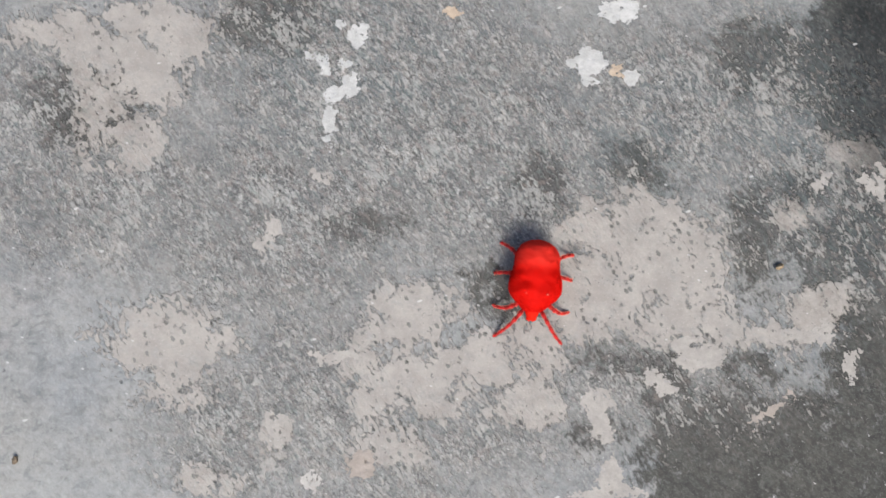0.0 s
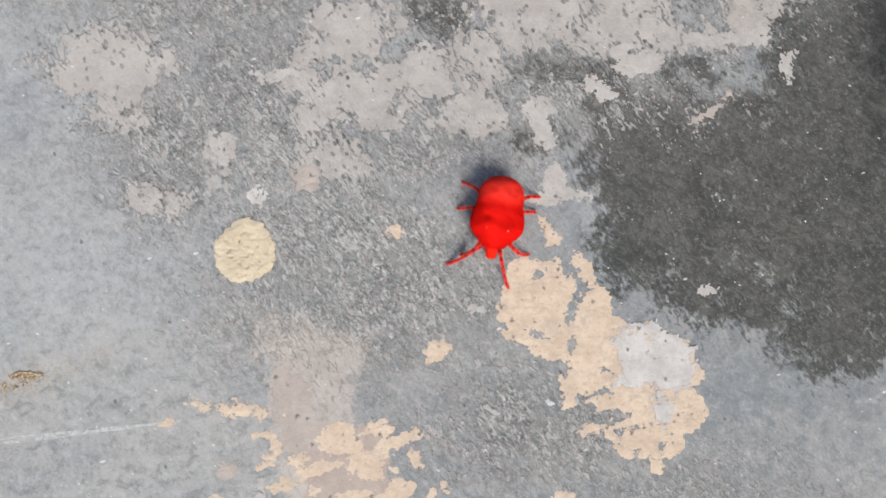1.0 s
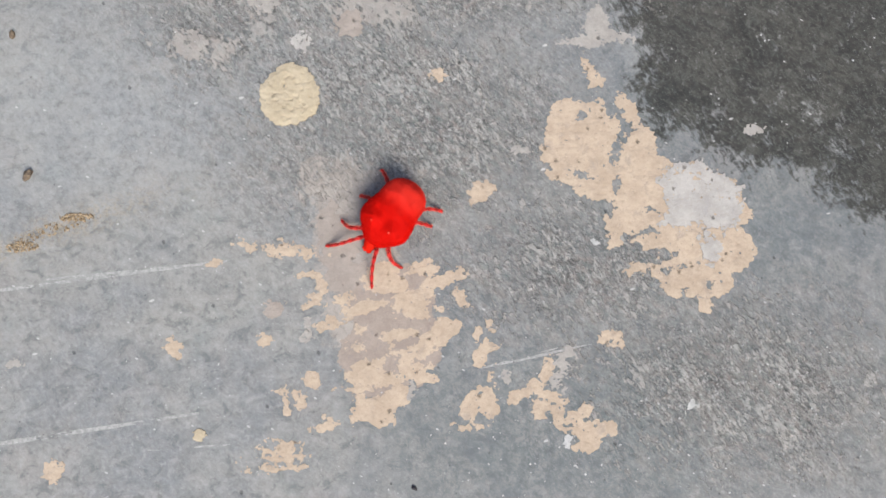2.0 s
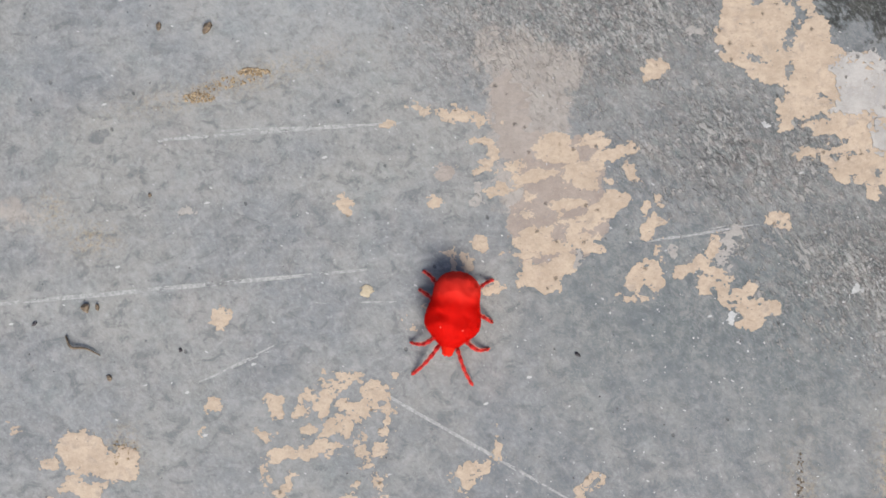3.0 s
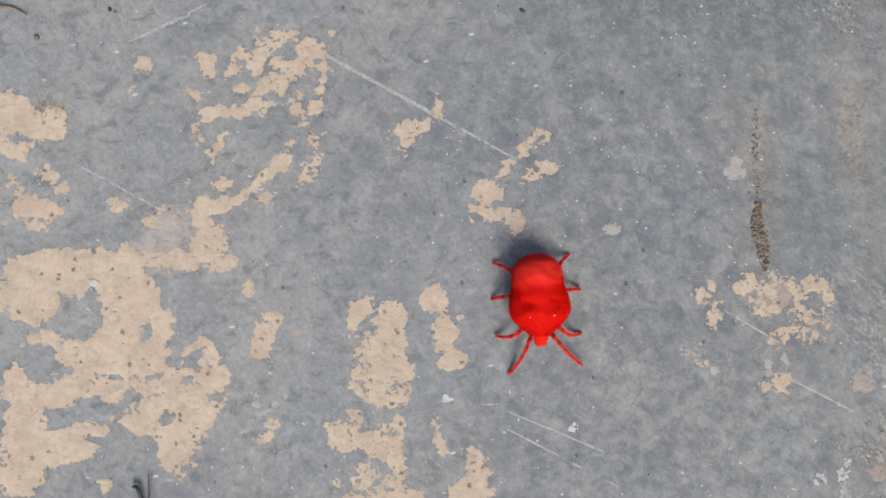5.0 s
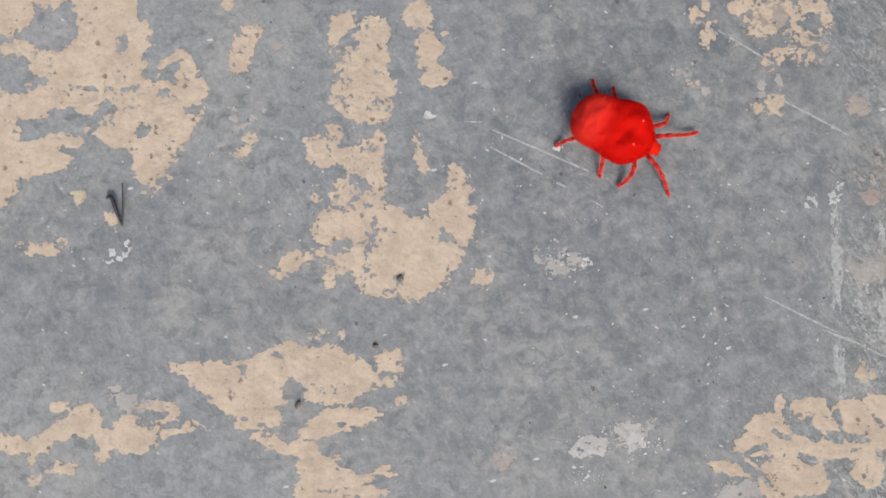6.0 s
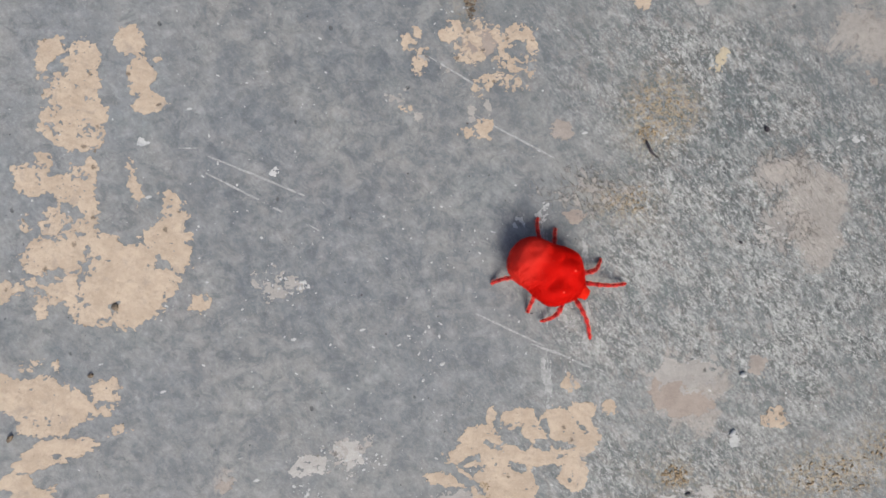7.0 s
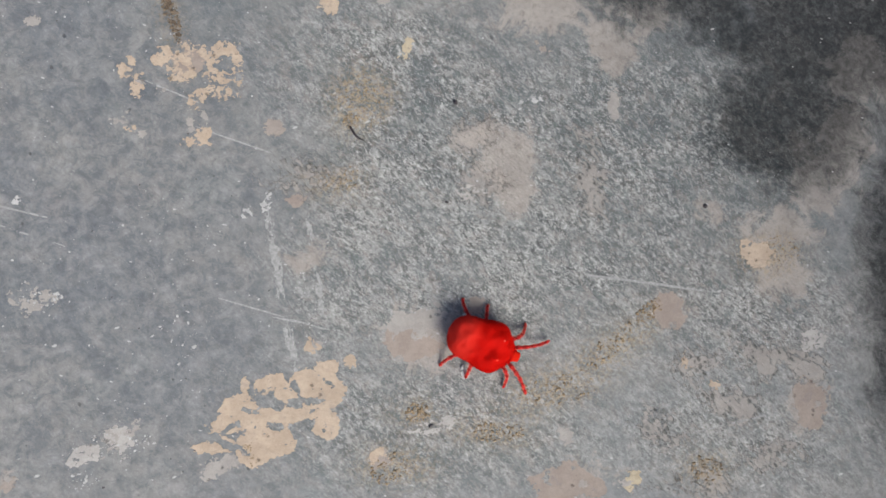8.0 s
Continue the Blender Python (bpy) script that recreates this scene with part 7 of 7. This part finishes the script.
def scatter(name, material, areas, count, small, large, label, category, flat=0.5, seed=1):
    """Countless small grains strewn over ellipses, as one object."""
    rnd = random.Random(seed)
    verts, faces = [], []
    for k in range(count):
        bx, by, rx, ry, turn = areas[k % len(areas)]
        r, a = math.sqrt(rnd.random()), rnd.uniform(0, 2 * math.pi)
        u, v, c, s = rx * r * math.cos(a), ry * r * math.sin(a), math.cos(radians(turn)), math.sin(radians(turn))
        size = small + (large - small) * rnd.random() ** 3
        vs, fs = lump(bx + u * c - v * s, by + u * s + v * c, size, flat, seed * 1000 + k)
        faces += [[i + len(verts) for i in f] for f in fs]
        verts += vs
    return tagged(mesh_object(name, verts, faces, material), label, category, "", "stuff")


def tube(points, radii, sides=7):
    """A closed tube along points, with a radius at each."""
    verts, faces = [], []
    points = [Vector(p) for p in points]
    for k, p in enumerate(points):
        way = (points[min(k + 1, len(points) - 1)] - points[max(k - 1, 0)]).normalized()
        side = way.cross(Vector((0, 0, 1)))
        side = side.normalized() if side.length > 1e-6 else Vector((1, 0, 0))
        up = side.cross(way)
        for a in range(sides):
            w = 2 * math.pi * a / sides
            verts.append(tuple(p + (side * math.cos(w) + up * math.sin(w)) * radii[k]))
    for k in range(len(points) - 1):
        for a in range(sides):
            b = (a + 1) % sides
            faces.append([k * sides + a, k * sides + b, (k + 1) * sides + b, (k + 1) * sides + a])
    faces.append(list(range(sides))[::-1])
    faces.append([(len(points) - 1) * sides + a for a in range(sides)])
    return verts, faces


def fibre(name, points, radius, label, category, material=BLACK):
    """A bent thread; points in millimetres, smoothed."""
    pts = []
    for k in range(len(points) - 1):
        p0, p1, p2, p3 = (Vector(points[max(0, min(len(points) - 1, k + o))]) for o in (-1, 0, 1, 2))
        for s in (0, 0.25, 0.5, 0.75):
            pts.append(0.5 * (2 * p1 + (p2 - p0) * s + (2 * p0 - 5 * p1 + 4 * p2 - p3) * s * s + (3 * p1 - p0 - 3 * p2 + p3) * s**3))
    pts.append(Vector(points[-1]))
    n = len(pts)
    verts, faces = tube([p * MM for p in pts], [radius * MM * (0.45 + 0.55 * math.sin(math.pi * min(1, (k + 1) / n * 1.1))) for k in range(n)], 6)
    return tagged(mesh_object(name, verts, faces, material, True), label, category, "loose bits on the floor")


fibre("hair_fibre", [(-50.0, -93.5, 0.5), (-49.1, -93.5, 1), (-48.3, -95.5, 0.8), (-47.6, -97.3, 0.3)], 0.32, 'short bent black fibre lying on the cement', 'fibre', BLACK)
fibre("hair_fibre", [(-47.6, -97.3, 0.4), (-47.5, -94.2, 0.9), (-47.6, -91.4, 1.2)], 0.14, 'thin dark fibre lying on the cement', 'fibre', BLACK)
fibre("hair_fibre", [(65.8, -75.1, 0.3), (66.6, -76.9, 0.6), (67.8, -77.7, 0.3)], 0.2, 'short bent black fibre lying on the cement', 'fibre', BLACK)
crumb("soil_crumb", STRAW, -58.6, 28.2, 1.1, 'small dark brown soil crumb on the cement', 'crumb')
crumb("soil_crumb", STRAW, -66.4, 28.2, 0.8, 'small dark brown soil crumb on the cement', 'crumb')
crumb("soil_crumb", STRAW, -74.3, -17.6, 1, 'small dark brown soil crumb on the cement', 'crumb')
crumb("soil_crumb", STRAW, -72.5, -17.4, 0.7, 'small dark brown soil crumb on the cement', 'crumb')
crumb("soil_crumb", STRAW, -65.7, 0.6, 0.6, 'small dark brown soil crumb on the cement', 'crumb')
crumb("soil_crumb", STRAW, -69.7, -28.3, 0.6, 'small dark brown soil crumb on the cement', 'crumb')
crumb("soil_crumb", BLACK, -82.2, -20.5, 0.45, 'tiny black crumb on the cement', 'crumb')
crumb("soil_crumb", BLACK, -59.0, -23.5, 0.4, 'tiny black crumb on the cement', 'crumb')
crumb("soil_crumb", BLACK, 3.0, -21.4, 0.5, 'tiny black crumb on the cement', 'crumb')
fibre("husk", [(-77.0, -22.1, 0.3), (-75.9, -23.8, 0.6), (-73.7, -23.9, 0.5), (-71.4, -24.9, 0.3)], 0.22, 'dry brown husk shred on the cement', 'husk', STRAW)
crumb("soil_crumb", STRAW, -21.1, -120.4, 0.7, 'small dark brown soil crumb on the plaster', 'crumb')
crumb("soil_crumb", STRAW, -11.0, -111.6, 0.55, 'small reddish brown husk on the cement', 'crumb')
crumb("soil_crumb", STRAW, -8.2, -102.1, 0.6, 'small brown chip on the plaster', 'crumb')
crumb("paint_chip", WHITE, 81.5, -108.8, 0.6, 'small white paint chip on the cement', 'paint chip')
crumb("paint_chip", WHITE, 80.1, -117.3, 0.6, 'small white paint chip on the cement', 'paint chip')
crumb("soil_crumb", BLACK, 73.7, -126.2, 0.35, 'tiny black crumb on the cement', 'crumb')
crumb("soil_crumb", BLACK, 126.6, -94.7, 0.5, 'tiny black crumb on the cement', 'crumb')
crumb("soil_crumb", BLACK, 80.6, -89.4, 0.3, 'tiny black crumb on the cement', 'crumb')
crumb("soil_crumb", BLACK, 84.1, -72.5, 0.6, 'tiny black crumb on the cement', 'crumb')
crumb("soil_crumb", SAND, 60.9, 87.7, 1, 'sandy crumb on the cement', 'crumb')
crumb("soil_crumb", STRAW, -61.9, 51.5, 0.9, 'small dark brown soil crumb on the cement', 'crumb')
scatter("soil_grains", STRAW, [(38.7, -54.2, 1, 3.7, 15), (38.3, -50.9, 0.6, 2.1, 3)], 320, 0.1, 0.34, 'dark brown soil grains packed along a crack', 'soil', 0.6, 3)
scatter("soil_grains", SAND, [(-54.3, 19.7, 6.9, 1, 17), (-59.1, 16.8, 2.6, 0.8, 3), (-50.7, 21.5, 2.8, 0.6, 3)], 420, 0.1, 0.35, 'strewn fine brown soil grains', 'soil', 0.5, 4)
scatter("soil_grains", SAND, [(106.1, -116.8, 7, 2, 34), (96.2, -123.2, 7.5, 2.4, 2), (84.7, -128.8, 4.8, 1.7, -8), (71.8, -123.8, 2.1, 1.7, -8), (113.9, -111.8, 3.1, 1.4, 32), (66.6, -132.3, 4.2, 2.7, -8), (120.4, -140.2, 2.9, 2.4, -8)], 900, 0.1, 0.32, 'strewn fine brown soil grains', 'soil', 0.5, 5)
scatter("soil_grains", SAND, [(63, -83.5, 3.7, 2.3, -5), (68.2, -71, 4.8, 4.8, -5), (139.6, -103.7, 4.4, 2.4, -6), (66.4, -74.2, 1.7, 1.3, -5)], 300, 0.08, 0.26, 'strewn fine brown soil grains', 'soil', 0.5, 6)
scatter("paint_grit", WHITE, [(-13.6, -68.2, 40.6, 28.2, 3), (23, -70.5, 26.5, 27.9, 3), (-44.8, -94.1, 24.4, 11.9, 3), (11.9, -95.1, 31.7, 10.2, 3)], 330, 0.06, 0.26, 'tiny pale paint flecks strewn on the cement', 'grit', 0.3, 8)
scatter("paint_grit", WHITE, [(-46.8, -8, 40.4, 30.9, 3), (16.4, -22.7, 31, 24.1, 3), (-11.3, 2.9, 36.2, 22.5, 3)], 260, 0.06, 0.24, 'tiny pale paint flecks strewn on the cement', 'grit', 0.3, 9)
scatter("paint_grit", WHITE, [(90.8, -94.5, 63, 36.2, -6), (33.6, -106.8, 25, 22.2, -7)], 420, 0.05, 0.22, 'tiny pale paint flecks strewn on the cement', 'grit', 0.3, 10)
scatter("paint_grit", WHITE, [(-19.7, 40.5, 34.5, 33.9, 0), (53.9, 49.6, 34.1, 23.1, 0)], 240, 0.05, 0.22, 'tiny pale paint flecks strewn on the cement', 'grit', 0.3, 11)
scatter("paint_grit", WHITE, [(36, -26, 38, 24, 3), (18, -50, 40, 15, 3), (58, -8, 20, 14, 0)], 620, 0.05, 0.24, 'tiny pale paint flecks strewn on the cement', 'grit', 0.25, 21)
scatter("dark_grit", BLACK, [(-30, -20, 55, 36, 3), (30, -30, 45, 35, 3), (10, -100, 70, 35, 4), (100, -100, 50, 35, -6)], 300, 0.05, 0.2, 'tiny dark soil specks strewn on the cement', 'grit', 0.4, 22)
scatter("soil_grains", SAND, [(44.8, -127.1, 1.3, 1.9, 6), (44.1, -125.3, 0.7, 0.9, 6)], 70, 0.08, 0.24, 'brown soil grains on the plaster edge', 'soil', 0.5, 12)
scatter("soil_grains", SAND, [(-66.4, -39, 1.9, 1.7, 2), (-67.1, -40.7, 1.2, 0.9, 2)], 110, 0.08, 0.26, 'brown soil grains on the plaster edge', 'soil', 0.5, 13)
scatter("paint_grit", WHITE, [(14, -98.4, 3.4, 2.2, 6), (17.3, -98.4, 1.5, 1, 6), (22.5, -122.3, 5.2, 2.1, 6), (27, -122.6, 3, 1.5, 6), (19.2, -127.1, 3, 1.5, 6), (35.1, -106.7, 3, 4.5, 6), (5.8, -135.2, 4.5, 2.2, 6), (55.6, -104.6, 1.5, 6.7, 6)], 240, 0.07, 0.34, 'chalky white paint crumbs rubbed into the cement', 'grit', 0.25, 14)
scatter("soil_grains", STRAW, [(37.8, -39.7, 0.5, 5.1, 0), (38.6, -49.7, 0.7, 5, 0), (39.3, -55.5, 0.8, 3.3, 3)], 260, 0.07, 0.24, 'dark brown soil grains packed along a crack', 'soil', 0.5, 15)



# ---- the mite ----
SIZE = 0.00105


def part(name, verts, faces, material, parent, label="", smooth=True):
    ob = mesh_object(name, verts, faces, material, smooth)
    ob.parent = parent
    if label:
        ob["label"] = label
    return ob


WIDTHS = ((0, 0.0), (0.03, 1.45), (0.08, 2.35), (0.14, 2.9), (0.22, 3.28), (0.31, 3.38), (0.39, 3.42), (0.47, 3.66), (0.56, 3.92), (0.66, 4.05),
          (0.74, 3.88), (0.80, 3.42), (0.87, 2.6), (0.94, 1.75), (0.985, 1.2), (1.0, 0.0))


def eased(s, at, value, soft):
    """A table read with its corners rounded off."""
    return float(np.mean(np.interp(s + soft * np.linspace(-1, 1, 9), at, value)))


def swell(s, y, at_s, at_y, wide_s, wide_y):
    return math.exp(-((s - at_s) / wide_s) ** 2 - ((y - at_y) / wide_y) ** 2)


def body_place(s, w):
    """A place on the mite's skin: s from tail to front, w round the body; millimetres."""
    half = eased(s, *zip(*WIDTHS), min(0.03, s * 0.8, (1 - s) * 0.8))
    x = -6.0 + 11.3 * s
    rise = eased(s, (0, 0.12, 0.3, 0.42, 0.55, 0.75, 0.9, 1), (1.7, 2.25, 2.45, 2.3, 2.35, 2.15, 1.5, 1.1), 0.06)
    middle = 0.9 + rise
    slim = min(1.0, (half / 2.6)) ** 0.6 if half > 0 else 0.0
    c, sn = math.cos(w), math.sin(w)
    y = half * math.copysign(abs(c) ** 0.80, c)
    z = middle + rise * slim * math.copysign(abs(sn) ** 0.78, sn)
    top = max(0.0, sn) ** 0.6
    # the round hind lobe, the fold across the waist, two shoulder swellings under the eyes, the hollow between them
    z += top * 0.30 * swell(s, y, 0.20, 0.0, 0.14, 2.6)
    z -= top * 0.08 * math.exp(-((s - 0.385 - 0.004 * y * y) / 0.055) ** 2)
    z += top * 0.05 * swell(s, y, 0.49, 0.0, 0.06, 2.0)
    z -= top * 0.34 * swell(s, y, 0.66, 0.0, 0.12, 0.8)
    for side in (1, -1):
        z += top * 0.42 * swell(s, y, 0.72, side * 1.75, 0.07, 0.8)
        z -= top * 0.24 * swell(s, y, 0.57, side * 1.5, 0.04, 0.7)
        z -= top * 0.22 * swell(s, y, 0.23, side * 1.3, 0.05, 0.6)
        z += top * 0.24 * swell(s, y, 0.87, side * 0.8, 0.045, 0.6)
    lump_ = noise.noise(Vector((x * 0.75, y * 0.75, z * 0.75))) * 0.24 + noise.noise(Vector((x * 1.9, y * 1.9, 3.0))) * 0.07
    return Vector((x, y * (1 + 0.03 * lump_), z + lump_ * top))


def mite_body(mite):
    rings, sides = 72, 64
    ss = [0.5 - 0.5 * math.cos(math.pi * (k + 0.15) / (rings - 0.7)) for k in range(rings)]
    verts = [tuple(body_place(s, 2 * math.pi * a / sides) * SIZE) for s in ss for a in range(sides)]
    faces = []
    for k in range(rings - 1):
        for a in range(sides):
            b = (a + 1) % sides
            faces.append([k * sides + b, k * sides + a, (k + 1) * sides + a, (k + 1) * sides + b])
    faces.append(list(range(sides)))
    faces.append([(rings - 1) * sides + a for a in range(sides)][::-1])
    body = part("body", verts, faces, RED, mite, "plump velvety red body with a pinched waist")
    rnd = random.Random(5)
    hv, hf = [], []
    for k in range(15000):
        s, w = rnd.uniform(0.02, 0.985), rnd.uniform(-0.35, math.pi + 0.35)
        p = body_place(s, w)
        out = (p - Vector((-6.0 + 11.3 * (0.15 + 0.7 * s), 0, 2.4))).normalized()
        lean = Vector((rnd.gauss(-0.25, 0.3), rnd.gauss(0, 0.3), rnd.gauss(0, 0.2)))
        tip = p + (out + lean).normalized() * rnd.uniform(0.10, 0.21)
        side = out.cross(Vector((rnd.gauss(0, 1), rnd.gauss(0, 1), rnd.gauss(0, 1)))).normalized() * 0.028
        n = len(hv)
        hv += [tuple((p - side) * SIZE), tuple((p + side) * SIZE), tuple(tip * SIZE)]
        hf.append([n, n + 1, n + 2])
    velvet = part("velvet", hv, hf, RED, body, "short dense red velvet hairs", False)
    velvet["kind"] = "stuff"
    return body


LEGS = (
    # side, pair, hip of the leg (mm), reach, bow, hook of the tip
    (1, 1, 4.0, 0.8, 7.3, -0.25, 0.45), (1, 2, 3.3, 1.8, 4.5, -0.75, 1.0), (1, 3, -0.5, 2.0, 4.2, 0.15, 0.0), (1, 4, -2.0, 1.8, 5.0, 0.3, -0.5),
    (-1, 1, 4.0, 0.8, 7.3, -0.25, 0.45), (-1, 2, 3.3, 1.8, 4.5, -0.75, 1.0), (-1, 3, -0.5, 2.0, 4.2, 0.15, 0.0), (-1, 4, -2.0, 1.8, 5.0, 0.3, -0.5),
)


def mite_leg(mite, side, pair, reach, bow, hook):
    """One bent, jointed, hairy leg that runs out along its own x."""
    pts, radii = [], []
    n = 40
    thick = (0.33, 0.38, 0.37, 0.36)[pair - 1]
    for k in range(n + 1):
        s = k / n
        x = reach * s
        y = side * (bow * math.sin(math.pi * s * 0.9) * 0.9 + hook * max(0.0, s - 0.62) ** 1.6 * 2.6)
        z = 1.25 + 1.25 * math.sin(math.pi * min(1.0, s * 1.15)) * (1 - 0.35 * s) - 1.12 * s**2.2
        pts.append(Vector((x, y, max(z, 0.14))))
        # six joints, each swollen towards its far end; a blunt swollen foot
        joint = (s * 5.6 + 0.2) % 1.0
        bead = 0.76 + 0.36 * math.sin(math.pi * joint**1.5)
        radii.append((thick - (thick - 0.20) * s) * bead * (1.12 if s > 0.84 else 1.0) * (1.0 if s < 0.97 else 0.6))
    verts, faces = tube([p * SIZE for p in pts], [r * SIZE for r in radii], 10)
    leg = part("leg", verts, faces, LEG_RED, mite, "jointed hairy red leg")
    rnd = random.Random(int(reach * 10) + side)
    hv, hf = [], []
    for k in range(900):
        i = rnd.randrange(2, n)
        a = rnd.uniform(0, 2 * math.pi)
        out = Vector((0.25, math.cos(a), math.sin(a))).normalized()
        p = pts[i] + out * radii[i] * 0.85
        tip = p + out * rnd.uniform(0.12, 0.30)
        if tip.z < 0.02:
            continue
        m = len(hv)
        wide = Vector((0.022, 0, 0))
        hv += [tuple((p - wide) * SIZE), tuple((p + wide) * SIZE), tuple(tip * SIZE)]
        hf.append([m, m + 1, m + 2])
    fuzz = part("leg_hair", hv, hf, HAIR_RED, leg, "", False)
    fuzz["kind"] = "stuff"
    return leg


def mite_head(mite):
    bm = bmesh.new()
    bmesh.ops.create_uvsphere(bm, u_segments=20, v_segments=14, radius=1.0)
    for v in bm.verts:
        taper = 1 - 0.30 * max(0, v.co.x)
        v.co = Vector((5.25 + 1.30 * v.co.x, 1.10 * v.co.y * taper, 1.65 + 0.85 * v.co.z * taper - 0.20 * v.co.x)) * SIZE
    me = bpy.data.meshes.new("head")
    bm.to_mesh(me)
    bm.free()
    me.materials.append(SNOUT_RED)
    me.shade_smooth()
    head = new("head", me)
    head.parent = mite
    head["label"] = "small blunt orange-red snout"
    for side in (1, -1):
        pts = [Vector((5.7, side * 0.5, 1.4)), Vector((6.25, side * 0.52, 1.2)), Vector((6.6, side * 0.22, 0.8))]
        v, f = tube([p * SIZE for p in pts], [0.34 * SIZE, 0.30 * SIZE, 0.14 * SIZE], 8)
        part("palp", v, f, SNOUT_RED, head)


def mite_eyes(mite):
    for side in (1, -1):
        at = body_place(0.74, math.pi / 2 - side * 0.34)
        bm = bmesh.new()
        bmesh.ops.create_uvsphere(bm, u_segments=12, v_segments=8, radius=0.15 * SIZE)
        bmesh.ops.translate(bm, verts=bm.verts, vec=(at + Vector((0.05, 0, 0.02))) * SIZE)
        me = bpy.data.meshes.new("eye")
        bm.to_mesh(me)
        bm.free()
        me.materials.append(EYE_RED)
        me.shade_smooth()
        eye = new("eye", me)
        eye.parent = mite
        eye["label"] = "small glossy red eye knob"


mite = tagged(new("velvet_mite"), "bright red velvet mite walking over the cement floor", "mite")
mite_body(mite)
mite_head(mite)
mite_eyes(mite)
legs = [mite_leg(mite, side, pair, reach, bow, hook) for side, pair, x, y, reach, bow, hook in LEGS]

# seconds, place in millimetres, heading in degrees
TRAIL = [
    (0, 19.82, 83.89, -92.1),
    (0.3, 23.34, 74.56, -83.7),
    (0.5, 23.23, 64.60, -85.7),
    (0.6, 23.52, 59.51, -90.1),
    (0.9, 25.00, 47.54, -88.9),
    (1, 23.86, 46.43, -99.5),
    (1.2, 20.98, 42.09, -119.5),
    (2.3, -7.27, 11.23, -128.5),
    (2.5, -11.11, 3.72, -125.6),
    (2.6, -13.57, -0.51, -106.5),
    (2.9, -16.44, -11.58, -107.5),
    (3, -16.61, -15.65, -96.5),
    (3.2, -16.43, -21.06, -85.7),
    (3.5, -11.82, -23.87, -63.4),
    (3.8, -4.18, -29.94, -43.9),
    (4, -1.10, -33.40, -57.6),
    (4.2, 0.07, -36.80, -73.0),
    (5.3, 9.59, -74.45, -83.4),
    (5.5, 11.41, -78.17, -72.6),
    (5.6, 12.04, -76.02, -65.1),
    (5.9, 15.67, -78.37, -17.3),
    (6, 19.70, -80.16, -18.7),
    (6.2, 27.81, -80.33, -17.2),
    (6.5, 35.78, -84.86, -16.4),
    (6.8, 43.93, -90.31, -32.9),
    (7, 51.57, -94.94, -26.7),
    (7.2, 57.65, -98.31, -29.7),
    (7.5, 67.32, -103.53, -25.0),
    (7.7, 71.20, -109.40, -27.2),
    (8, 83.60, -113.60, -28.5),
]

# seconds; then the way out of each leg from the heading, in degrees, pair by pair
BEATS = (0, 0.5, 1, 2.5, 3, 3.5, 4, 5.5, 6, 6.5, 7, 7.5, 8)
LEFT_LEGS = (
    (35, 26, 21, 29, 29, 38, 27, 44, 28, 24, 25, 27, 28),
    (67, 100, 65, 59, 69, 55, 68, 56, 49, 73, 50, 68, 53),
    (85, 80, 106, 125, 73, 92, 78, 100, 112, 74, 106, 80, 99),
    (119, 142, 118, 143, 140, 130, 145, 137, 128, 132, 122, 135, 134),
)
RIGHT_LEGS = (
    (40, 44, 50, 32, 31, 20, 30, 31, 32, 42, 34, 37, 34),
    (70, 44, 36, 76, 57, 84, 42, 80, 86, 51, 95, 54, 49),
    (89, 108, 87, 72, 118, 68, 66, 96, 72, 98, 75, 112, 85),
    (134, 124, 121, 128, 134, 129, 125, 137, 151, 136, 142, 132, 127),
)


def motions():
    walk(mite, [(t, pose(x / 1000, y / 1000, 0, 0, 0, h)) for t, x, y, h in TRAIL])
    for leg, (side, pair, x, y, reach, bow, hook) in zip(legs, LEGS):
        ways = (LEFT_LEGS if side > 0 else RIGHT_LEGS)[pair - 1]
        turn = side * (1 if pair in (1, 3) else -1)
        rows = []
        for k in range(161):
            t = k * 0.05
            swing = (10, 14, 12, 10)[pair - 1] * math.sin(8 * math.pi * t) * turn
            lift = 5 * max(0.0, math.cos(8 * math.pi * t + 0.3 * pair) * turn)
            out = float(np.interp(t, BEATS, ways))
            rows.append((t, pose(x * SIZE, side * y * SIZE, 0, 0, 0, side * (out - swing)) @ pose(0, 0, 0, 0, -lift, 0)))
        walk(leg, rows)


motions()
